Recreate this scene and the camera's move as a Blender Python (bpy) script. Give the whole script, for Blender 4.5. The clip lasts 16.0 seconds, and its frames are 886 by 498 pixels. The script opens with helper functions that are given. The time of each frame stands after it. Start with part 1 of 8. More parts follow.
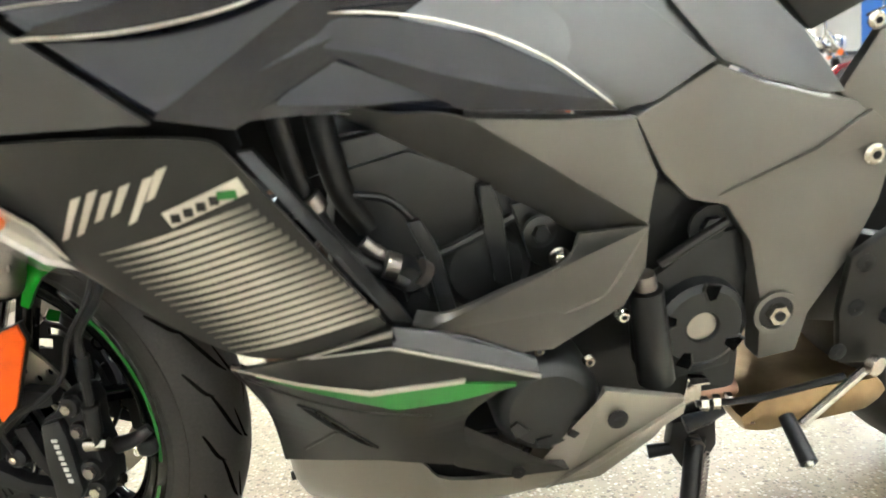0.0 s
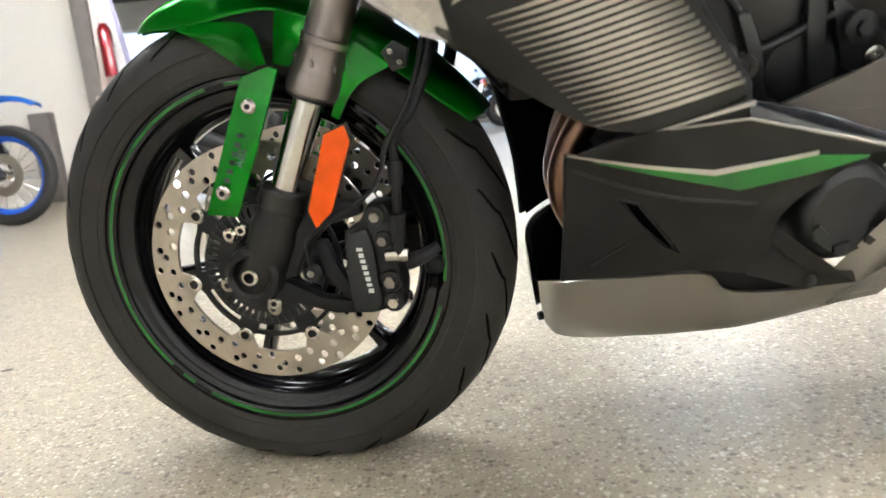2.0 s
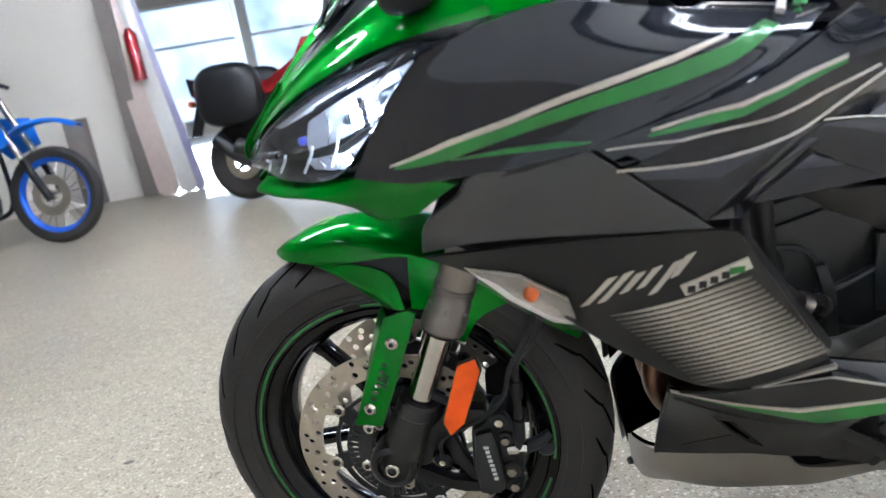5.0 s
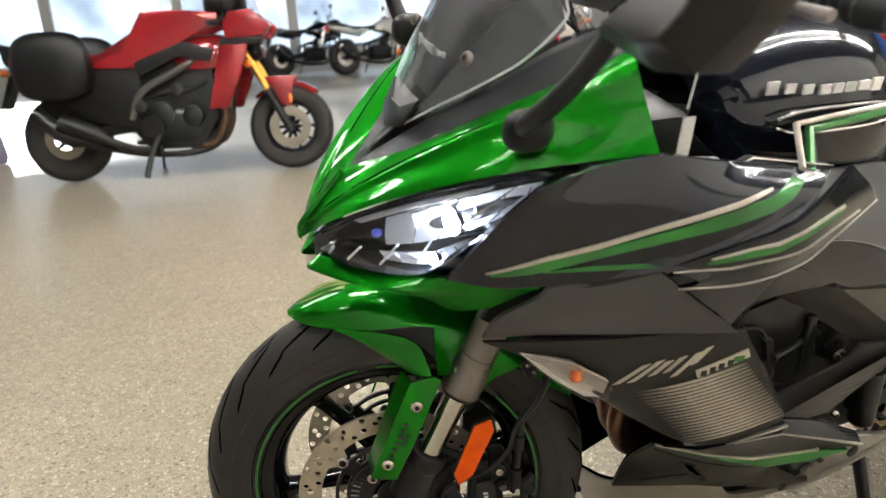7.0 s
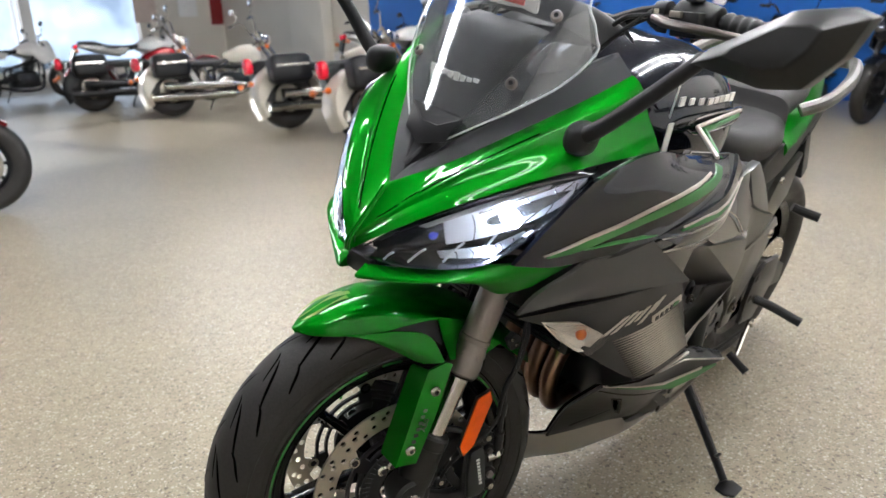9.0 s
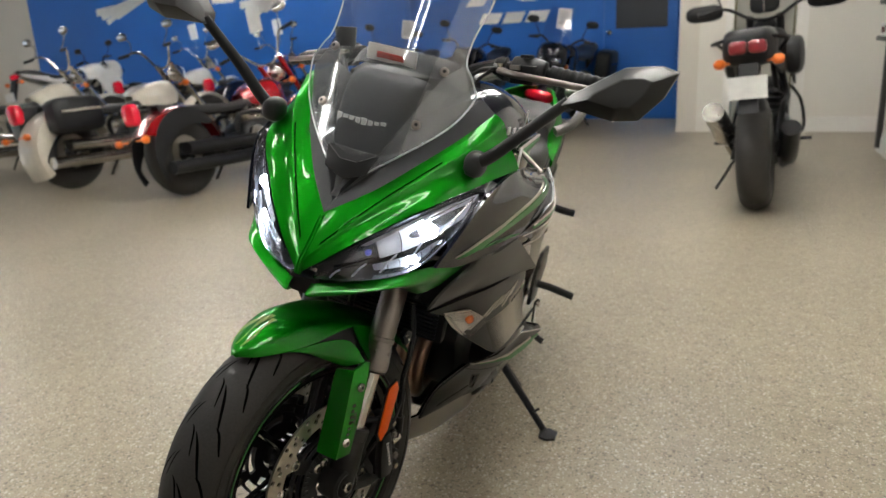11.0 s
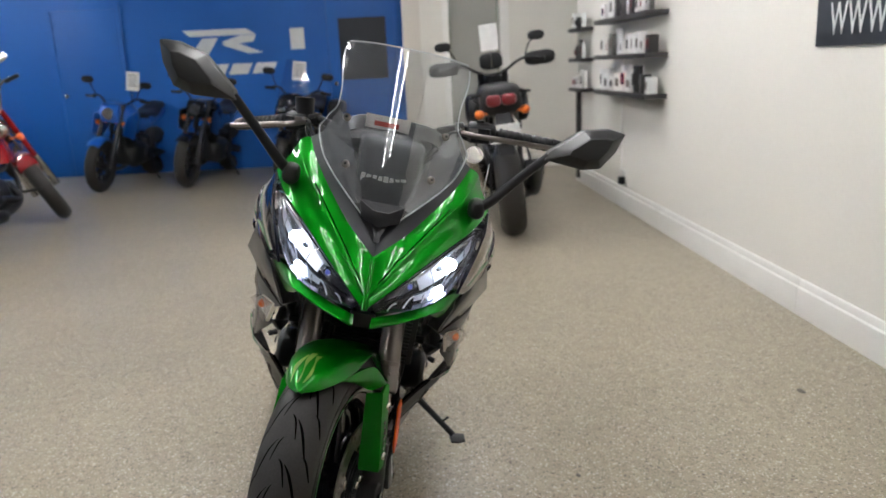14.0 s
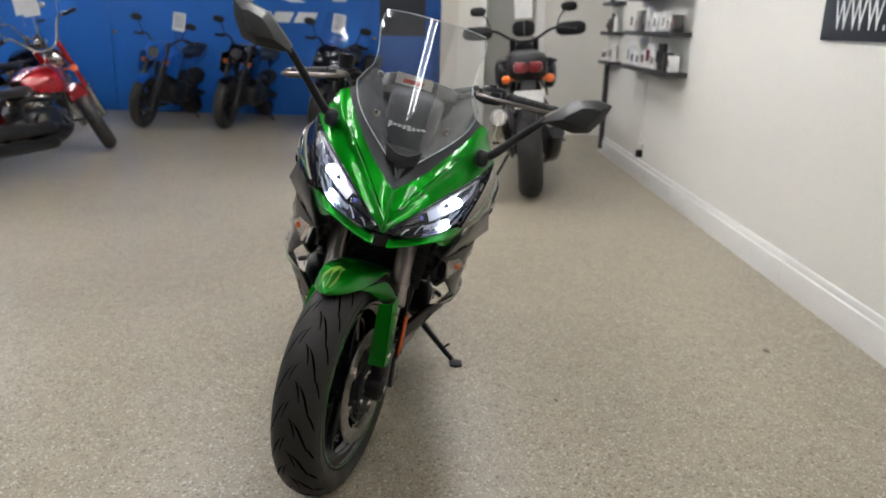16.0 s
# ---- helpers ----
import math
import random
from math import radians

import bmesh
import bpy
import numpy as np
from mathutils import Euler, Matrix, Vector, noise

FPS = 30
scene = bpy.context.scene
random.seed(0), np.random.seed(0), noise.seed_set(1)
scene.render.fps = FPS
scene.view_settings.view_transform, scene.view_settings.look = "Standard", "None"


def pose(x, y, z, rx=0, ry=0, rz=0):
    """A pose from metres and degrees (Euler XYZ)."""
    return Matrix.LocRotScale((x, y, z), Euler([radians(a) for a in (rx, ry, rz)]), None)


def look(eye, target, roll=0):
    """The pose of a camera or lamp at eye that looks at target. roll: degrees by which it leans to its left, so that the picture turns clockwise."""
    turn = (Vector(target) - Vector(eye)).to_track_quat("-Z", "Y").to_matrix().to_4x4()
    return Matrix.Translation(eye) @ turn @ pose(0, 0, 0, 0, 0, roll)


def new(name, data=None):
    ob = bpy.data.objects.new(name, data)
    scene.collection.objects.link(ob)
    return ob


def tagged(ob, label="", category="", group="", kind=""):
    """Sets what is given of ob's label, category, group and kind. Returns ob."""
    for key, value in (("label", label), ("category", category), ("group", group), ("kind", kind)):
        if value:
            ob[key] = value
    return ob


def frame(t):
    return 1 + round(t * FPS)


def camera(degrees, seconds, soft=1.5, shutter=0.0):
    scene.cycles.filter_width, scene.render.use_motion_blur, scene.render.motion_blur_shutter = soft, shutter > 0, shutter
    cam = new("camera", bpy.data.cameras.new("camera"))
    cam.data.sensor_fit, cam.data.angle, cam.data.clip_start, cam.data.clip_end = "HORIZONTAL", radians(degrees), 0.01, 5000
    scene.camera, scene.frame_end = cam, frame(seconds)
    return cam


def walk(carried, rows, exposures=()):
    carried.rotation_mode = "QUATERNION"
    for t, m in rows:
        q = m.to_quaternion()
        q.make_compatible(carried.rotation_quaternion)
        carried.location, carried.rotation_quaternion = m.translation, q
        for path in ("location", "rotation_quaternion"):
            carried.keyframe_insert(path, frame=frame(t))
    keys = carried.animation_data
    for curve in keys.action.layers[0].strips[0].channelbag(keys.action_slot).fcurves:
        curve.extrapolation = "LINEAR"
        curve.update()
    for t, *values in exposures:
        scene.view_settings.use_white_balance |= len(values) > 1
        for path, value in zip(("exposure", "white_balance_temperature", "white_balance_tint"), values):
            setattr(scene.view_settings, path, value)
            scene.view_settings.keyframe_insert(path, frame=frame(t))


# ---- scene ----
cam = camera(61.6, 16.0)
cam.data.dof.use_dof, cam.data.dof.focus_distance, cam.data.dof.aperture_fstop = True, 1.3, 5.0
PATH = [
    (0, (0.512, -1.066, 0.608), (0.725, 0.891, 0.255), -6.4),
    (0.5, (0.426, -1.068, 0.585), (0.635, 0.892, 0.242), -6.2),
    (1, (0.317, -1.091, 0.519), (0.52, 0.869, 0.173), -6.0),
    (1.5, (0.218, -1.097, 0.474), (0.407, 0.861, 0.111), -6.1),
    (2, (0.158, -1.087, 0.445), (0.328, 0.871, 0.073), -6.6),
    (2.5, (0.121, -1.072, 0.434), (0.275, 0.888, 0.063), -7.0),
    (3, (0.112, -1.063, 0.428), (0.254, 0.898, 0.066), -7.5),
    (3.5, (0.119, -1.056, 0.442), (0.253, 0.906, 0.079), -8.3),
    (4, (0.124, -1.07, 0.515), (0.249, 0.89, 0.137), -8.8),
    (4.5, (0.094, -1.101, 0.695), (0.206, 0.855, 0.289), -10.2),
    (5, (0.073, -1.144, 0.825), (0.175, 0.79, 0.326), -9.7),
    (7.5, (-0.321, -1.132, 1.025), (0.437, 0.614, 0.411), -3.2),
    (8, (-0.433, -1.116, 1.035), (0.48, 0.568, 0.461), -4.0),
    (8.5, (-0.581, -1.04, 1.025), (0.537, 0.513, 0.441), -2.7),
    (9, (-0.714, -0.996, 1.048), (0.634, 0.355, 0.454), -2.4),
    (9.5, (-0.883, -0.979, 1.087), (0.655, 0.163, 0.51), -2.8),
    (10, (-0.96, -0.963, 1.105), (0.674, 0.043, 0.539), -3.0),
    (12.5, (-1.272, -0.455, 1.109), (0.637, -0.233, 0.557), -1.7),
    (13, (-1.289, -0.327, 1.106), (0.632, -0.194, 0.564), -1.3),
    (13.5, (-1.375, -0.294, 1.141), (0.561, -0.268, 0.642), -2.3),
    (14, (-1.481, -0.282, 1.197), (0.458, -0.373, 0.715), -2.7),
    (14.5, (-1.531, -0.305, 1.193), (0.402, -0.432, 0.694), -0.6),
    (15, (-1.635, -0.301, 1.2), (0.29, -0.41, 0.671), 0.9),
    (15.5, (-1.768, -0.287, 1.205), (0.15, -0.37, 0.643), 1.4),
    (16, (-1.822, -0.309, 1.223), (0.092, -0.337, 0.644), 1.5),
]
walk(cam, [(t, look(eye, target, roll)) for t, eye, target, roll in PATH], [(0.0, 2.02, 5850, 5), (0.5, 2.1, 5900, 6), (1.0, 2.15, 5900, 8), (2.0, 1.64, 5800, 10), (3.5, 1.36, 5750, 12), (4.0, 1.36, 5480, 12), (5.0, 1.18, 5250, 12), (7.5, 0.88, 6400, 10), (9.0, 0.85, 5850, 12), (10.0, 0.42, 6350, 9), (12.5, 0.3, 6050, 12), (16.0, 0.2, 5900, 12)])

# ---- world, sun, lamps ----
world = bpy.data.worlds.new("world")
scene.world = world
world.use_nodes = True
sky = world.node_tree.nodes.new("ShaderNodeTexSky")
sky.sky_type = "NISHITA"
sky.sun_disc = False
SUN_ELEV, SUN_AZ = 14.6, 12.4          # degrees; the azimuth is counted from +y towards -x
sky.sun_elevation = radians(SUN_ELEV)
sky.sun_rotation = radians(-SUN_AZ)
world.node_tree.links.new(sky.outputs[0], world.node_tree.nodes["Background"].inputs[0])
world.node_tree.nodes["Background"].inputs[1].default_value = 0.05
sun_data = bpy.data.lights.new("sun", "SUN")
sun_data.energy, sun_data.angle, sun_data.color = 3.4, radians(0.6), (1.0, 0.93, 0.82)
sun_from = Vector((-math.sin(radians(SUN_AZ)) * math.cos(radians(SUN_ELEV)), math.cos(radians(SUN_AZ)) * math.cos(radians(SUN_ELEV)), math.sin(radians(SUN_ELEV))))
new("sun", sun_data).matrix_world = look(sun_from * 30, (0, 0, 0))


def area(name, x, y, z, sx, sy, power, colour, target):
    d = bpy.data.lights.new(name, "AREA")
    d.shape, d.size, d.size_y, d.energy, d.color = "RECTANGLE", sx, sy, power, colour
    ob = new(name, d)
    ob.matrix_world = look((x, y, z), target)
    return ob


# ---- materials ----
def pbr(name, col, rough=0.5, metal=0.0, coat=0.0, var=0.12, scale=18.0, fine=220.0, bump=0.02, rvar=0.02, emit=None, power=0.0, spec=0.5):
    m = bpy.data.materials.new(name)
    m.use_nodes = True
    nt, L = m.node_tree, m.node_tree.links
    b = nt.nodes["Principled BSDF"]
    tc = nt.nodes.new("ShaderNodeTexCoord")
    n1, n2 = nt.nodes.new("ShaderNodeTexNoise"), nt.nodes.new("ShaderNodeTexNoise")
    n1.inputs["Scale"].default_value, n1.inputs["Detail"].default_value = scale, 5
    n2.inputs["Scale"].default_value, n2.inputs["Detail"].default_value = fine, 3
    L.new(tc.outputs["Object"], n1.inputs["Vector"])
    L.new(tc.outputs["Object"], n2.inputs["Vector"])
    add = nt.nodes.new("ShaderNodeMath")
    add.operation = "ADD"
    L.new(n1.outputs["Fac"], add.inputs[0])
    L.new(n2.outputs["Fac"], add.inputs[1])
    mr = nt.nodes.new("ShaderNodeMapRange")
    mr.inputs["From Min"].default_value, mr.inputs["From Max"].default_value = 0.6, 1.4
    mr.inputs["To Min"].default_value, mr.inputs["To Max"].default_value = 1 - var, 1 + var
    L.new(add.outputs[0], mr.inputs["Value"])
    mix = nt.nodes.new("ShaderNodeVectorMath")
    mix.operation = "SCALE"
    mix.inputs[0].default_value = col[:3]
    L.new(mr.outputs[0], mix.inputs["Scale"])
    L.new(mix.outputs[0], b.inputs["Base Color"])
    rr = nt.nodes.new("ShaderNodeMapRange")
    rr.inputs["From Min"].default_value, rr.inputs["From Max"].default_value = 0.3, 0.7
    rr.inputs["To Min"].default_value, rr.inputs["To Max"].default_value = max(rough - rvar, 0.01), min(rough + rvar, 1)
    L.new(n1.outputs["Fac"], rr.inputs["Value"])
    L.new(rr.outputs[0], b.inputs["Roughness"])
    b.inputs["Metallic"].default_value = metal
    b.inputs["Specular IOR Level"].default_value = spec
    b.inputs["Coat Weight"].default_value = coat
    b.inputs["Coat Roughness"].default_value = 0.025
    if bump:
        bp = nt.nodes.new("ShaderNodeBump")
        bp.inputs["Strength"].default_value, bp.inputs["Distance"].default_value = bump * 4, 0.001
        L.new(n2.outputs["Fac"], bp.inputs["Height"])
        L.new(bp.outputs[0], b.inputs["Normal"])
    if emit:
        b.inputs["Emission Color"].default_value = (*emit, 1)
        b.inputs["Emission Strength"].default_value = power
    return m


def tinted(m, colour):
    """Coloured metal flake: the sheen at grazing angles keeps the paint's hue."""
    m.node_tree.nodes["Principled BSDF"].inputs["Specular Tint"].default_value = (*colour, 1)
    return m


def glass(name, col, rough=0.02, dust=0.0, base=0.035):
    m = bpy.data.materials.new(name)
    m.use_nodes = True
    nt = m.node_tree
    out = nt.nodes["Material Output"]
    nt.nodes.remove(nt.nodes["Principled BSDF"])
    tr, gl, mx, lw, pw, sc = (nt.nodes.new("ShaderNode" + k) for k in ("BsdfTransparent", "BsdfGlossy", "MixShader", "LayerWeight", "Math", "Math"))
    tr.inputs[0].default_value = (*col, 1)
    gl.inputs["Roughness"].default_value = rough
    lw.inputs["Blend"].default_value = 0.5
    pw.operation, sc.operation = "POWER", "MULTIPLY_ADD"
    pw.inputs[1].default_value = 4.0
    sc.inputs[1].default_value, sc.inputs[2].default_value = 0.6, base
    nt.links.new(lw.outputs["Facing"], pw.inputs[0])
    nt.links.new(pw.outputs[0], sc.inputs[0])
    nt.links.new(sc.outputs[0], mx.inputs[0])
    nt.links.new(tr.outputs[0], mx.inputs[1])
    nt.links.new(gl.outputs[0], mx.inputs[2])
    # share of white diffuse, in place of light hazing the screen
    if dust:
        df, veil = nt.nodes.new("ShaderNodeBsdfDiffuse"), nt.nodes.new("ShaderNodeMixShader")
        df.inputs[0].default_value = (0.7, 0.71, 0.72, 1)
        veil.inputs[0].default_value = dust
        nt.links.new(mx.outputs[0], veil.inputs[1])
        nt.links.new(df.outputs[0], veil.inputs[2])
        nt.links.new(veil.outputs[0], out.inputs[0])
    else:
        nt.links.new(mx.outputs[0], out.inputs[0])
    return m


GREEN = tinted(pbr("green_metallic_paint", (0.004, 0.168, 0.003), 0.46, 0.85, 0.6, 0.0, 6, 1500, 0.0, spec=0.3), (0.25, 1.0, 0.2))
DKGREEN = pbr("dark_green_paint", (0.006, 0.075, 0.022), 0.25, 0.5, 1.0, 0.06, 6, 1500, 0.004)
STRIPE = pbr("green_decal", (0.014, 0.15, 0.017), 0.3, 0.1, 0.5, 0.06)
BLACKGLOSS = pbr("gloss_black_metallic", (0.0065, 0.0082, 0.0155), 0.18, 0.28, 0.85, 0.08, 8, 1500, 0.0, spec=0.2)
GREYMET = pbr("graphite_metallic_paint", (0.11, 0.114, 0.122), 0.3, 0.6, 0.5, 0.06, 8, 1500, 0.004)
MATTE = pbr("matte_graphite", (0.028, 0.0275, 0.0265), 0.36, 0.5, 0.0, 0.08, 14, 900, 0.01, spec=0.3)
SATIN = pbr("satin_graphite_paint", (0.058, 0.059, 0.061), 0.32, 0.55, 0.4, 0.06, 8, 1200, 0.004)
FRAME = pbr("frame_grey", (0.135, 0.13, 0.12), 0.36, 0.6, 0.0, 0.06, 14, 900, 0.01)
TITAN = pbr("titanium_grey_paint", (0.33, 0.31, 0.275), 0.34, 0.75, 0.2, 0.05, 8, 1200, 0.006)
DASHGREY = pbr("grained_dark_plastic", (0.026, 0.027, 0.03), 0.5, 0, 0, 0.1, 20, 900, 0.03, spec=0.4)
BLACK = pbr("black_plastic", (0.008, 0.008, 0.0088), 0.42, 0, 0, 0.15, 20, 500, 0.03, spec=0.3)
ENGINE = pbr("black_engine_paint", (0.0105, 0.0115, 0.0125), 0.34, 0.15, 0, 0.15, 25, 400, 0.02, spec=0.5)
RUBBER = pbr("tyre_rubber", (0.022, 0.02, 0.018), 0.55, 0, 0, 0.35, 22, 260, 0.09, 0.1, spec=0.35)
# near-black without sheen, in place of shade in grooves, pockets and hollows
SHADEBLACK = pbr("shade_black", (0.003, 0.003, 0.003), 0.9, spec=0.0)
RIM = pbr("gloss_black_rim", (0.004, 0.004, 0.0055), 0.09, 0, 0.0, 0.1, 20, 600, 0.0, spec=0.45)
STEEL = pbr("disc_steel", (0.46, 0.42, 0.35), 0.33, 1.0, 0, 0.08, 60, 700, 0.02)
CHROME = pbr("chrome", (0.62, 0.6, 0.57), 0.14, 1.0, 0, 0.04, 20, 300, 0.0)
BOLT = pbr("bolt_steel", (0.55, 0.52, 0.47), 0.26, 1.0, 0, 0.1, 60, 400, 0.01)
FORKGREY = pbr("fork_anodised", (0.23, 0.205, 0.19), 0.3, 0.9, 0.2, 0.06, 30, 700, 0.0)
SILVERDEC = pbr("silver_decal", (0.47, 0.43, 0.37), 0.4, 0.3, 0.2, 0.05)


def gill_material():
    """Silver print that fades out towards both ends of the stripes."""
    m = pbr("fading_silver_print", (0.5, 0.46, 0.39), 0.4, 0.3, 0.2, 0.05)
    nt, L = m.node_tree, m.node_tree.links
    b = nt.nodes["Principled BSDF"]
    base = b.inputs["Base Color"].links[0].from_socket
    tc, dot, ramp, mul = (nt.nodes.new("ShaderNode" + k) for k in ("TexCoord", "VectorMath", "ValToRGB", "VectorMath"))
    dot.operation, mul.operation = "DOT_PRODUCT", "MULTIPLY"
    dot.inputs[1].default_value = (1.0, 0.0, 0.9)
    L.new(tc.outputs["Object"], dot.inputs[0])
    L.new(dot.outputs["Value"], ramp.inputs[0])
    e = ramp.color_ramp.elements
    e[0].position, e[0].color = 0.82, (0.25, 0.25, 0.25, 1)
    e[1].position, e[1].color = 1.0, (0.16, 0.16, 0.16, 1)
    for p, c in ((0.88, 0.9), (0.935, 0.95)):
        q = e.new(p)
        q.color = (c, c, c, 1)
    L.new(base, mul.inputs[0])
    L.new(ramp.outputs[0], mul.inputs[1])
    L.new(mul.outputs[0], b.inputs["Base Color"])
    return m


GILL = gill_material()
ORANGE = pbr("orange_reflector", (0.68, 0.085, 0.001), 0.4, 0, 0.0, 0.2, 40, 900, 0.1, spec=0.2)
AMBER = pbr("amber_bulb", (0.75, 0.16, 0.02), 0.3, 0, 0.3)
LENS = glass("clear_lens", (0.93, 0.93, 0.95))
SCREEN = glass("windscreen", (0.92, 0.93, 0.94), 0.01, 0.03, 0.085)
SCREENTINT = glass("smoked_windscreen", (0.5, 0.51, 0.53), 0.02, 0.11, 0.08)
WINGLASS = glass("window_glass", (0.92, 0.95, 0.97))
REFLECTOR = pbr("headlamp_reflector", (0.8, 0.83, 0.88), 0.5, 0.8, 0, 0.04)
LED = pbr("headlamp_led", (0.9, 0.9, 0.9), 0.3, emit=(0.86, 0.93, 1.0), power=60.0)
INDBACK = pbr("indicator_reflector", (0.75, 0.71, 0.62), 0.3, 0.6, 0.2, 0.2, 60, 300, 0.1)
LAMPDARK = pbr("lamp_inner_chrome", (0.22, 0.23, 0.25), 0.18, 0.9, 0, 0.3, 40, 200, 0.02)
LEDBLUE = pbr("side_led", (0.05, 0.05, 0.2), 0.3, emit=(0.15, 0.2, 1.0), power=0.2)
ACRYL = pbr("polished_acrylic_edge", (0.5, 0.52, 0.54), 0.15, 0, 0.3)
HEADER = pbr("heat_stained_steel", (0.2, 0.125, 0.09), 0.3, 1.0, 0, 0.25, 9, 40, 0.0)
GOLDSTEEL = pbr("straw_tempered_steel", (0.34, 0.25, 0.15), 0.34, 1.0, 0, 0.3, 7, 30, 0.0)
WHITEPL = pbr("white_plastic", (0.72, 0.72, 0.7), 0.4)
STICKER = pbr("warning_sticker", (0.75, 0.72, 0.68), 0.5)
STICKRED = pbr("sticker_red", (0.5, 0.05, 0.03), 0.5)
YELGREEN = pbr("claw_decal", (0.17, 0.3, 0.03), 0.4)
REDPAINT = pbr("red_paint", (0.28, 0.008, 0.013), 0.25, 0.3, 1.0)
BLUEPAINT = pbr("blue_paint", (0.01, 0.11, 0.5), 0.3, 0.1, 0.8)
WHITEPAINT = pbr("white_paint", (0.66, 0.65, 0.62), 0.3, 0, 0.8)
CREAMPAINT = pbr("cream_paint", (0.6, 0.56, 0.47), 0.3, 0, 0.8)
GOLD = pbr("gold_fork", (0.5, 0.27, 0.05), 0.3, 0.9)
VINYL = pbr("black_vinyl", (0.018, 0.017, 0.017), 0.5, 0, 0, 0.15, 40, 500, 0.08)
REDLENS = pbr("red_lamp_lens", (0.72, 0.008, 0.03), 0.25, 0, 0.6)
DARKRED = pbr("dark_red_lens", (0.16, 0.006, 0.012), 0.3, 0, 0.4)
BLUERIM = pbr("blue_rim", (0.01, 0.09, 0.55), 0.35, 0.3)
PAPER = pbr("white_card", (0.75, 0.75, 0.74), 0.7)
WALLWHITE = pbr("white_wall_paint", (0.74, 0.715, 0.655), 0.6, 0, 0, 0.03, 1.5, 60, 0.03)
WALLCREAM = pbr("cream_wall_paint", (0.66, 0.62, 0.55), 0.7, 0, 0, 0.04, 1.5, 60, 0.03)
WALLBLUE = pbr("blue_wall_paint", (0.008, 0.115, 0.46), 0.5, 0, 0, 0.07, 1.2, 60, 0.04)
TRIMWHITE = pbr("white_trim", (0.8, 0.785, 0.75), 0.4, 0, 0.1, 0.03)
CEILING = pbr("dark_ceiling", (0.1, 0.1, 0.098), 0.85, 0, 0, 0.05, 3, 90, 0.1)
TUBE = pbr("lamp_tube", (0.9, 0.9, 0.9), 0.4, emit=(1.0, 0.955, 0.88), power=50.0)
# weaker tube for one lamp, turned down to darken the floor near it
TUBEDIM = pbr("dim_lamp_tube", (0.9, 0.9, 0.9), 0.4, emit=(1.0, 0.955, 0.88), power=30.0)
SHELF = pbr("dark_shelf", (0.03, 0.028, 0.027), 0.45)
SIGNBLACK = pbr("sign_black", (0.016, 0.02, 0.028), 0.5)
SIGNWHITE = pbr("sign_white", (0.75, 0.75, 0.73), 0.5)
GREYDOOR = pbr("grey_door_paint", (0.3, 0.295, 0.265), 0.55, 0, 0, 0.04, 2, 60, 0.02)
GREYPOST = pbr("grey_post", (0.16, 0.14, 0.125), 0.7)
BOARD = pbr("pale_board", (0.55, 0.45, 0.4), 0.4, 0, 0.3)


def floor_material():
    m = pbr("polished_concrete", (0.315, 0.275, 0.2), 0.36, 0, 0.0, 0.2, 0.9, 30, 0.0, 0.0, spec=0.45)
    nt, L = m.node_tree, m.node_tree.links
    b = nt.nodes["Principled BSDF"]
    base = b.inputs["Base Color"].links[0].from_socket
    tc = nt.nodes.new("ShaderNodeTexCoord")
    last = base
    for scale, lo, colour, seed in ((150, 0.72, (0.10, 0.085, 0.065), 0.0), (230, 0.76, (0.13, 0.11, 0.085), 3.3), (170, 0.78, (0.62, 0.59, 0.5), 7.7), (105, 0.9, (0.05, 0.042, 0.036), 11.0), (120, 0.93, (0.7, 0.67, 0.6), 5.1), (72, 0.94, (0.07, 0.058, 0.048), 2.2), (84, 0.95, (0.6, 0.57, 0.5), 8.9)):
        mp = nt.nodes.new("ShaderNodeMapping")
        mp.inputs["Location"].default_value = (seed, seed * 0.7, 0)
        L.new(tc.outputs["Object"], mp.inputs[0])
        v = nt.nodes.new("ShaderNodeTexVoronoi")
        v.inputs["Scale"].default_value = scale
        L.new(mp.outputs[0], v.inputs["Vector"])
        sep = nt.nodes.new("ShaderNodeSeparateColor")
        L.new(v.outputs["Color"], sep.inputs[0])
        gt = nt.nodes.new("ShaderNodeMath")
        gt.operation = "GREATER_THAN"
        gt.inputs[1].default_value = lo
        L.new(sep.outputs[0], gt.inputs[0])
        ds = nt.nodes.new("ShaderNodeMath")
        ds.operation = "LESS_THAN"
        ds.inputs[1].default_value = 0.42
        L.new(v.outputs["Distance"], ds.inputs[0])
        mu = nt.nodes.new("ShaderNodeMath")
        mu.operation = "MULTIPLY"
        L.new(gt.outputs[0], mu.inputs[0])
        L.new(ds.outputs[0], mu.inputs[1])
        mu2 = nt.nodes.new("ShaderNodeMath")
        mu2.operation = "MULTIPLY"
        mu2.inputs[1].default_value = 0.58
        L.new(mu.outputs[0], mu2.inputs[0])
        mx = nt.nodes.new("ShaderNodeMix")
        mx.data_type = "RGBA"
        mx.inputs["B"].default_value = (*colour, 1)
        ins = [s for s in mx.inputs if s.type == "RGBA"]
        ins[1].default_value = (*colour, 1)
        L.new(mu2.outputs[0], mx.inputs["Factor"])
        L.new(last, ins[0])
        last = [s for s in mx.outputs if s.type == "RGBA"][0]
    L.new(last, b.inputs["Base Color"])
    return m


FLOOR = floor_material()


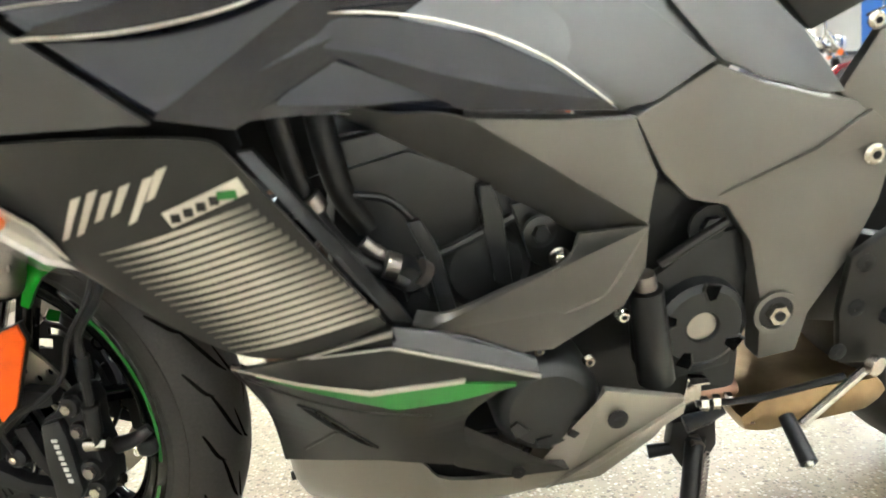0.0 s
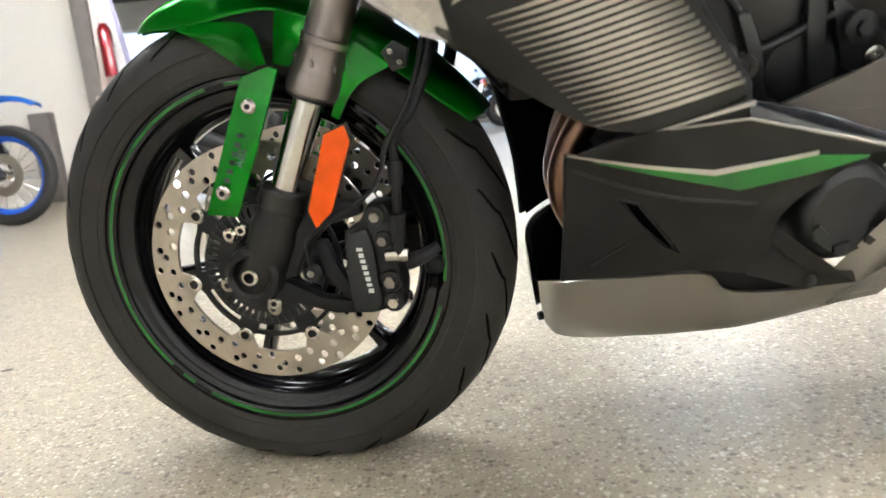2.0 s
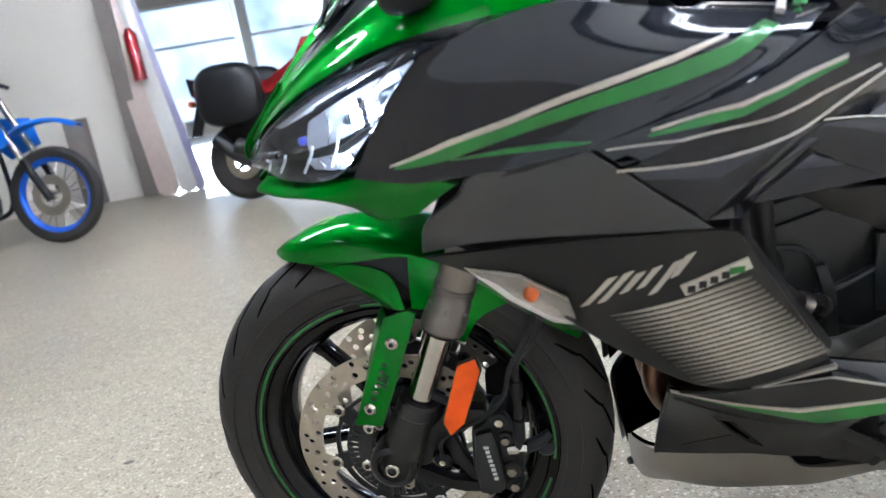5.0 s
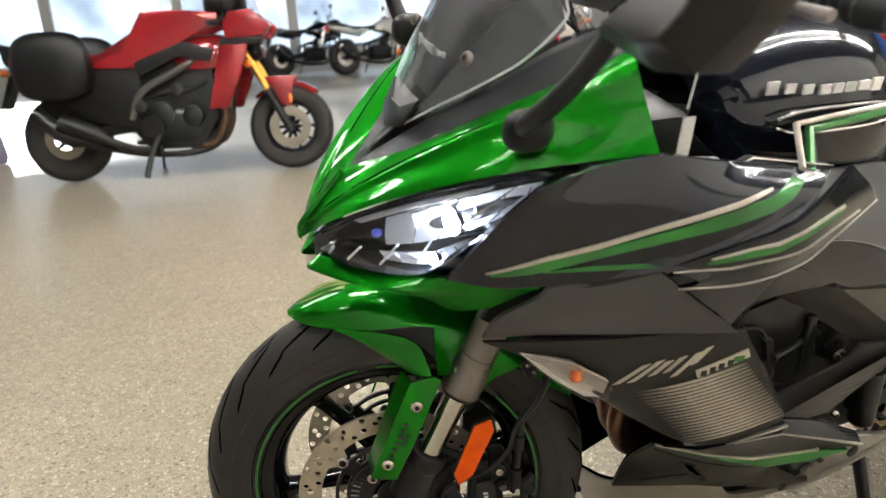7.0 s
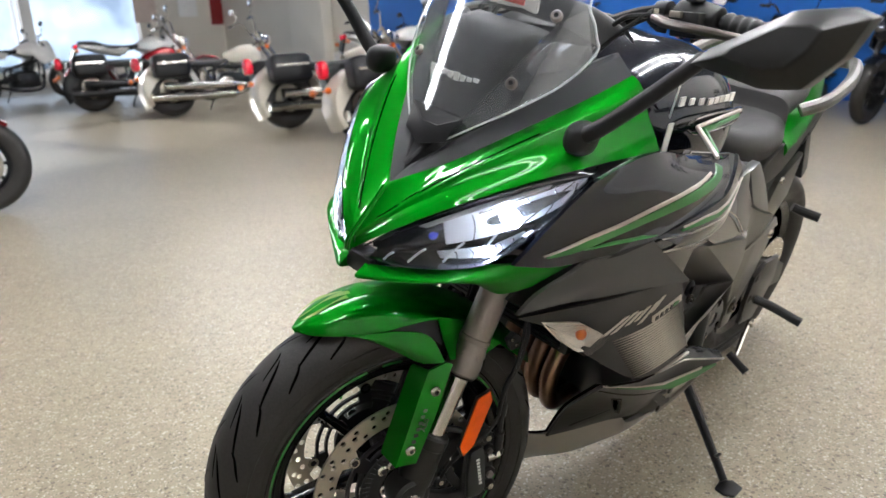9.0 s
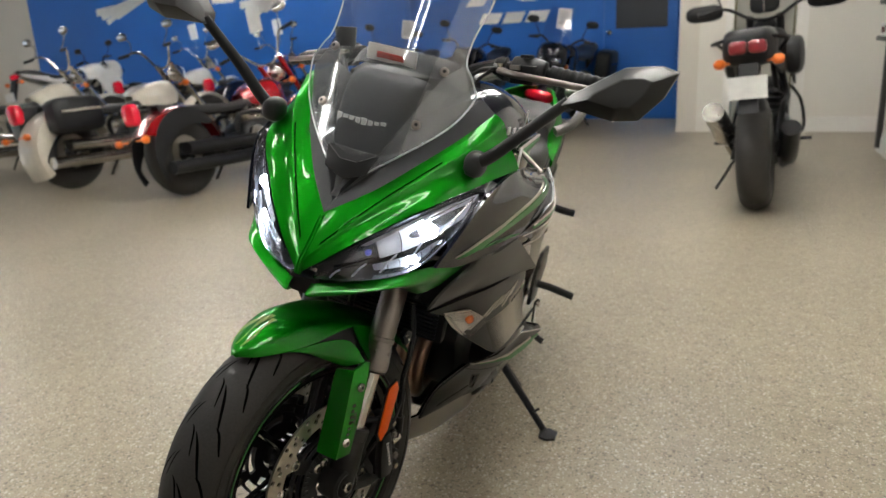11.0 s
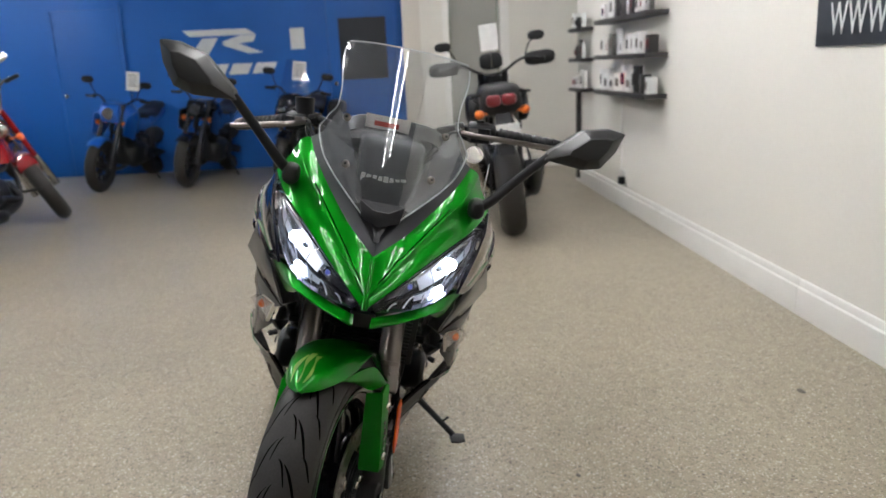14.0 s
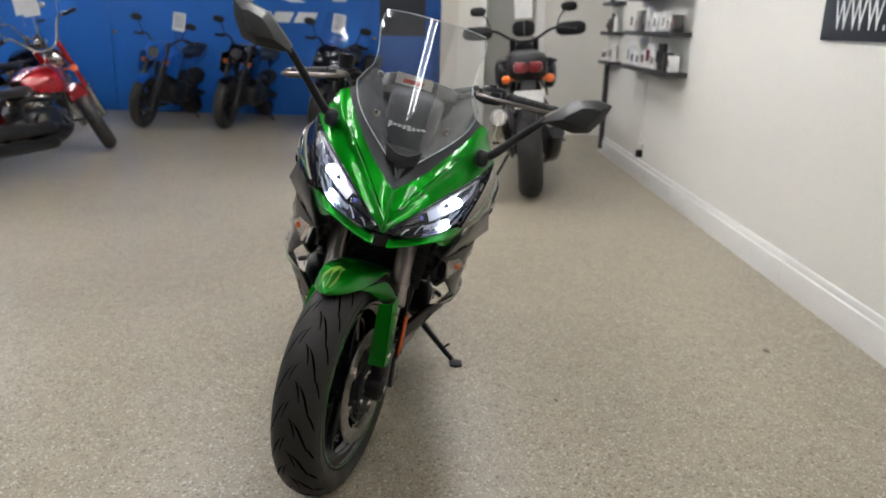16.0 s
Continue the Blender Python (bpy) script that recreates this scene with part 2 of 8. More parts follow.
def backdrop_material():
    """Glowing sheet in place of the daylit street: soft pale and blue-grey shapes."""
    m = bpy.data.materials.new("street_glow")
    m.use_nodes = True
    nt = m.node_tree
    b = nt.nodes["Principled BSDF"]
    tc, n, r = (nt.nodes.new("ShaderNode" + k) for k in ("TexCoord", "TexNoise", "ValToRGB"))
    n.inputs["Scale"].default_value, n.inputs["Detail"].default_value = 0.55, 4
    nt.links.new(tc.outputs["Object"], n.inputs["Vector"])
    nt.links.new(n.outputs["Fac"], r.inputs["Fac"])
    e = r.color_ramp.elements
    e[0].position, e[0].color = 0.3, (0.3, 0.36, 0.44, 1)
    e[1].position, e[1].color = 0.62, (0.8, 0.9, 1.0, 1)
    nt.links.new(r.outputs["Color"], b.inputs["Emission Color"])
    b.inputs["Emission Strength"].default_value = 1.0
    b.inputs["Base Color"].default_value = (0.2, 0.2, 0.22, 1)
    return m


STREETGLOW = backdrop_material()


# ---- geometry helpers ----
def finish(bm, sharp=32, bevel=0.0):
    bmesh.ops.remove_doubles(bm, verts=bm.verts, dist=1e-5)
    bmesh.ops.recalc_face_normals(bm, faces=bm.faces)
    if bevel:
        es = [e for e in bm.edges if len(e.link_faces) == 2 and e.calc_face_angle(0) > radians(sharp)]
        bmesh.ops.bevel(bm, geom=es, offset=bevel, segments=2, affect="EDGES", profile=0.6)
    for f in bm.faces:
        f.smooth = True
    for e in bm.edges:
        if len(e.link_faces) == 2 and e.calc_face_angle(0) > radians(sharp):
            e.smooth = False


def part(name, bm, material, parent, label="", bevel=0.0, sharp=32):
    """One mesh object under a thing or a part."""
    finish(bm, sharp, bevel)
    me = bpy.data.meshes.new(name)
    bm.to_mesh(me)
    bm.free()
    me.materials.append(material)
    ob = new(name, me)
    ob.parent = parent
    if label:
        tagged(ob, label)
    return ob


def thing(name, label, category, m=None, group="", kind=""):
    ob = new(name)
    if m is not None:
        ob.matrix_world = m
    return tagged(ob, label, category, group, kind)


def solid(name, bm, material, label, category, m=None, group="", kind="", bevel=0.0):
    ob = part(name, bm, material, None, "", bevel)
    if m is not None:
        ob.matrix_world = m
    return tagged(ob, label, category, group, kind)


def box(bm, c, s, m=None):
    r = bmesh.ops.create_cube(bm, size=1.0, matrix=(m or Matrix()) @ Matrix.Translation(c) @ Matrix.Diagonal((*s, 1)))
    return r["verts"]


def frame_of(d):
    d = Vector(d).normalized()
    a = Vector((0, 0, 1)) if abs(d.z) < 0.9 else Vector((1, 0, 0))
    u = d.cross(a).normalized()
    return u, d.cross(u).normalized()


def rod(bm, p0, p1, r0, r1=None, seg=16, cap=True):
    """A round bar, tapered if r1 is given."""
    p0, p1 = Vector(p0), Vector(p1)
    r1 = r0 if r1 is None else r1
    u, v = frame_of(p1 - p0)
    rings = []
    for p, r in ((p0, r0), (p1, r1)):
        rings.append([bm.verts.new(p + r * (math.cos(a) * u + math.sin(a) * v)) for a in (2 * math.pi * k / seg for k in range(seg))])
    for k in range(seg):
        bm.faces.new((rings[0][k], rings[0][(k + 1) % seg], rings[1][(k + 1) % seg], rings[1][k]))
    if cap:
        bm.faces.new(rings[0][::-1])
        bm.faces.new(rings[1])


def spline(pts, n=8):
    """Points of a smooth curve through the given ones."""
    p = [Vector(q) for q in pts]
    p = [p[0] * 2 - p[1]] + p + [p[-1] * 2 - p[-2]]
    out = []
    for i in range(1, len(p) - 2):
        for k in range(n):
            t = k / n
            out.append(0.5 * (2 * p[i] + (p[i + 1] - p[i - 1]) * t + (2 * p[i - 1] - 5 * p[i] + 4 * p[i + 1] - p[i + 2]) * t * t + (3 * p[i] - p[i - 1] - 3 * p[i + 1] + p[i + 2]) * t ** 3))
    return out + [p[-2]]


def tube(bm, pts, r, seg=10, smooth=True, n=6):
    """A bent round tube; r may be a number or a function of 0..1."""
    p = spline(pts, n) if smooth and len(pts) > 2 else [Vector(q) for q in pts]
    rings, u = [], None
    for i, q in enumerate(p):
        d = (p[min(i + 1, len(p) - 1)] - p[max(i - 1, 0)]).normalized()
        if u is None:
            u, v = frame_of(d)
        else:
            u = (u - d * u.dot(d)).normalized()
            v = d.cross(u)
        rad = r(i / (len(p) - 1)) if callable(r) else r
        rings.append([bm.verts.new(q + rad * (math.cos(a) * u + math.sin(a) * v)) for a in (2 * math.pi * k / seg for k in range(seg))])
    for a, b in zip(rings, rings[1:]):
        for k in range(seg):
            bm.faces.new((a[k], a[(k + 1) % seg], b[(k + 1) % seg], b[k]))
    bm.faces.new(rings[0][::-1])
    bm.faces.new(rings[-1])


def lathe(bm, profile, seg=64, c=(0, 0, 0), a0=0.0, a1=360.0, closed=True):
    """Profile of (radius, y) turned round the y axis through c; a closed profile gives a solid ring."""
    full = abs(a1 - a0) >= 359.9
    n = seg if full else seg + 1
    rings = []
    for k in range(n):
        a = radians(a0 + (a1 - a0) * k / seg)
        rings.append([bm.verts.new((c[0] + r * math.cos(a), c[1] + y, c[2] + r * math.sin(a))) for r, y in profile])
    m = len(profile)
    for k in range(seg):
        A, B = rings[k], rings[(k + 1) % n]
        for j in range(m if closed else m - 1):
            bm.faces.new((A[j], A[(j + 1) % m], B[(j + 1) % m], B[j]))
    if not full and closed:
        bm.faces.new(rings[0])
        bm.faces.new(rings[-1][::-1])


def prism(bm, pts, d):
    """A plate: an outline of 3D points pushed along d."""
    a = [bm.verts.new(p) for p in pts]
    b = [bm.verts.new(Vector(p) + Vector(d)) for p in pts]
    n = len(a)
    fa = bm.faces.new(a)
    fb = bm.faces.new(b[::-1])
    for k in range(n):
        bm.faces.new((a[k], b[k], b[(k + 1) % n], a[(k + 1) % n]))
    bmesh.ops.triangulate(bm, faces=[fa, fb], quad_method="BEAUTY", ngon_method="EAR_CLIP")


def shell(bm, rows, d, sub=4, across=None):
    """A curved panel: smooth curves through each row of points, joined and given a thickness along d."""
    across = across or sub
    lines = [spline(r, sub) if len(r) > 2 else [Vector(r[0]).lerp(Vector(r[1]), k / sub) for k in range(sub + 1)] for r in rows]
    cols = []
    for k in range(len(lines[0])):
        col = [ln[k] for ln in lines]
        cols.append(spline(col, across) if len(col) > 2 else [col[0].lerp(col[1], j / across) for j in range(across + 1)])
    d = Vector(d)
    A = [[bm.verts.new(p) for p in c] for c in cols]
    B = [[bm.verts.new(p + d) for p in c] for c in cols]
    n, m = len(A), len(A[0])
    for i in range(n - 1):
        for j in range(m - 1):
            bm.faces.new((A[i][j], A[i + 1][j], A[i + 1][j + 1], A[i][j + 1]))
            bm.faces.new((B[i][j], B[i][j + 1], B[i + 1][j + 1], B[i + 1][j]))
    for i in range(n - 1):
        bm.faces.new((A[i][0], B[i][0], B[i + 1][0], A[i + 1][0]))
        bm.faces.new((A[i][-1], A[i + 1][-1], B[i + 1][-1], B[i][-1]))
    for j in range(m - 1):
        bm.faces.new((A[0][j], A[0][j + 1], B[0][j + 1], B[0][j]))
        bm.faces.new((A[-1][j], B[-1][j], B[-1][j + 1], A[-1][j + 1]))


def blob(bm, c, s, m=None, seg=20, rings=12, power=2.4):
    """A rounded block: a superellipsoid of half sizes s."""
    def sp(v):
        return math.copysign(abs(v) ** (2 / power), v)
    grid = []
    for i in range(1, rings):
        th = math.pi * i / rings - math.pi / 2
        row = []
        for k in range(seg):
            ph = 2 * math.pi * k / seg
            row.append(bm.verts.new((m or Matrix()) @ (Vector(c) + Vector((s[0] * sp(math.cos(th)) * sp(math.cos(ph)), s[1] * sp(math.cos(th)) * sp(math.sin(ph)), s[2] * sp(math.sin(th)))))))
        grid.append(row)
    for a, b in zip(grid, grid[1:]):
        for k in range(seg):
            bm.faces.new((a[k], a[(k + 1) % seg], b[(k + 1) % seg], b[k]))
    bm.faces.new(grid[0][::-1])
    bm.faces.new(grid[-1])


class Patch:
    """A smooth surface through rows of points; at(u, v) gives a place on it."""

    def __init__(self, rows):
        self.lines = [spline(r, 8) if len(r) > 2 else [Vector(r[0]).lerp(Vector(r[1]), k / 8) for k in range(9)] for r in rows]

    @staticmethod
    def _on(line, f):
        f = min(max(f, 0), 1) * (len(line) - 1)
        i = min(int(f), len(line) - 2)
        return line[i].lerp(line[i + 1], f - i)

    def at(self, u, v, off=0.0, sy=-1):
        col = [self._on(ln, u) for ln in self.lines]
        p = self._on(spline(col, 6), v) if len(col) > 2 else col[0].lerp(col[1], v)
        return Vector((p.x, (p.y + off) * sy, p.z))

    def y_at(self, x, z):
        """How far out the surface lies at x, z."""
        if not hasattr(self, "grid"):
            self.grid = [self.at(i / 60, j / 40, 0, 1) for i in range(61) for j in range(41)]
        near = sorted(self.grid, key=lambda p: (p.x - x) ** 2 + (p.z - z) ** 2)[:3]
        ws = [1 / (1e-7 + (p.x - x) ** 2 + (p.z - z) ** 2) for p in near]
        return sum(p.y * w for p, w in zip(near, ws)) / sum(ws)

    @staticmethod
    def inside(u, v, ring):
        odd = False
        for (a, b), (c, d) in zip(ring, ring[1:] + ring[:1]):
            if (b > v) != (d > v) and u < (c - a) * (v - b) / (d - b) + a:
                odd = not odd
        return odd

    def mesh(self, bm, sy=-1, nu=24, nv=12, th=0.006, down=0.0, hole=None):
        A = [[bm.verts.new(self.at(i / nu, j / nv, 0, sy)) for j in range(nv + 1)] for i in range(nu + 1)]
        Bk = [[bm.verts.new(self.at(i / nu, j / nv, -th, sy) - Vector((0, 0, down))) for j in range(nv + 1)] for i in range(nu + 1)]
        for i in range(nu):
            for j in range(nv):
                if hole and self.inside((i + 0.5) / nu, (j + 0.5) / nv, hole):
                    continue
                bm.faces.new((A[i][j], A[i + 1][j], A[i + 1][j + 1], A[i][j + 1]))
                bm.faces.new((Bk[i][j], Bk[i][j + 1], Bk[i + 1][j + 1], Bk[i + 1][j]))
        for i in range(nu):
            bm.faces.new((A[i][0], Bk[i][0], Bk[i + 1][0], A[i + 1][0]))
            bm.faces.new((A[i][nv], A[i + 1][nv], Bk[i + 1][nv], Bk[i][nv]))
        for j in range(nv):
            bm.faces.new((A[0][j], A[0][j + 1], Bk[0][j + 1], Bk[0][j]))
            bm.faces.new((A[nu][j], Bk[nu][j], Bk[nu][j + 1], A[nu][j + 1]))

    def band(self, bm, top, bottom, sy=-1, n=24, off=0.0012):
        """A raised strip between two (u, v) polylines on the surface."""
        def way(p, f):
            f *= len(p) - 1
            i = min(int(f), len(p) - 2)
            return [a + (b - a) * (f - i) for a, b in zip(p[i], p[i + 1])]
        prev = None
        for k in range(n + 1):
            a, b = way(top, k / n), way(bottom, k / n)
            q = [bm.verts.new(self.at(*a, off, sy)), bm.verts.new(self.at((a[0] + b[0]) / 2, (a[1] + b[1]) / 2, off, sy)), bm.verts.new(self.at(*b, off, sy))]
            q += [bm.verts.new(self.at(*b, -0.001, sy)), bm.verts.new(self.at(*a, -0.001, sy))]
            if prev:
                for j in range(5):
                    bm.faces.new((prev[j], prev[(j + 1) % 5], q[(j + 1) % 5], q[j]))
            else:
                bm.faces.new(q[::-1])
            prev = q
        bm.faces.new(prev)


def B():
    return bmesh.new()


def bolt(parent, p, axis, r=0.007, h=0.005, name="bolt", material=None):
    """A round-headed socket screw with its recess."""
    p, d = Vector(p), Vector(axis).normalized()
    bm = B()
    rod(bm, p, p + d * h * 0.6, r, r, 14, True)
    rod(bm, p + d * h * 0.6, p + d * h, r, r * 0.72, 14, True)
    ob = part(name, bm, material or BOLT, parent)
    bm = B()
    rod(bm, p + d * h * 0.98, p + d * (h + 0.0006), r * 0.42, r * 0.42, 6)
    part("socket", bm, BLACK, ob)
    return ob


# ---- the room ----
HIGH = 3.3


FLOOR_Z = -0.020


def wall(name, p, q, z0, z1, th, material, label):
    """A straight wall from p to q, its visible face on the line and its thickness to the left of the way."""
    p, q = Vector((*p, 0)), Vector((*q, 0))
    d = (q - p).normalized()
    n = Vector((-d.y, d.x, 0)) * th
    bm = B()
    prism(bm, [(*a.to_2d(), z0) for a in (p, q, q + n, p + n)], (0, 0, z1 - z0))
    return solid(name, bm, material, label, "wall", kind="structure")


bm = B()
prism(bm, [(-8, -3.2, -0.02), (12, -3.2, -0.02), (12, 18, -0.02), (-8, 18, -0.02)], (0, 0, -0.15))
solid("floor", bm, FLOOR, "polished beige concrete floor with dark and pale speckles", "floor", kind="structure")
bm = B()
prism(bm, [(-8, -3.2, HIGH), (12, -3.2, HIGH), (12, 18, HIGH), (-8, 18, HIGH)], (0, 0, 0.15))
solid("ceiling", bm, CEILING, "dark painted showroom ceiling", "ceiling", kind="structure")


def side_y(x):
    return -2.118 + 0.009 * x


def blue_x(y):
    return 8.4 + 0.036 * y


wall("wall_south", (6.05, side_y(6.05)), (-8, side_y(-8)), -0.02, HIGH, 0.2, WALLWHITE, "plain white painted wall beside the motorcycle")
wall("wall_corner", (7.2, -0.35), (7.2, -0.87), -0.02, HIGH, 0.2, WALLWHITE, "white painted wall at the end of the room")
wall("wall_corner_2", (7.2, -1.45), (7.2, -3.0), -0.02, HIGH, 0.2, WALLWHITE, "white painted wall beside the grey door")
wall("wall_corner_head", (7.2, -0.87), (7.2, -1.45), 2.08, HIGH, 0.2, WALLWHITE, "white painted wall above the grey door")
d3 = thing("door_3", "grey painted door set back in a white frame", "door", kind="structure")
bm = B()
box(bm, (7.33, -1.16, 1.03), (0.04, 0.53, 2.08))
part("door_leaf", bm, GREYDOOR, d3, "", 0.003)
for ya, yb in ((-0.8, -0.872), (-1.448, -1.55)):
    bm = B()
    box(bm, (7.19, (ya + yb) / 2, 1.04), (0.018, abs(ya - yb), 2.12))
    part("door_frame", bm, TRIMWHITE, d3, "", 0.003)
wall("wall_return", (8.4, -0.4), (7.2, -0.35), -0.02, HIGH, 0.2, WALLCREAM, "cream painted wall end beside the blue wall")
wall("wall_blue", (blue_x(10.2), 10.2), (blue_x(-0.8), -0.8), -0.02, HIGH, 0.2, WALLBLUE, "bright blue painted rear wall")
wall("wall_east", (blue_x(10.2), 18), (blue_x(10.2), 10.2), -0.02, HIGH, 0.2, WALLCREAM, "cream painted wall with posters")
wall("wall_west", (-7.5, -2), (-7.5, 18), -0.02, HIGH, 0.2, WALLCREAM, "cream painted side wall")
wall("wall_niche", (6.05, -3.1), (6.05, -2.5), -0.02, HIGH, 0.15, WALLWHITE, "white painted wall in the niche")
wall("wall_back", (7.3, -2.95), (5.8, -2.9), -0.02, HIGH, 0.15, WALLWHITE, "white painted wall in the niche")
wall("wall_partition", (-2.25, 6.3), (-7.5, 6.3), -0.02, HIGH, -0.22, WALLCREAM, "cream painted partition behind the dirt bike")

# baseboard with a stepped top, in three lengths with joints
for a, b in ((6.03, 3.6), (3.595, 1.75), (1.745, -1.2), (-1.205, -7.5)):
    bm = B()
    prism(bm, [(a, side_y(a) + 0.0, FLOOR_Z), (a, side_y(a) + 0.022, FLOOR_Z), (a, side_y(a) + 0.022, 0.112), (a, side_y(a) + 0.013, 0.117), (a, side_y(a) + 0.015, 0.132), (a, side_y(a) + 0.011, 0.15), (a, side_y(a), 0.152)], (b - a, side_y(b) - side_y(a), 0))
    solid("baseboard", bm, TRIMWHITE, "white painted wooden baseboard", "baseboard", kind="structure", bevel=0.002)
bm = B()
prism(bm, [(7.2, -1.56, FLOOR_Z), (7.185, -1.56, FLOOR_Z), (7.185, -1.56, 0.12), (7.2, -1.56, 0.13)], (0, -1.35, 0))
solid("baseboard", bm, TRIMWHITE, "white painted wooden baseboard", "baseboard", kind="structure")

# storefront: low sill, posts and glass along the far side
NY = 15.5
WIN = [(-7.2, -5.0), (-4.8, -2.6), (-2.4, -0.2), (0.0, 2.1), (2.3, 4.3), (4.5, 6.75)]
bm = B()
box(bm, (2, NY + 0.1, 0.15), (20, 0.2, 0.3))
solid("wall_north_sill", bm, WALLCREAM, "low cream wall under the shop windows", "wall", kind="structure")
bm = B()
box(bm, (2, NY + 0.1, (2.75 + HIGH) / 2), (20, 0.2, HIGH - 2.75))
solid("wall_north_head", bm, WALLCREAM, "cream wall above the shop windows", "wall", kind="structure")
bm = B()
box(bm, (8.4, NY + 0.1, 1.525), (3.3, 0.2, 2.45))
solid("wall_north", bm, WALLCREAM, "cream wall beside the shop windows", "wall", kind="structure")
for k, (a, b) in enumerate(WIN):
    w = thing("window_%d" % (k + 1), "tall bright shop window in a pale metal frame", "window", Matrix.Translation(((a + b) / 2, NY + 0.1, 0.3)), kind="structure")
    h, wd = 2.45, b - a
    for nm, c, s in (("window_frame", (-wd / 2, 0, h / 2), (0.2, 0.18, h)), ("window_frame", (wd / 2 + 0.0, 0, h / 2), (0.002, 0.18, h)), ("window_frame", (0, 0, 0.03), (wd, 0.1, 0.06)), ("window_frame", (0, 0, h - 0.03), (wd, 0.1, 0.06)), ("transom", (0, 0, 1.6), (wd - 0.1, 0.08, 0.06))):
        bm = B()
        box(bm, c, s)
        part(nm, bm, TRIMWHITE, w)
    for z0, z1, clear in ((0.06, 1.57, False), (1.63, h - 0.06, k == 3)):
        bm = B()
        box(bm, (0, 0, (z0 + z1) / 2), (wd - 0.1, 0.008, z1 - z0))
        part("pane", bm, WINGLASS, w).visible_shadow = not clear
# the street outside
bm = B()
prism(bm, [(-60, NY + 0.3, -0.1), (70, NY + 0.3, -0.1), (70, 90, -0.1), (-60, 90, -0.1)], (0, 0, -0.1))
solid("ground", bm, pbr("pavement", (0.16, 0.16, 0.16), 0.8, 0, 0, 0.15, 0.6, 20, 0.1), "paved ground outside", "ground", kind="structure")

# ceiling lamps: twin tubes in shallow white trays
def ceiling_lamp(x, y, rz, length=2.4, glow=None):
    t = thing("ceiling_light", "long white ceiling light with two glowing tubes", "ceiling light", pose(x, y, HIGH, 0, 0, rz), "ceiling lights")
    bm = B()
    prism(bm, [(-length / 2, -0.23, 0), (-length / 2, 0.23, 0), (-length / 2, 0.19, -0.06), (-length / 2, -0.19, -0.06)], (length, 0, 0))
    part("tray", bm, TRIMWHITE, t)
    for sy in (-0.15, 0.15):
        bm = B()
        rod(bm, (-length / 2 + 0.05, sy, -0.085), (length / 2 - 0.05, sy, -0.085), 0.019, seg=12)
        part("tube", bm, glow or TUBE, t, "glowing white tube")
    return t


# the unseen lamp at y = 8.2 is added to brighten the cruisers
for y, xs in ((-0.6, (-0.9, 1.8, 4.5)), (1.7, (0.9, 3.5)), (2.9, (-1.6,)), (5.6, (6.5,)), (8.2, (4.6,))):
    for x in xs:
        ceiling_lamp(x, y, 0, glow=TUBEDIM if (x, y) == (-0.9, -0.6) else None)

area("north_daylight", 0.0, NY - 0.1, 1.6, 13, 2.3, 60, (0.8, 0.9, 1.0), (0.0, 0, 1.0))

bm = B()
box(bm, (8.62, 11.85, HIGH / 2), (0.25, 1.1, HIGH))
solid("wall_pillar", bm, WALLCREAM, "cream painted pillar at the end of the blue wall", "pillar", kind="structure", bevel=0.004)

# upright sheet whose own glow replaces daylight on the street
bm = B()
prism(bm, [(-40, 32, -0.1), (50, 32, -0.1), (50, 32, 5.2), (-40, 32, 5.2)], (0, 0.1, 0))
solid("backdrop", bm, STREETGLOW, "hazy bright street beyond the shop windows", "backdrop", kind="structure")


# ---- the green sport tourer ----
LEANING, STEER, RAKE = 14.2, -17.75, 24.0
bike = thing("motorcycle", "glossy green and black sport touring motorcycle leaning on its side stand", "motorcycle", pose(0, 0, 0, LEANING, 0, 0))
AX = Vector((0.044, 0, 0.288))                      # front axle, wheels straight
_axis = Vector((math.sin(radians(RAKE)), 0, math.cos(radians(RAKE))))
TURNED = Matrix.Translation((0.035, 0.009, 0.2885)) @ Matrix.Rotation(radians(-1.25), 4, "X") @ Matrix.Rotation(radians(STEER), 4, _axis) @ Matrix.Translation(-AX)


def fpart(name, bm, material, parent=None, label="", bevel=0.0, sharp=32):
    """A part of the steered front end."""
    if parent is None:
        bm.transform(TURNED)
        return part(name, bm, material, bike, label, bevel, sharp)
    bm.transform(TURNED)
    return part(name, bm, material, parent, label, bevel, sharp)


def fbolt(p, axis, r=0.007, h=0.005, parent=None):
    q = TURNED @ Vector(p)
    return bolt(parent or bike, q, TURNED.to_3x3() @ Vector(axis), r, h)


# tyre: rounded section, worn shoulders, grooves as dark strips
def tyre_profile(R, half, side):
    pts = []
    for k in range(15):
        a = math.pi * (k / 14 - 0.5)
        pts.append((R - 0.055 * (1 - math.cos(a) ** 0.9 if abs(math.cos(a)) > 1e-6 else 1), half * math.sin(a)))
    return [(side, -half * 0.72), (R - 0.078, -half * 0.9)] + pts + [(R - 0.078, half * 0.9), (side, half * 0.72)]


def settle(bm, m, height):
    """Press the tyre flat where it would sink below the floor."""
    back = m.inverted()
    for v in bm.verts:
        w = m @ v.co
        if w.z < height:
            v.co = back @ Vector((w.x, w.y, height))


LEAN_M = Matrix.Rotation(radians(LEANING), 4, "X")
bm = B()
lathe(bm, tyre_profile(0.315, 0.064, 0.236), 288, AX)
settle(bm, LEAN_M @ TURNED, FLOOR_Z)
front_tyre = fpart("front_tyre", bm, RUBBER, None, "black front tyre with angled grooves", 0, 50)


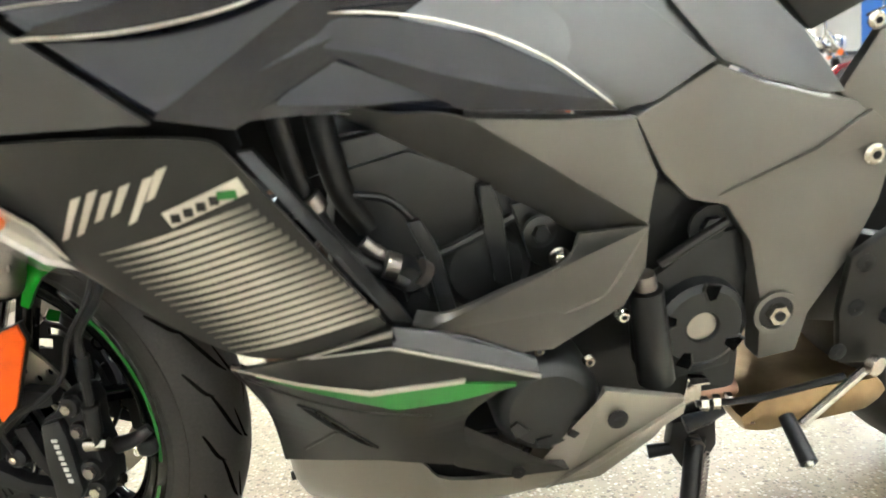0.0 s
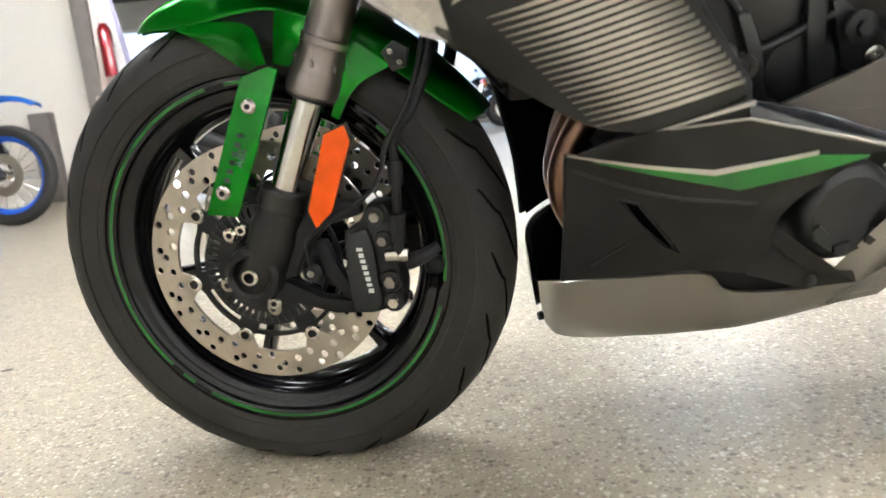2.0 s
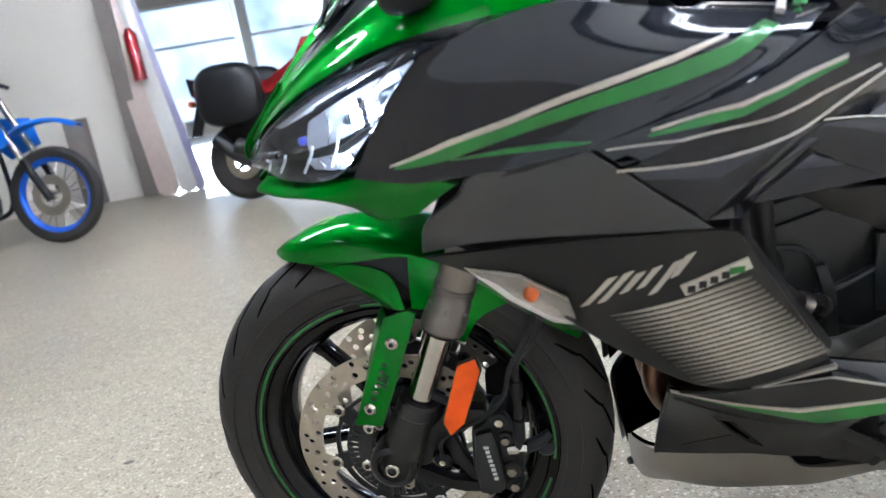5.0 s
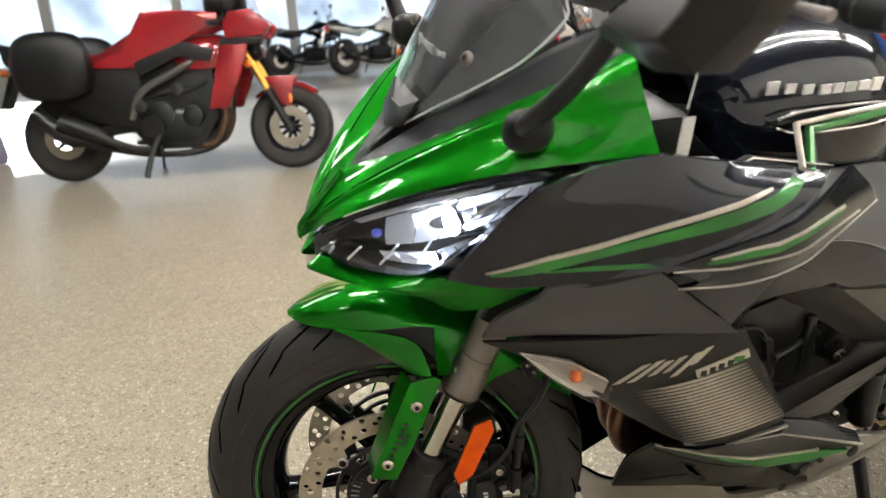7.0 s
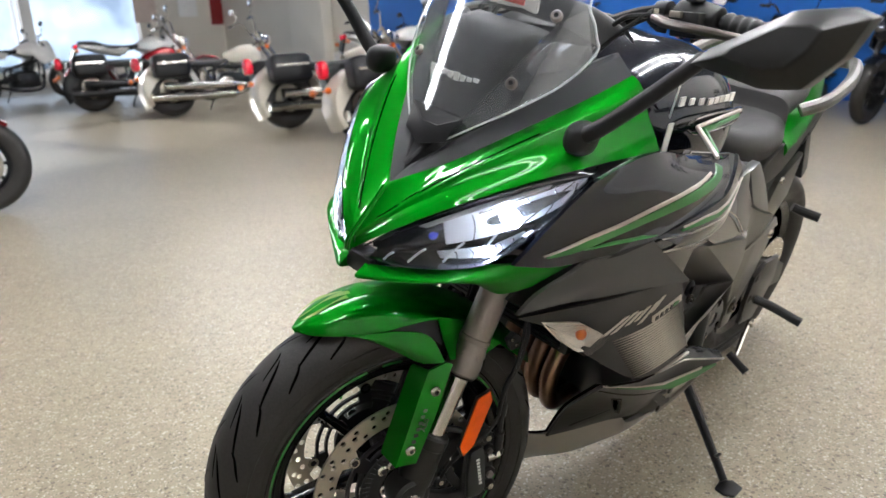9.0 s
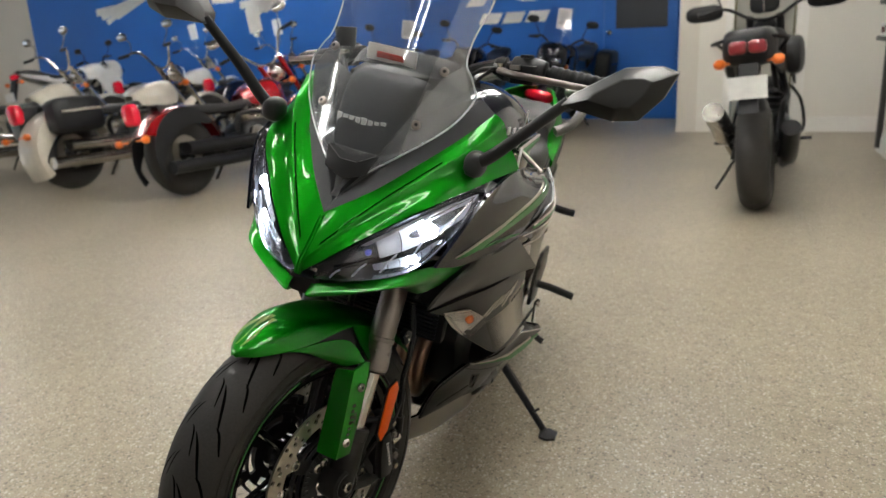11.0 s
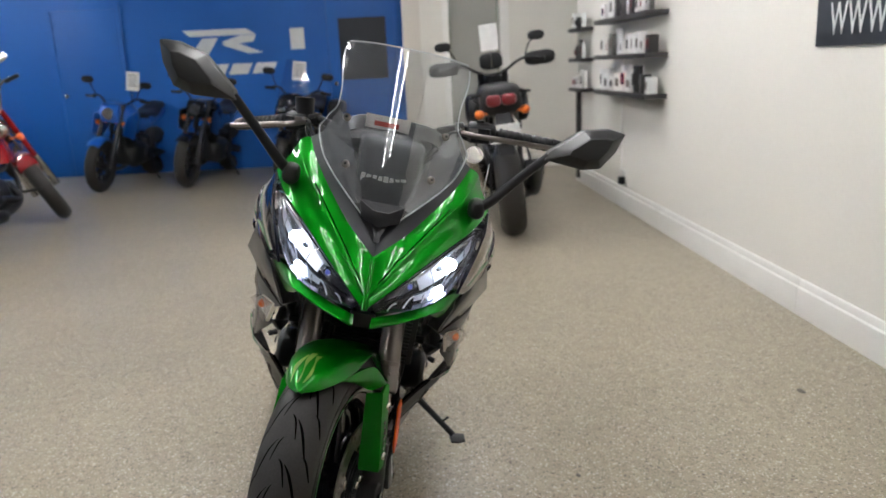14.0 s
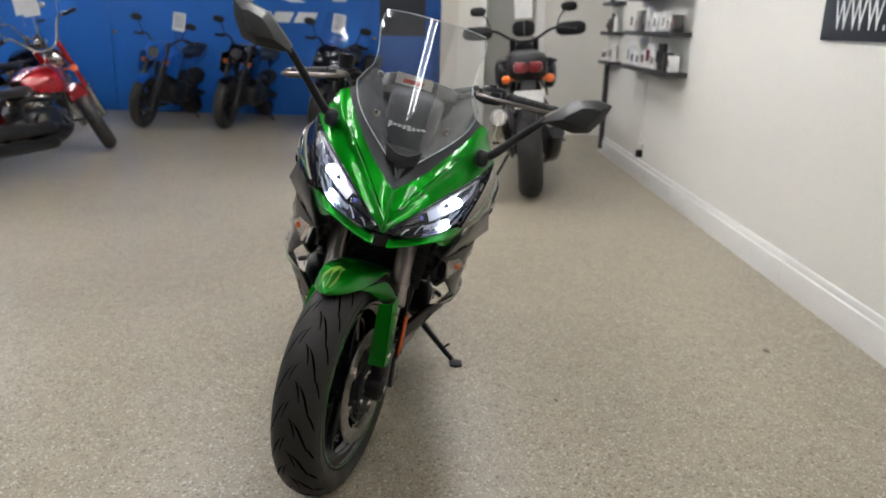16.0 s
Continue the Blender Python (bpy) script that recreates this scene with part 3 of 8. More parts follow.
def tread(c, R, half, count, parent, fit):
    """Long slanted dark strips for shaded grooves, on both shoulders and across the crown."""
    bm = B()
    for k in range(count):
        for side in (-1, 1):
            for u0, u1, da, off, wide in ((0.9, 0.62, 8.0, 0.0, 0.0022), (0.70, 0.2, 14.0, 9.5, 0.0032), (0.30, -0.02, 9.0, 3.0, 0.0026)):
                a0 = 360.0 * (k + (0.5 if side > 0 else 0)) / count + off
                prev = None
                for i in range(9):
                    f = i / 8
                    u = (u0 + (u1 - u0) * f) * side
                    a = a0 - da * f - 2.2 * math.sin(math.pi * f)
                    w = wide * (0.12 + math.sin(math.pi * min(0.96, 0.06 + 0.94 * f)) ** 0.7)
                    p = []
                    for s in (-0.5, 0.5):
                        sn = min(max(u + s * w / half * 1.3, -0.985), 0.985)
                        r2 = R - 0.055 * (1 - math.cos(math.asin(sn)) ** 0.9) + 0.0007
                        ang = radians(a + s * w / R * 40)
                        p.append(bm.verts.new((c[0] + r2 * math.cos(ang), c[1] + sn * half, c[2] + r2 * math.sin(ang))))
                    if prev:
                        bm.faces.new((prev[0], prev[1], p[1], p[0]))
                    prev = p
    return tagged(fit("tread_groove", bm, SHADEBLACK, parent), kind="stuff")


tread(AX, 0.315, 0.064, 22, front_tyre, fpart)
# raised rings and worn, unreadable raised marks on both sidewalls
for sy in (-1, 1):
    for r, y, w in ((0.246, 0.0603, 0.0012), (0.2535, 0.0612, 0.0007), (0.2685, 0.0642, 0.0006)):
        bm = B()
        lathe(bm, [(r - w, (y - 0.002) * sy), (r - w * 0.5, (y + 0.0006) * sy), (r + w * 0.5, (y + 0.0006) * sy), (r + w, (y - 0.002) * sy)], 144, AX)
        fpart("sidewall_ring", bm, RUBBER, front_tyre)
    for a0, n in ((196, 9), (248, 6), (20, 11), (300, 7)):
        for k in range(n):
            a = radians(a0 + 2.3 * k)
            d, m = Vector((math.cos(a), 0, math.sin(a))), Vector((-math.sin(a), 0, math.cos(a)))
            c = AX + Vector((0, 0.0612 * sy, 0))
            h = 0.0048 if (k * 7 + n) % 3 else 0.0034
            bm = B()
            prism(bm, [c + d * 0.2565 - m * 0.003, c + d * 0.2565 + m * 0.003, c + d * (0.2565 + h) + m * 0.0028, c + d * (0.2565 + h) - m * 0.0028], (0, 0.0011 * sy, 0))
            fpart("sidewall_mark", bm, RUBBER, front_tyre)

# rim
bm = B()
half_rim = [(0.196, 0.0), (0.2, 0.015), (0.217, 0.033), (0.23, 0.041), (0.2395, 0.044), (0.2395, 0.051), (0.2365, 0.0555), (0.2325, 0.0568), (0.2235, 0.0562), (0.2212, 0.0535), (0.2205, 0.05), (0.2165, 0.0475), (0.211, 0.0468), (0.2055, 0.0445), (0.2015, 0.041), (0.1995, 0.037), (0.1985, 0.033), (0.1945, 0.030), (0.1905, 0.022), (0.187, 0.012), (0.186, 0.0)]
lathe(bm, [(r, -y) for r, y in half_rim[::-1]] + half_rim[1:-1], 144, AX)
front_rim = fpart("front_rim", bm, RIM, None, "gloss black cast front wheel rim with green pinstripe", 0, 50)
PIN = pbr("pinstripe_green", (0.012, 0.15, 0.012), 0.35, 0, 0.2)
for a0, a1 in ((-122, -18), (-9, 46), (88, 97), (104, 221), (226, 231)):
    bm = B()
    lathe(bm, [(0.2258, -0.0558), (0.2261, -0.0571), (0.2296, -0.0573), (0.2299, -0.056)], 48, AX, a0, a1)
    fpart("pinstripe", bm, PIN, front_rim, "green rim stripe")
# six slim spokes, flared into the rim
for k in range(6):
    a = radians(11.5 + 60 * k)
    n, d, up = Vector((-math.sin(a), 0, math.cos(a))), Vector((math.cos(a), 0, math.sin(a))), Vector((0, 1, 0))
    bm = B()
    prev = None
    for r, w, h in ((0.045, 0.013, 0.026), (0.075, 0.0105, 0.021), (0.13, 0.0085, 0.018), (0.172, 0.0085, 0.018), (0.188, 0.0115, 0.021), (0.1945, 0.017, 0.024)):
        c = AX + d * r
        ring = [bm.verts.new(c + n * (w * q[0]) + up * (h * q[1])) for q in ((-1, -0.45), (-0.55, -1), (0.55, -1), (1, -0.45), (1, 0.45), (0.55, 1), (-0.55, 1), (-1, 0.45))]
        if prev:
            for j in range(8):
                bm.faces.new((prev[j], prev[(j + 1) % 8], ring[(j + 1) % 8], ring[j]))
        else:
            bm.faces.new(ring[::-1])
        prev = ring
    bm.faces.new(prev)
    fpart("spoke", bm, RIM, front_rim, "", 0, 40)
bm = B()
lathe(bm, [(0.02, -0.05), (0.045, -0.045), (0.06, -0.03), (0.06, 0.03), (0.045, 0.045), (0.02, 0.05)], 40, AX)
fpart("wheel_hub", bm, RIM, front_rim)
# valve with weight
bm = B()
box(bm, AX + Vector((0.196, -0.03, 0.02)), (0.006, 0.004, 0.035))
fpart("wheel_weight", bm, BOLT, front_rim, "silver balance weight")
bm = B()
rod(bm, AX + Vector((-0.02, -0.01, -0.185)), AX + Vector((-0.018, -0.02, -0.158)), 0.005, 0.004)
fpart("valve", bm, BOLT, front_rim)


def ring_loop(c, n, radius):
    """Closed loop round c in the wheel plane; radius is a function of the angle in degrees."""
    return [(c.x + radius(360 * k / n) * math.cos(2 * math.pi * k / n), c.z + radius(360 * k / n) * math.sin(2 * math.pi * k / n)) for k in range(n)]


def window(c, r0, r1, a0, a1, n=8):
    """Slot between two radii and two angles."""
    arcs = [(r0, a0 + (a1 - a0) * k / n) for k in range(n + 1)] + [(r1, a1 - (a1 - a0) * k / n) for k in range(n + 1)]
    return [(c.x + r * math.cos(radians(q)), c.z + r * math.sin(radians(q))) for r, q in arcs]


def pierced(bm, loops, y, th):
    """Flat plate in the wheel plane with real openings: first loop outside, the rest holes."""
    edges = []
    for loop in loops:
        vs = [bm.verts.new((x, y, z)) for x, z in loop]
        edges += [bm.edges.new((vs[k - 1], vs[k])) for k in range(len(vs))]
    got = bmesh.ops.triangle_fill(bm, use_beauty=True, use_dissolve=False, edges=edges, normal=(0, 1, 0))
    faces = [f for f in got["geom"] if isinstance(f, bmesh.types.BMFace)]
    ext = bmesh.ops.extrude_face_region(bm, geom=faces)
    bmesh.ops.translate(bm, vec=(0, th, 0), verts=[v for v in ext["geom"] if isinstance(v, bmesh.types.BMVert)])
    bmesh.ops.recalc_face_normals(bm, faces=bm.faces[:])


BUTTONS = [142 + 360 / 7 * k for k in range(7)]


def near_button(ang, half):
    d = min(abs((ang - q + 180) % 360 - 180) for q in BUTTONS)
    return max(0.0, 1 - (d / half) ** 2)


def brake_disc(sy):
    y, th = 0.073 * sy, 0.0045
    c = AX + Vector((0, y, 0))
    loops = [ring_loop(c, 120, lambda q: 0.158), ring_loop(c, 252, lambda q: 0.122 - 0.022 * near_button(q, 9))]
    for k in range(15):
        for r, da in ((0.1285, 0), (0.140, 7), (0.1515, 14), (0.134, 15.5), (0.1475, 3.5)):
            q = radians(24 * k + da)
            h = Vector((c.x + math.cos(q) * r, 0, c.z + math.sin(q) * r))
            loops.append(ring_loop(h, 12, lambda w: 0.0051))
    bm = B()
    pierced(bm, loops, y - th / 2, th)
    disc = fpart("brake_disc", bm, STEEL, None, "drilled steel brake disc on a black carrier")
    bm = B()
    wins = [window(c, 0.082, 0.0945, q + 8.5, q + 43) for q in BUTTONS] + [window(c, 0.062, 0.077, 150 + 72 * k, 198 + 72 * k) for k in range(5)]
    pierced(bm, [ring_loop(c, 140, lambda q: 0.1 + 0.004 * near_button(q, 9)), ring_loop(c, 48, lambda q: 0.04)] + wins, y - 0.003, 0.006)
    fpart("disc_carrier", bm, BLACK, disc, "black slotted disc carrier", 0.0, 20)
    for ang in BUTTONS:
        q = c + Vector((math.cos(radians(ang)) * 0.108, 0, math.sin(radians(ang)) * 0.108))
        yy = Vector((0, 0.004 * sy, 0))
        bm = B()
        lathe(bm, [(0.0058, -0.004), (0.0105, -0.004), (0.0105, 0.0035), (0.0085, 0.0052), (0.0058, 0.0052)] if sy > 0 else [(0.0058, 0.004), (0.0105, 0.004), (0.0105, -0.0035), (0.0085, -0.0052), (0.0058, -0.0052)], 20, q)
        btn = fpart("disc_button", bm, BOLT, disc, "silver disc button")
        bm = B()
        rod(bm, q - yy, q + yy * 0.6, 0.0058, 0.0058, 12)
        fpart("disc_button_pin", bm, MATTE, btn)
    # slotted ring for the wheel-speed sensor
    if sy < 0:
        bm = B()
        slots = [window(c, 0.063, 0.0765, 7.5 * k - 1.35, 7.5 * k + 1.35, 1) for k in range(48)]
        pierced(bm, [ring_loop(c, 96, lambda q: 0.08), ring_loop(c, 48, lambda q: 0.044)] + slots, y - 0.0125, 0.002)
        fpart("sensor_ring", bm, ENGINE, disc, "dark slotted sensor ring", 0.0, 20)
        for k in range(5):
            q = radians(132 + 72 * k)
            fbolt(c + Vector((math.cos(q) * 0.057, -0.0125, math.sin(q) * 0.057)), (0, -1, 0), 0.0095, 0.005, disc)


brake_disc(-1)
brake_disc(1)

# forks: lower casting, chrome stanchion, seal, upper tube
FD = Vector((math.sin(radians(23.2)), 0, math.cos(radians(23.2))))


def turned_bar(bm, base, steps, seg=28):
    """A round body along the fork: (radius, height) steps."""
    u, v = frame_of(FD)
    rings = [[bm.verts.new(base + FD * h + r * (math.cos(2 * math.pi * k / seg) * u + math.sin(2 * math.pi * k / seg) * v)) for k in range(seg)] for r, h in steps]
    for a, b in zip(rings, rings[1:]):
        for k in range(seg):
            bm.faces.new((a[k], a[(k + 1) % seg], b[(k + 1) % seg], b[k]))
    bm.faces.new(rings[-1])
    bm.faces.new(rings[0][::-1])


for sy in (-1, 1):
    base = AX + Vector((0.007, 0.1 * sy, 0.0))
    bm = B()
    turned_bar(bm, base, [(0.024, -0.028), (0.03, -0.015), (0.0305, 0.05), (0.0285, 0.062), (0.0285, 0.086), (0.0298, 0.088), (0.0298, 0.107), (0.027, 0.111), (0.021, 0.111)])
    low = fpart("fork_lower", bm, MATTE, None, "black fork bottom casting", 0, 30)
    hub = AX + Vector((0, 0.1 * sy, 0))
    bm = B()
    lathe(bm, [(r, y * sy) for r, y in ((0.0, -0.02), (0.034, -0.02), (0.036, 0.012), (0.034, 0.024), (0.028, 0.028), (0.024, 0.026), (0.021, 0.018), (0.0, 0.018))], 40, hub)
    fpart("axle_boss", bm, MATTE, low, "dished black axle boss")
    bm = B()
    lathe(bm, [(r, y * sy) for r, y in ((0.0066, 0.012), (0.0108, 0.012), (0.0108, 0.031), (0.0095, 0.033), (0.0066, 0.033))], 32, hub)
    fpart("axle_ring", bm, BOLT, low, "steel axle end")
    bm = B()
    rod(bm, hub + Vector((0, 0.012 * sy, 0)), hub + Vector((0, 0.024 * sy, 0)), 0.0066, 0.0066, 16)
    fpart("axle", bm, SHADEBLACK, low)
    bm = B()
    turned_bar(bm, base, [(0.0192, 0.105), (0.0192, 0.24)])
    fpart("stanchion", bm, CHROME, None, "polished chrome fork stanchion")
    bm = B()
    turned_bar(bm, base, [(0.0195, 0.2275), (0.0285, 0.2275), (0.0305, 0.231), (0.0305, 0.252), (0.0292, 0.255), (0.0282, 0.262), (0.0282, 0.272), (0.0265, 0.276), (0.0265, 0.286), (0.0275, 0.2875), (0.0275, 0.294), (0.026, 0.296), (0.026, 0.66)], 32)
    up_tube = fpart("fork_upper", bm, FORKGREY, None, "grey anodised upper fork tube", 0, 25)
    bm = B()
    turned_bar(bm, base, [(0.0196, 0.2235), (0.0275, 0.2235), (0.0285, 0.2275), (0.0196, 0.2275)], 32)
    fpart("dust_seal", bm, BLACK, up_tube, "black dust seal")
    for k in range(6):
        bm = B()
        a = 2 * math.pi * k / 6
        u, v = frame_of(FD)
        c = base + FD * 0.266 + 0.0272 * (math.cos(a) * u + math.sin(a) * v)
        blob(bm, c, (0.003, 0.003, 0.005), None, 8, 6, 2.4)
        fpart("seal_lug", bm, FORKGREY, up_tube)
    # pinch bolt and the two bolts of the sensor cover
    fbolt(AX + Vector((0.008, 0.086 * sy, -0.049)), (0, sy, 0), 0.0092, 0.006)
    fbolt(AX + Vector((-0.021, 0.086 * sy, 0.049)), (0, sy, 0), 0.0092, 0.006)
    fbolt(AX + Vector((-0.034, 0.082 * sy, 0.0)), (0, sy, 0), 0.0085, 0.005)
    # curved sensor cover ahead of the axle
    bm = B()
    lathe(bm, [(0.04, 0.078 * sy), (0.06, 0.078 * sy), (0.06, 0.083 * sy), (0.04, 0.085 * sy)], 16, AX, 135, 205)
    fpart("sensor_cover", bm, BLACK, low, "", 0.001)

# left calliper with its bracket, bolts and hoses (and its twin)
for sy in (-1, 1):
    def cp(x, y, z):
        return AX + Vector((x, y * sy, z))

    def plate(bm, pts, y, th):
        prism(bm, [cp(x, y, z) for x, z in pts], (0, th * sy, 0))

    bm = B()
    plate(bm, ((0.025, 0.02), (0.05, 0.043), (0.083, 0.079), (0.1, 0.086), (0.14, 0.082), (0.14, 0.066), (0.1, 0.056), (0.064, 0.024), (0.05, -0.008), (0.03, -0.012)), 0.084, 0.022)
    fpart("calliper_bracket", bm, BLACK, None, "black cast calliper arm", 0.004)
    bm = B()
    plate(bm, ((0.018, -0.008), (0.045, -0.022), (0.078, -0.038), (0.142, -0.046), (0.14, -0.06), (0.094, -0.06), (0.05, -0.048), (0.01, -0.034)), 0.082, 0.02)
    fpart("calliper_bracket", bm, BLACK, None, "black cast calliper arm", 0.004)
    bm = B()
    plate(bm, ((0.07, 0.03), (0.088, 0.034), (0.1, 0.0), (0.128, -0.046), (0.112, -0.05), (0.085, -0.012)), 0.08, 0.016)
    fpart("calliper_bracket", bm, BLACK, None, "black cast calliper web", 0.003)
    bm = B()
    lathe(bm, [(0, 0.08 * sy), (0.013, 0.08 * sy), (0.013, 0.1 * sy), (0.009, 0.104 * sy), (0, 0.104 * sy)], 20, cp(0.068, 0, -0.006))
    sens = fpart("wheel_sensor", bm, BLACK, None, "black wheel-speed sensor")
    bm = B()
    rod(bm, cp(0.068, 0.104, -0.006), cp(0.068, 0.106, -0.006), 0.005, 0.005, 6)
    fpart("sensor_screw", bm, BOLT, sens)
    bm = B()
    plate(bm, ((0.115, 0.045), (0.135, 0.055), (0.147, 0.078), (0.168, 0.079), (0.177, 0.062), (0.174, 0.03), (0.18, 0.0), (0.183, -0.026), (0.18, -0.052), (0.14, -0.061), (0.114, -0.06), (0.112, -0.005)), 0.058, 0.044)
    cal = fpart("brake_calliper", bm, BLACK, None, "black radial brake calliper", 0.007)
    bm = B()
    plate(bm, ((0.122, 0.045), (0.147, 0.052), (0.153, 0.03), (0.158, -0.04), (0.15, -0.054), (0.12, -0.054), (0.118, 0.0)), 0.1, 0.014)
    fpart("calliper_plate", bm, ENGINE, cal, "smooth black calliper face", 0.005)
    # unlettered maker's mark: a row of short white bars
    for k in range(8):
        bm = B()
        t = k / 7
        box(bm, cp(0.1365 + 0.009 * t, 0.1142, 0.026 - 0.052 * t), (0.0062 + 0.0012 * (k == 0), 0.001, 0.0042 + 0.0012 * (k % 2)))
        fpart("maker_mark", bm, WHITEPL, cal, "small white bar")
    for dx, dz, r, mt in ((0.158, 0.064, 0.0085, BOLT), (0.164, 0.034, 0.008, FORKGREY), (0.168, -0.018, 0.0095, FORKGREY), (0.17, -0.044, 0.009, BOLT)):
        q = cp(dx, 0.088, dz)
        bm = B()
        rod(bm, q, q + Vector((0, 0.02 * sy, 0)), r * 1.6, r * 1.4, 18)
        boss = fpart("calliper_boss", bm, BLACK, cal, "", 0.002)
        bm = B()
        rod(bm, q + Vector((0, 0.019 * sy, 0)), q + Vector((0, 0.025 * sy, 0)), r * 0.8, r * 0.75, 6)
        fpart("calliper_bolt", bm, mt, cal, "hex bolt")
    # banjo bolts pointing rearwards, bleed nipple with cap
    for z, y, x1, mt in ((0.0125, 0.098, 0.192, BOLT), (-0.05, 0.075, 0.185, BOLT)):
        bm = B()
        rod(bm, cp(0.165, y, z), cp(x1 - 0.012, y, z + 0.001), 0.0095, 0.009, 14)
        rod(bm, cp(x1 - 0.012, y, z + 0.001), cp(x1, y, z + 0.001), 0.0085, 0.008, 6)
        fpart("banjo_bolt", bm, mt, cal, "bare steel hose bolt")
    bm = B()
    tube(bm, [cp(0.183, 0.07, -0.005), cp(0.205, 0.068, 0.002), cp(0.222, 0.06, 0.012)], lambda f: 0.011 - 0.004 * f, 12)
    blob(bm, cp(0.215, 0.06, -0.012), (0.013, 0.012, 0.012), None, 14, 8, 2.5)
    fpart("bleed_nipple", bm, BLACK, cal, "black capped bleed nipple")
    bm = B()
    tube(bm, [cp(0.18, 0.1, 0.014), cp(0.184, 0.104, 0.05), cp(0.188, 0.106, 0.125), cp(0.191, 0.105, 0.157), cp(0.215, 0.1, 0.19), cp(0.236, 0.093, 0.243), cp(0.245, 0.08, 0.3)], 0.0058, 10)
    hose = fpart("brake_hose", bm, BLACK, None, "black brake hose")
    for za, zb, r in ((0.03, 0.062, 0.0092), (0.1, 0.128, 0.0088), (0.062, 0.068, 0.0102)):
        bm = B()
        rod(bm, cp(0.183 + 0.05 * (za - 0.03), 0.104, za), cp(0.183 + 0.05 * (zb - 0.03), 0.105, zb), r, r, 14)
        fpart("hose_sleeve", bm, BLACK, hose, "", 0.001)
    bm = B()
    tube(bm, [cp(0.068, 0.1, 0.0), cp(0.075, 0.118, 0.04), cp(0.1, 0.124, 0.062), (cp(0.14, 0.124, 0.082)), cp(0.17, 0.118, 0.11), cp(0.182, 0.112, 0.15), cp(0.21, 0.104, 0.195), cp(0.228, 0.095, 0.25), cp(0.235, 0.085, 0.3)], 0.0033, 8)
    fpart("sensor_cable", bm, BLACK, None, "thin black sensor cable")
    bm = B()
    plate(bm, ((0.185, 0.25), (0.2, 0.262), (0.216, 0.252), (0.212, 0.232), (0.196, 0.228)), 0.094, 0.012)
    clamp = fpart("hose_clamp", bm, BLACK, None, "black hose clamp plate", 0.002)
    for x, z in ((0.196, 0.25), (0.206, 0.238)):
        fbolt(cp(x, 0.106, z), (0, sy, 0), 0.0035, 0.002, clamp)
    # side reflector: six-cornered prismatic lens in a black tray
    lens_o = ((0.116, 0.1665), (0.1405, 0.1755), (0.1455, 0.157), (0.1145, 0.0775), (0.0935, 0.059), (0.086, 0.08))
    cx, cz = 0.116, 0.118
    bm = B()
    plate(bm, [(cx + (x - cx) * 1.09, cz + (z - cz) * 1.05) for x, z in lens_o], 0.123, 0.006)
    ref = fpart("reflector", bm, BLACK, None, "orange side reflector in a black frame", 0.0015)
    bm = B()
    plate(bm, lens_o, 0.128, 0.004)
    fpart("reflector_lens", bm, ORANGE, ref, "orange prismatic lens", 0.0012)
    bm = B()
    rod(bm, cp(0.11, 0.124, 0.1), cp(0.06, 0.1, 0.11), 0.006)
    fpart("reflector_stay", bm, BLACK, ref)

# front mudguard: crown over the tyre, side blade down each fork
def arc(r, a, y):
    return (AX.x + r * math.cos(radians(a)), y, AX.z + r * math.sin(radians(a)))


CROWN = ((118.2, 0.006, 0.340, 0.339, 0.338), (114.5, 0.034, 0.343, 0.338, 0.327), (108, 0.055, 0.346, 0.337, 0.314), (100, 0.069, 0.346, 0.335, 0.302), (91, 0.077, 0.341, 0.331, 0.306), (78, 0.081, 0.336, 0.329, 0.314), (63, 0.082, 0.333, 0.325, 0.305), (50, 0.08, 0.332, 0.322, 0.301), (39, 0.072, 0.334, 0.323, 0.307), (31, 0.056, 0.339, 0.331, 0.319))
bm = B()
rows = []
for a, w, rc, rs, re in CROWN:
    rows.append([arc(re, a, -w), arc(rs - 0.004, a, -w * 0.82), arc(rs + (rc - rs) * 0.7, a, -w * 0.45), arc(rc, a, 0), arc(rs + (rc - rs) * 0.7, a, w * 0.45), arc(rs - 0.004, a, w * 0.82), arc(re, a, w)])
shell(bm, rows, (0, 0, -0.003), 4)
mud = fpart("front_mudguard", bm, GREEN, None, "metallic green front mudguard", 0, 60)
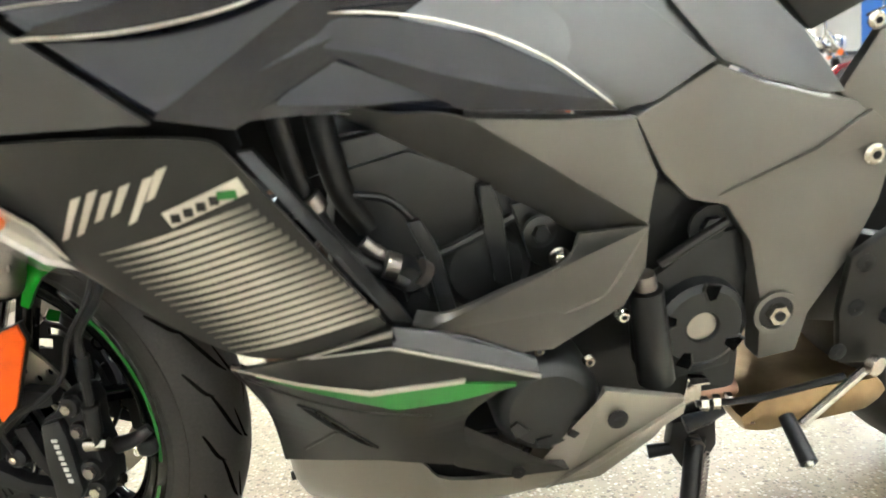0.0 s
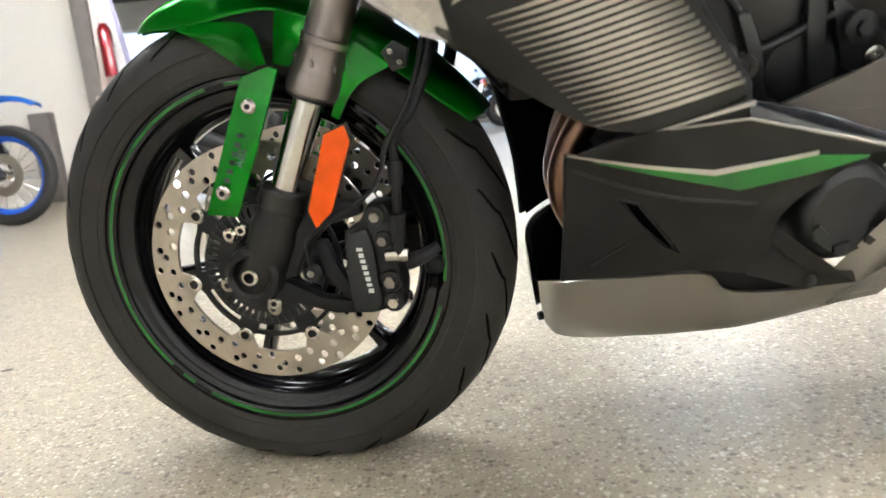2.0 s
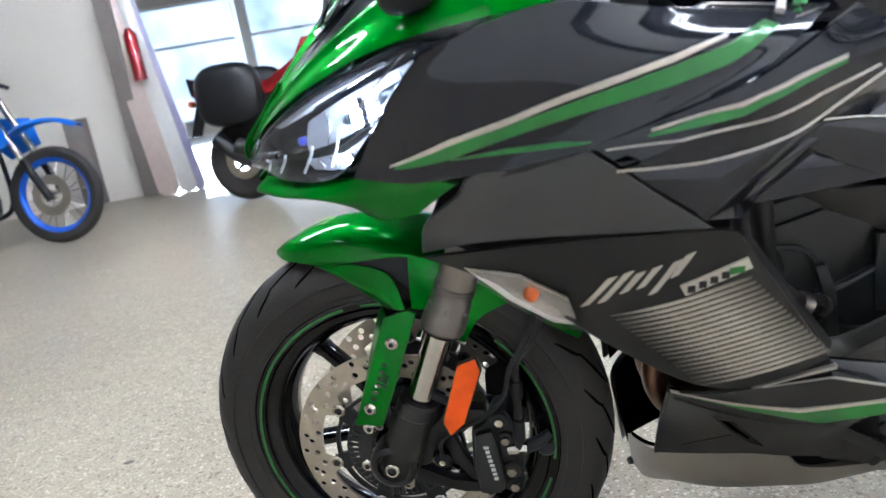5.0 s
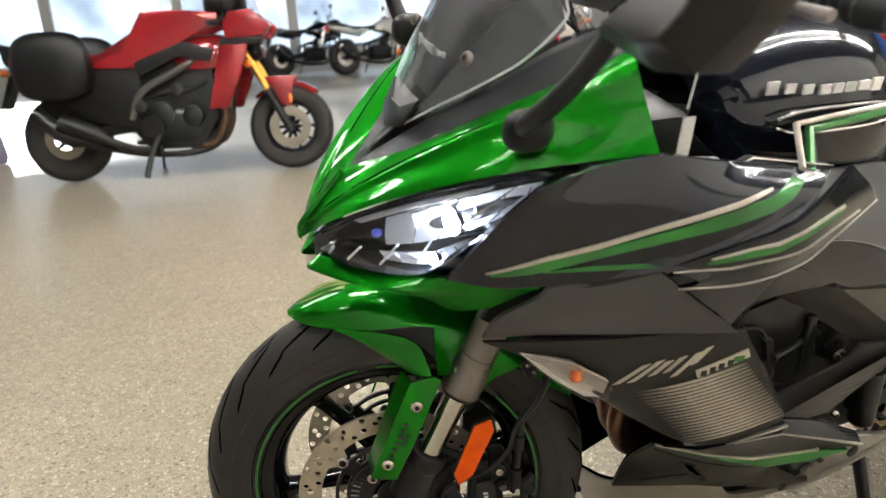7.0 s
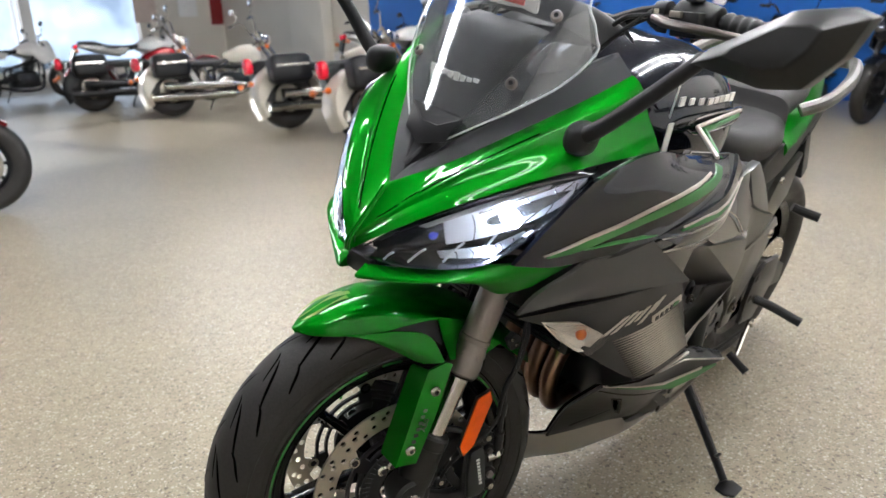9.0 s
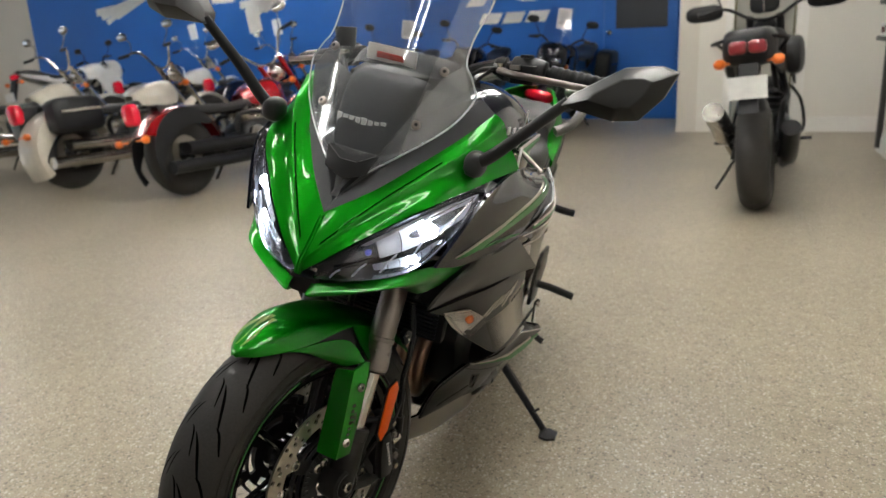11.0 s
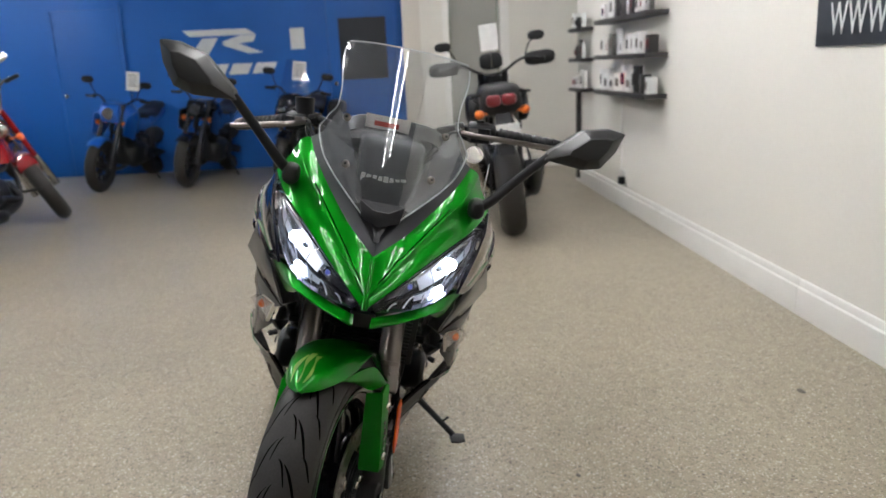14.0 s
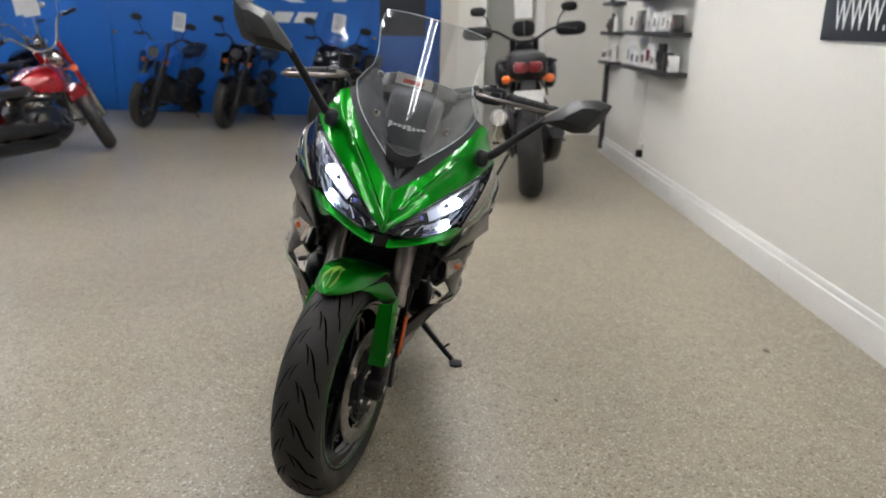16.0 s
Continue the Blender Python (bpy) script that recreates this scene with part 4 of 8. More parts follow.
for sy in (-1, 1):
    def gp(x, y, z):
        return AX + Vector((x, y * sy, z))

    # fork blade: flat outer face, broad bevelled front face, chamfered top
    outer = [gp(0.026, 0.119, 0.2365), gp(0.0585, 0.119, 0.245), gp(0.069, 0.121, 0.24), gp(0.034, 0.131, 0.154), gp(0.0, 0.134, 0.0765), gp(-0.0385, 0.134, 0.081), gp(-0.0285, 0.133, 0.107), gp(0.018, 0.121, 0.222)]
    bm = B()
    prism(bm, outer, (0.0, -0.006 * sy, 0))
    g = fpart("fork_guard", bm, GREEN, mud, "green blade covering the fork leg", 0.0015)
    bm = B()
    shell(bm, [[gp(0.026, 0.1188, 0.2365), gp(0.018, 0.1208, 0.222), gp(-0.0285, 0.1328, 0.107), gp(-0.0385, 0.1338, 0.081)], [gp(0.012, 0.086, 0.236), gp(0.004, 0.086, 0.222), gp(-0.036, 0.088, 0.107), gp(-0.044, 0.09, 0.084)]], (0.003, 0, 0), 6)
    fpart("guard_edge", bm, GREEN, mud, "bevelled front face of the blade")
    for q in ((0.0325, 0.1285, 0.2035), (-0.0125, 0.134, 0.107)):
        fbolt(gp(*q), (0, sy, 0), 0.0088, 0.006, g)
    # dark print running up the blade, as bars
    for k in range(6):
        bm = B()
        t = k / 5
        box(bm, gp(-0.006 + 0.022 * t, 0.1335 - 0.0052 * t, 0.121 + 0.05 * t), (0.0075, 0.0014, 0.0062))
        fpart("marking", bm, DKGREEN, g, "small dark bar")
    cu = bpy.data.curves.new("letters", "FONT")
    cu.body, cu.size, cu.extrude, cu.align_x, cu.align_y = "ABS", 0.0135, 0.0004, "CENTER", "CENTER"
    cu.offset = 0.0003
    tx = new("letters", cu)
    me = bpy.data.meshes.new_from_object(tx)
    bpy.data.objects.remove(tx)
    bm = B()
    bm.from_mesh(me)
    bpy.data.meshes.remove(me)
    along = (gp(0.018, 0.121, 0.222) - gp(-0.0285, 0.133, 0.107)).normalized()
    tops = Vector((0, sy, 0)).cross(along).normalized()
    rot = Matrix((along, tops, along.cross(tops))).transposed().to_4x4()
    bm.transform(Matrix.Translation(gp(0.0145, 0.1315, 0.146)) @ rot)
    fpart("letters", bm, DKGREEN, g, "three dark capital letters")
    # cheek: facet below the crease, running back to the blade
    cheek = Patch([[arc(0.337, 117.5, 0.01), arc(0.316, 109.5, 0.051), arc(0.303, 101, 0.068), arc(0.299, 92, 0.083), arc(0.290, 83, 0.098), arc(0.253, 77.5, 0.1185)],
                   [arc(0.334, 117.3, 0.012), arc(0.313, 108, 0.055), arc(0.294, 101, 0.073), arc(0.276, 93, 0.087), arc(0.264, 86, 0.1), arc(0.2505, 79.5, 0.118)],
                   [arc(0.331, 117.0, 0.014), arc(0.309, 106.5, 0.054), arc(0.283, 99, 0.074), arc(0.259, 92, 0.084), arc(0.245, 87, 0.09), arc(0.242, 84, 0.1)]])
    bm = B()
    cheek.mesh(bm, sy, 36, 10, 0.003)
    fpart("guard_cheek", bm, GREEN, mud, "green lower cheek of the mudguard", 0, 40)
    # second facet behind the recess, down to the blade's rear corner
    facet = Patch([[arc(0.314, 79, 0.081), arc(0.307, 68, 0.083), arc(0.303, 60, 0.083)],
                   [arc(0.29, 78, 0.094), arc(0.282, 70, 0.092), arc(0.284, 62, 0.088)],
                   [arc(0.256, 75.5, 0.119), arc(0.256, 71, 0.108), arc(0.268, 66, 0.09)]])
    bm = B()
    facet.mesh(bm, sy, 14, 12, 0.003)
    fpart("guard_facet", bm, GREEN, mud, "green facet behind the recess", 0, 40)
    bm = B()
    Patch([[arc(0.304, 98, 0.066), arc(0.309, 88, 0.071), arc(0.315, 78, 0.074)], [arc(0.296, 93, 0.075), arc(0.29, 85, 0.082), arc(0.272, 77, 0.098)]]).mesh(bm, sy, 14, 8, 0.003)
    fpart("guard_recess", bm, BLACK, mud, "black recess in the mudguard")
    # rear stay running down behind the fork leg
    bm = B()
    shell(bm, [[arc(0.303, 62, 0.083 * sy), arc(0.262, 60, 0.088 * sy), arc(0.215, 58, 0.088 * sy)], [arc(0.301, 51, 0.081 * sy), arc(0.258, 55.5, 0.084 * sy), arc(0.215, 55.5, 0.086 * sy)]], (0, -0.004 * sy, 0), 6)
    fpart("guard_stay", bm, GREEN, mud, "green rear stay of the mudguard")


# claw-shaped decal as three plain jagged slashes on the crown
def on_crown(a, y):
    for p, q in zip(CROWN, CROWN[1:]):
        if q[0] <= a <= p[0]:
            f = (p[0] - a) / (p[0] - q[0])
            w, rc, rs = (p[n] + (q[n] - p[n]) * f for n in (1, 2, 3))
            g = min(abs(y) / w, 1.0)
            return arc(rc - (rc - rs) * (0.66 * g * g + 0.2 * g ** 6) + 0.0016, a, y)
    return arc(0.345, a, y)


for k in range(3):
    bm = B()
    edge = [[], []]
    for i in range(9):
        f = i / 8
        a = 115.2 - 15.0 * f + 1.4 * (k != 1) * f
        y = -0.012 + 0.0155 * k - 0.004 * math.sin(5 * f + k) - 0.008 * f + 0.008
        w = (0.0038 + 0.0022 * math.sin(7 * f + 2 * k)) * (0.35 + 0.9 * f)
        edge[0].append(on_crown(a, y - w))
        edge[1].append(on_crown(a, y + w))
    for i in range(8):
        bm.faces.new([bm.verts.new(q) for q in (edge[0][i], edge[0][i + 1], edge[1][i + 1], edge[1][i])])
    fpart("claw_decal", bm, YELGREEN, mud, "yellow-green slash decal")


# ---- bodywork ----
def pl(name, pts, material, label="", th=0.006, bevel=0.0012, parent=None, sides=(-1, 1)):
    out = []
    for sy in sides:
        bm = B()
        prism(bm, [(x, y * sy, z) for x, y, z in pts], (0, -th * sy, 0))
        out.append(part(name, bm, material, parent or bike, label, bevel))
    return out


def patch_part(name, patch, material, label="", sides=(-1, 1), th=0.006, parent=None, nu=24, nv=12, hole=None):
    out = []
    for sy in sides:
        bm = B()
        patch.mesh(bm, sy, nu, nv, th, hole=hole)
        out.append(part(name, bm, material, parent or bike, label, 0, 40))
    return out


def bands(patch, owners, name, top, bottom, material, label="", off=0.0026):
    for sy, ow in zip((-1, 1), owners):
        bm = B()
        patch.band(bm, top, bottom, sy, 40, off)
        part(name, bm, material, ow, label, 0, 50)


# front cowl: a green arrowhead of two wings meeting on a ridge
cowl_in = [(-0.038, 0, 0.85), (0.03, 0.066, 0.898), (0.10, 0.122, 0.953), (0.17, 0.162, 0.998), (0.235, 0.19, 1.037)]
cowl_low = [(-0.098, 0, 0.762), (-0.06, 0.066, 0.820), (0.008, 0.136, 0.876), (0.10, 0.205, 0.922), (0.247, 0.252, 0.946)]
cowl_mid = [tuple(Vector(a).lerp(Vector(b), f) + Vector((-0.004, 0.006, 0.007))) for a, b, f in zip(cowl_in, cowl_low, (0.86, 0.42, 0.3, 0.26, 0.22))]
cowl_mid[0] = (-0.094, 0, 0.784)
bm = B()
for sy in (-1, 1):
    Patch([cowl_low, [tuple(Vector(a).lerp(Vector(b), 0.22) + Vector((0.0, -0.0012, 0.001))) for a, b in zip(cowl_low, cowl_mid)], [tuple(Vector(a).lerp(Vector(b), 0.6) + Vector((0.002, -0.003, -0.0015))) for a, b in zip(cowl_low, cowl_mid)], cowl_mid]).mesh(bm, sy, 36, 14, 0.006)
    Patch([cowl_mid, [tuple(Vector(a).lerp(Vector(b), 0.5) + Vector((0, 0.001, 0.0015))) for a, b in zip(cowl_in, cowl_mid)], cowl_in]).mesh(bm, sy, 36, 6, 0.006)
cowl = part("front_cowl", bm, GREEN, bike, "metallic green front cowl with a raised centre ridge", 0, 12)
# narrow twin ridge from the notch down to the tip
for sy in (-1, 1):
    bm = B()
    tube(bm, [Vector(a) + Vector((-0.001, 0.0028 * sy, 0.0005)) for a in ((-0.0385, 0, 0.8505), (-0.066, 0, 0.817), (-0.095, 0, 0.784), (-0.0985, 0, 0.764))], 0.0021, 8)
    part("centre_ridge", bm, GREEN, cowl)

# matte inner cowl between the wings, up to the instruments
inn = [(a[0], a[1] - 0.001, a[2] - 0.001) for a in cowl_in]
up = [(0.0, 0, 0.872), (0.06, 0.05, 0.93), (0.125, 0.095, 0.985), (0.185, 0.125, 1.03), (0.245, 0.15, 1.06)]
bm = B()
for sy in (-1, 1):
    Patch([inn, up]).mesh(bm, sy, 24, 5, 0.0, 0.006)
    Patch([up, [(0.0, 0, 0.872), (0.08, 0.0, 0.892), (0.15, 0.0, 0.915), (0.22, 0.0, 0.945), (0.27, 0.0, 0.975)]]).mesh(bm, sy, 24, 8, 0.0, 0.006)
part("inner_cowl", bm, DASHGREY, bike, "matte black plastic inner cowl", 0, 30)
pl("screen_foot", [(-0.005, 0.001, 0.878), (0.05, 0.028, 0.928), (0.084, 0.045, 0.95), (0.075, 0.001, 0.935)], BLACK, "", 0.008, 0.001)

# windscreen: clear curved sheet with smoked side wings, four screws
SCREEN_W = spline([(0.036, 0, 0), (0.078, 0, 0), (0.118, 0, 0), (0.148, 0, 0), (0.165, 0, 0), (0.152, 0, 0), (0.131, 0, 0), (0.133, 0, 0), (0.139, 0, 0), (0.145, 0, 0), (0.138, 0, 0)], 4)


def screen_at(f, g):
    """f: height 0..1 from the foot to the top edge; g: -1..1 across."""
    w = Patch._on(SCREEN_W, f).x
    z = 0.92 + 0.35 * f
    return Vector((0.03 + 0.5 * (z - 0.92) + 0.06 * (g * w / 0.16) ** 2, g * w, z - 0.008 * abs(g) ** 3 * (f > 0.9)))


def screen_mesh(f0, f1, g0, g1, nf, ng):
    bm = B()
    lay = []
    for d in (0.0, 0.004):
        lay.append([[bm.verts.new(screen_at(f0 + (f1 - f0) * i / nf, g0 + (g1 - g0) * j / ng) + Vector((d, 0, -d * 0.3))) for j in range(ng + 1)] for i in range(nf + 1)])
    for a in lay:
        for i in range(nf):
            for j in range(ng):
                bm.faces.new((a[i][j], a[i + 1][j], a[i + 1][j + 1], a[i][j + 1]))
    A, C = lay
    for i in range(nf):
        bm.faces.new((A[i][0], C[i][0], C[i + 1][0], A[i + 1][0]))
        bm.faces.new((A[i][ng], A[i + 1][ng], C[i + 1][ng], C[i][ng]))
    for j in range(ng):
        bm.faces.new((A[0][j], A[0][j + 1], C[0][j + 1], C[0][j]))
        bm.faces.new((A[nf][j], C[nf][j], C[nf][j + 1], A[nf][j + 1]))
    return bm


ws = part("windscreen", screen_mesh(0, 1, -1, 1, 40, 24), SCREEN, bike, "clear curved windscreen")
ws.visible_shadow = False
for sy in (-1, 1):
    bm = B()
    pts = [screen_at(f, sy * g) + Vector((0.008, 0, -0.003)) for f, g in ((0.06, 0.98), (0.16, 0.97), (0.28, 0.97), (0.4, 0.97), (0.5, 0.9), (0.57, 0.95), (0.5, 0.68), (0.36, 0.52), (0.2, 0.5), (0.08, 0.6))]
    prism(bm, pts, (0.003, 0, -0.001))
    part("screen_wing", bm, SCREENTINT, ws, "smoked lower wing of the windscreen").visible_shadow = False
    for q in ((0.092, 0.091, 1.011), (0.143, 0.107, 1.103)):
        bolt(ws, (q[0] - 0.002, q[1] * sy, q[2]), (-0.85, 0.3 * sy, 0.45), 0.0085, 0.006, "bolt", FORKGREY)
# bright moulded rims of the screen
for sy in (-1, 1):
    bm = B()
    tube(bm, [screen_at(f, sy) for f in (0.0, 0.1, 0.2, 0.3, 0.42, 0.47, 0.52, 0.58, 0.7, 0.85, 0.97)], 0.0016, 6)
    part("screen_edge", bm, ACRYL, ws, "bright polished screen edge")
bm = B()
tube(bm, [screen_at(1, g) for g in (-0.97, -0.6, -0.2, 0.2, 0.6, 0.97)], 0.0018, 6)
part("screen_edge", bm, ACRYL, ws, "bright polished screen edge")

bm = B()
prism(bm, [(0.024 + 0.5 * (z - 0.92) + 0.06 * (y / 0.16) ** 2, y, z) for y, z in ((-0.048, 0.952), (-0.04, 0.918), (0, 0.905), (0.04, 0.918), (0.048, 0.952), (0.016, 0.935), (-0.016, 0.935))], (0.003, 0, 0))
part("screen_tab", bm, BLACK, ws, "black notched tab at the screen foot", 0.001)
# instrument cowl behind the screen, with a pale name mark and sticker
bm = B()
for sy in (-1, 1):
    Patch([[(0.066, 0, 0.948), (0.069, 0.05, 0.95), (0.11, 0.064, 0.955)], [(0.082, 0, 0.997), (0.085, 0.054, 0.997), (0.13, 0.07, 1.0)], [(0.117, 0, 1.06), (0.121, 0.056, 1.06), (0.16, 0.072, 1.06)], [(0.16, 0, 1.078), (0.165, 0.052, 1.078), (0.19, 0.07, 1.07)]]).mesh(bm, sy, 12, 18, 0.005)
dash = part("instrument_cowl", bm, DASHGREY, bike, "matte grey instrument cowl", 0, 35)
for k in range(8):
    bm = B()
    box(bm, (0.0805 + 0.0004 * abs(k - 3.5) ** 1.3, -0.034 + 0.0122 * k, 0.9945), (0.003, 0.0092 if k % 3 else 0.0102, 0.0125 if k not in (0, 3, 7) else 0.0165), None)
    part("name_mark", bm, WHITEPL, dash, "short pale bar")
bm = B()
box(bm, (0.2, 0.02, 1.103), (0.004, 0.1, 0.03), None)
part("warning_label", bm, STICKER, dash, "white warning label")
bm = B()
box(bm, (0.1965, 0.022, 1.1), (0.003, 0.055, 0.011))
part("label_bar", bm, STICKRED, dash, "red printed bar")

bm = B()
for sy in (-1, 1):
    Patch([[(0.19, 0, 1.085), (0.2, 0.08, 1.08), (0.24, 0.12, 1.06)], [(0.24, 0, 1.115), (0.25, 0.08, 1.11), (0.29, 0.125, 1.085)], [(0.32, 0, 1.09), (0.33, 0.08, 1.085), (0.34, 0.12, 1.06)]]).mesh(bm, sy, 10, 14, 0.006)
part("instrument_hood", bm, BLACK, bike, "black instrument hood", 0, 35)
# headlamps
hl_top = [(-0.086, 0.022, 0.775), (-0.056, 0.066, 0.817), (0.012, 0.137, 0.873), (0.098, 0.205, 0.917), (0.128, 0.226, 0.922)]
hl_bot = [(-0.078, 0.027, 0.755), (-0.05, 0.088, 0.761), (0.012, 0.156, 0.779), (0.06, 0.199, 0.836), (0.128, 0.228, 0.917)]
hl_mid = [tuple(Vector(a).lerp(Vector(b), 0.5) + Vector((-0.01, 0.006, 0.0))) for a, b in zip(hl_top, hl_bot)]
for sy in (-1, 1):
    bm = B()
    lens = Patch([hl_top, hl_mid, hl_bot])
    lens.mesh(bm, sy, 28, 10, 0.003)
    hl = part("headlamp", bm, LENS, bike, "clear headlamp lens with bright LED lamps behind", 0, 40)
    hl.visible_shadow = False
    bm = B()
    back = [[tuple(Vector(p) + Vector((0.03, -0.014, dz))) for p in row] for row, dz in ((hl_top, -0.006), (hl_mid, 0.0), (hl_bot, 0.006))]
    Patch([hl_top, back[0], back[1], back[2], hl_bot]).mesh(bm, sy, 24, 16, 0.003)
    part("lamp_housing", bm, LAMPDARK, hl, "dark polished lamp housing")
    bowl = Patch(back)
    # upper and lower chrome bowls, each with a recessed lamp in a dark shroud
    for u0, u1, v0, v1, depth in ((0.34, 0.84, 0.1, 0.56, 0.016), (0.3, 0.62, 0.72, 0.95, 0.008)):
        rows = []
        for j in range(5):
            v = v0 + (v1 - v0) * j / 4
            rows.append([bowl.at(u0 + (u1 - u0) * i / 6, v, 0.013, 1) + Vector((depth * (math.sin(math.pi * i / 6) * math.sin(math.pi * j / 4)), 0, 0)) for i in range(7)])
        bm = B()
        Patch(rows).mesh(bm, sy, 12, 8, 0.002)
        bowl_part = part("lamp_reflector", bm, REFLECTOR, hl, "bright faceted reflector", 0, 12)
        for i in range(1, 6):
            bm = B()
            uu = u0 + (u1 - u0) * i / 6
            tube(bm, [bowl.at(uu, v0 + (v1 - v0) * f, 0.0155, sy) + Vector((0.8 * depth * math.sin(math.pi * i / 6) * math.sin(math.pi * f), 0, 0)) for f in (0.05, 0.35, 0.65, 0.95)], 0.0009, 6)
            part("reflector_rib", bm, LAMPDARK, bowl_part)
    for u, v, r in ((0.55, 0.36, 0.0145), (0.47, 0.83, 0.0095)):
        c = bowl.at(u, v, 0.012, sy)
        bm = B()
        rod(bm, c + Vector((0.012, 0, 0)), c + Vector((0.003, 0.001 * sy, 0)), r * 1.05, r * 1.15, 24, False)
        part("lamp_shroud", bm, LAMPDARK, hl, "dark lamp shroud")
        bm = B()
        blob(bm, c + Vector((0.003, 0, 0)), (r * 0.5, r * 1.3, r * 0.9), None, 20, 10, 2.6)
        part("lamp_led", bm, LED, hl, "glowing white LED lamp")
    bm = B()
    prism(bm, [bowl.at(u, v, 0.016, sy) for u, v in ((0.05, 0.58), (0.46, 0.64), (0.6, 0.6), (0.64, 0.68), (0.48, 0.73), (0.08, 0.68))], (0.012, -0.005 * sy, 0))
    part("lamp_divider", bm, BLACK, hl, "black divider between the lamps", 0.001)
    bm = B()
    prism(bm, [lens.at(u, v, -0.006, sy) for u, v in ((0.3, 0.1), (0.5, 0.1), (0.72, 0.13), (0.72, 0.17), (0.5, 0.17), (0.34, 0.2))], (0.006, -0.003 * sy, 0))
    part("light_guide", bm, ACRYL, hl, "pale light guide under the brow", 0.0008)
    bm = B()
    tube(bm, [lens.at(u, v, -0.004, sy) for u, v in ((0.5, 0.2), (0.7, 0.17), (0.86, 0.2), (0.74, 0.42), (0.66, 0.6))], 0.0014, 6, False)
    part("lamp_frame", bm, CHROME, hl, "bright inner frame line")
    for k in range(4):
        f = 0.12 + 0.13 * k
        bm = B()
        q0, q1 = lens.at(f, 0.9, -0.01, sy), lens.at(f + 0.09, 0.62, -0.014, sy)
        tube(bm, [q0, q0.lerp(q1, 0.5) + Vector((0.003, 0, 0.003)), q1], 0.0016, 6)
        part("lamp_blade", bm, REFLECTOR, hl)
    bm = B()
    blob(bm, bowl.at(0.33, 0.45, -0.004, sy), (0.009, 0.005, 0.005), None, 12, 8, 3)
    part("side_lamp", bm, LEDBLUE, hl, "small blue-tinted side lamp")
    bm = B()
    tube(bm, [lens.at(f, 0.04, 0.001, sy) for f in (0.1, 0.3, 0.5, 0.7, 0.95)], 0.002, 6)
    part("lamp_trim", bm, BLACKGLOSS, hl)

# chin lip under the lamps, and its green tail along the side
lip = Patch([[(-0.078, 0.024, 0.744), (-0.045, 0.08, 0.753), (-0.001, 0.136, 0.770), (0.06, 0.19, 0.784), (0.139, 0.222, 0.776)],
             [(-0.096, 0.023, 0.727), (-0.063, 0.082, 0.739), (-0.021, 0.146, 0.757), (0.045, 0.18, 0.757), (0.128, 0.213, 0.767)],
             [(-0.066, 0.024, 0.720), (-0.032, 0.078, 0.730), (0.010, 0.132, 0.745), (0.052, 0.164, 0.725), (0.094, 0.188, 0.735)]])
patch_part("chin_lip", lip, GREEN, "green chin lip below the headlamp, running back along the side")
fill = Patch([[tuple(Vector(p) + Vector((0.008, -0.006, 0))) for p in hl_bot[:4]], [(-0.066, 0.02, 0.74), (-0.024, 0.08, 0.748), (0.032, 0.15, 0.768), (0.09, 0.197, 0.775)]])
patch_part("lamp_sill", fill, BLACKGLOSS, "")
bm = B()
box(bm, (-0.06, 0, 0.735), (0.035, 0.05, 0.03))
part("intake_mouth", bm, BLACK, bike, "", 0.004)

# upper side fairing in gloss black and graphite
upper = Patch([[(0.118, 0.236, 0.914), (0.19, 0.246, 0.937), (0.25, 0.254, 0.944), (0.33, 0.25, 0.925), (0.40, 0.245, 0.912), (0.49, 0.258, 0.90)],
               [(0.08, 0.222, 0.87), (0.16, 0.248, 0.88), (0.23, 0.266, 0.885), (0.31, 0.28, 0.885), (0.38, 0.288, 0.885), (0.45, 0.285, 0.885)],
               [(0.035, 0.193, 0.79), (0.09, 0.22, 0.785), (0.15, 0.243, 0.792), (0.20, 0.262, 0.80), (0.26, 0.28, 0.812), (0.40, 0.304, 0.86)]])
ups = patch_part("upper_fairing", upper, BLACKGLOSS, "gloss black upper side fairing with green and silver stripes")
bands(upper, ups, "green_stripe", [(0.12, 0.9), (0.25, 0.8), (0.38, 0.75), (0.5, 0.68), (0.6, 0.61), (0.7, 0.53), (0.8, 0.43), (0.88, 0.17)], [(0.12, 0.92), (0.28, 0.88), (0.42, 0.81), (0.53, 0.76), (0.65, 0.71), (0.77, 0.66), (0.86, 0.6), (0.91, 0.25)], STRIPE, "green stripe")
bands(upper, ups, "silver_stripe", [(0.1, 0.9), (0.23, 0.775), (0.37, 0.705), (0.47, 0.625), (0.57, 0.55), (0.67, 0.46), (0.78, 0.33)], [(0.1, 0.91), (0.25, 0.798), (0.38, 0.743), (0.48, 0.665), (0.585, 0.59), (0.68, 0.51), (0.78, 0.36)], SILVERDEC, "thin silver stripe")
bands(upper, ups, "green_spear", [(0.28, 0.885), (0.45, 0.87), (0.63, 0.885), (0.75, 0.92)], [(0.29, 0.89), (0.47, 0.9), (0.65, 0.915), (0.75, 0.922)], STRIPE, "green stripe")
mid = Patch([[(0.137, 0.227, 0.767), (0.15, 0.242, 0.789), (0.20, 0.261, 0.797), (0.258, 0.279, 0.81)],
             [(0.1, 0.2, 0.726), (0.155, 0.236, 0.742), (0.22, 0.266, 0.76), (0.31, 0.294, 0.768)],
             [(0.092, 0.179, 0.682), (0.15, 0.216, 0.702), (0.21, 0.252, 0.715), (0.366, 0.31, 0.723)]])
patch_part("middle_fairing", mid, SATIN, "satin graphite middle side fairing")
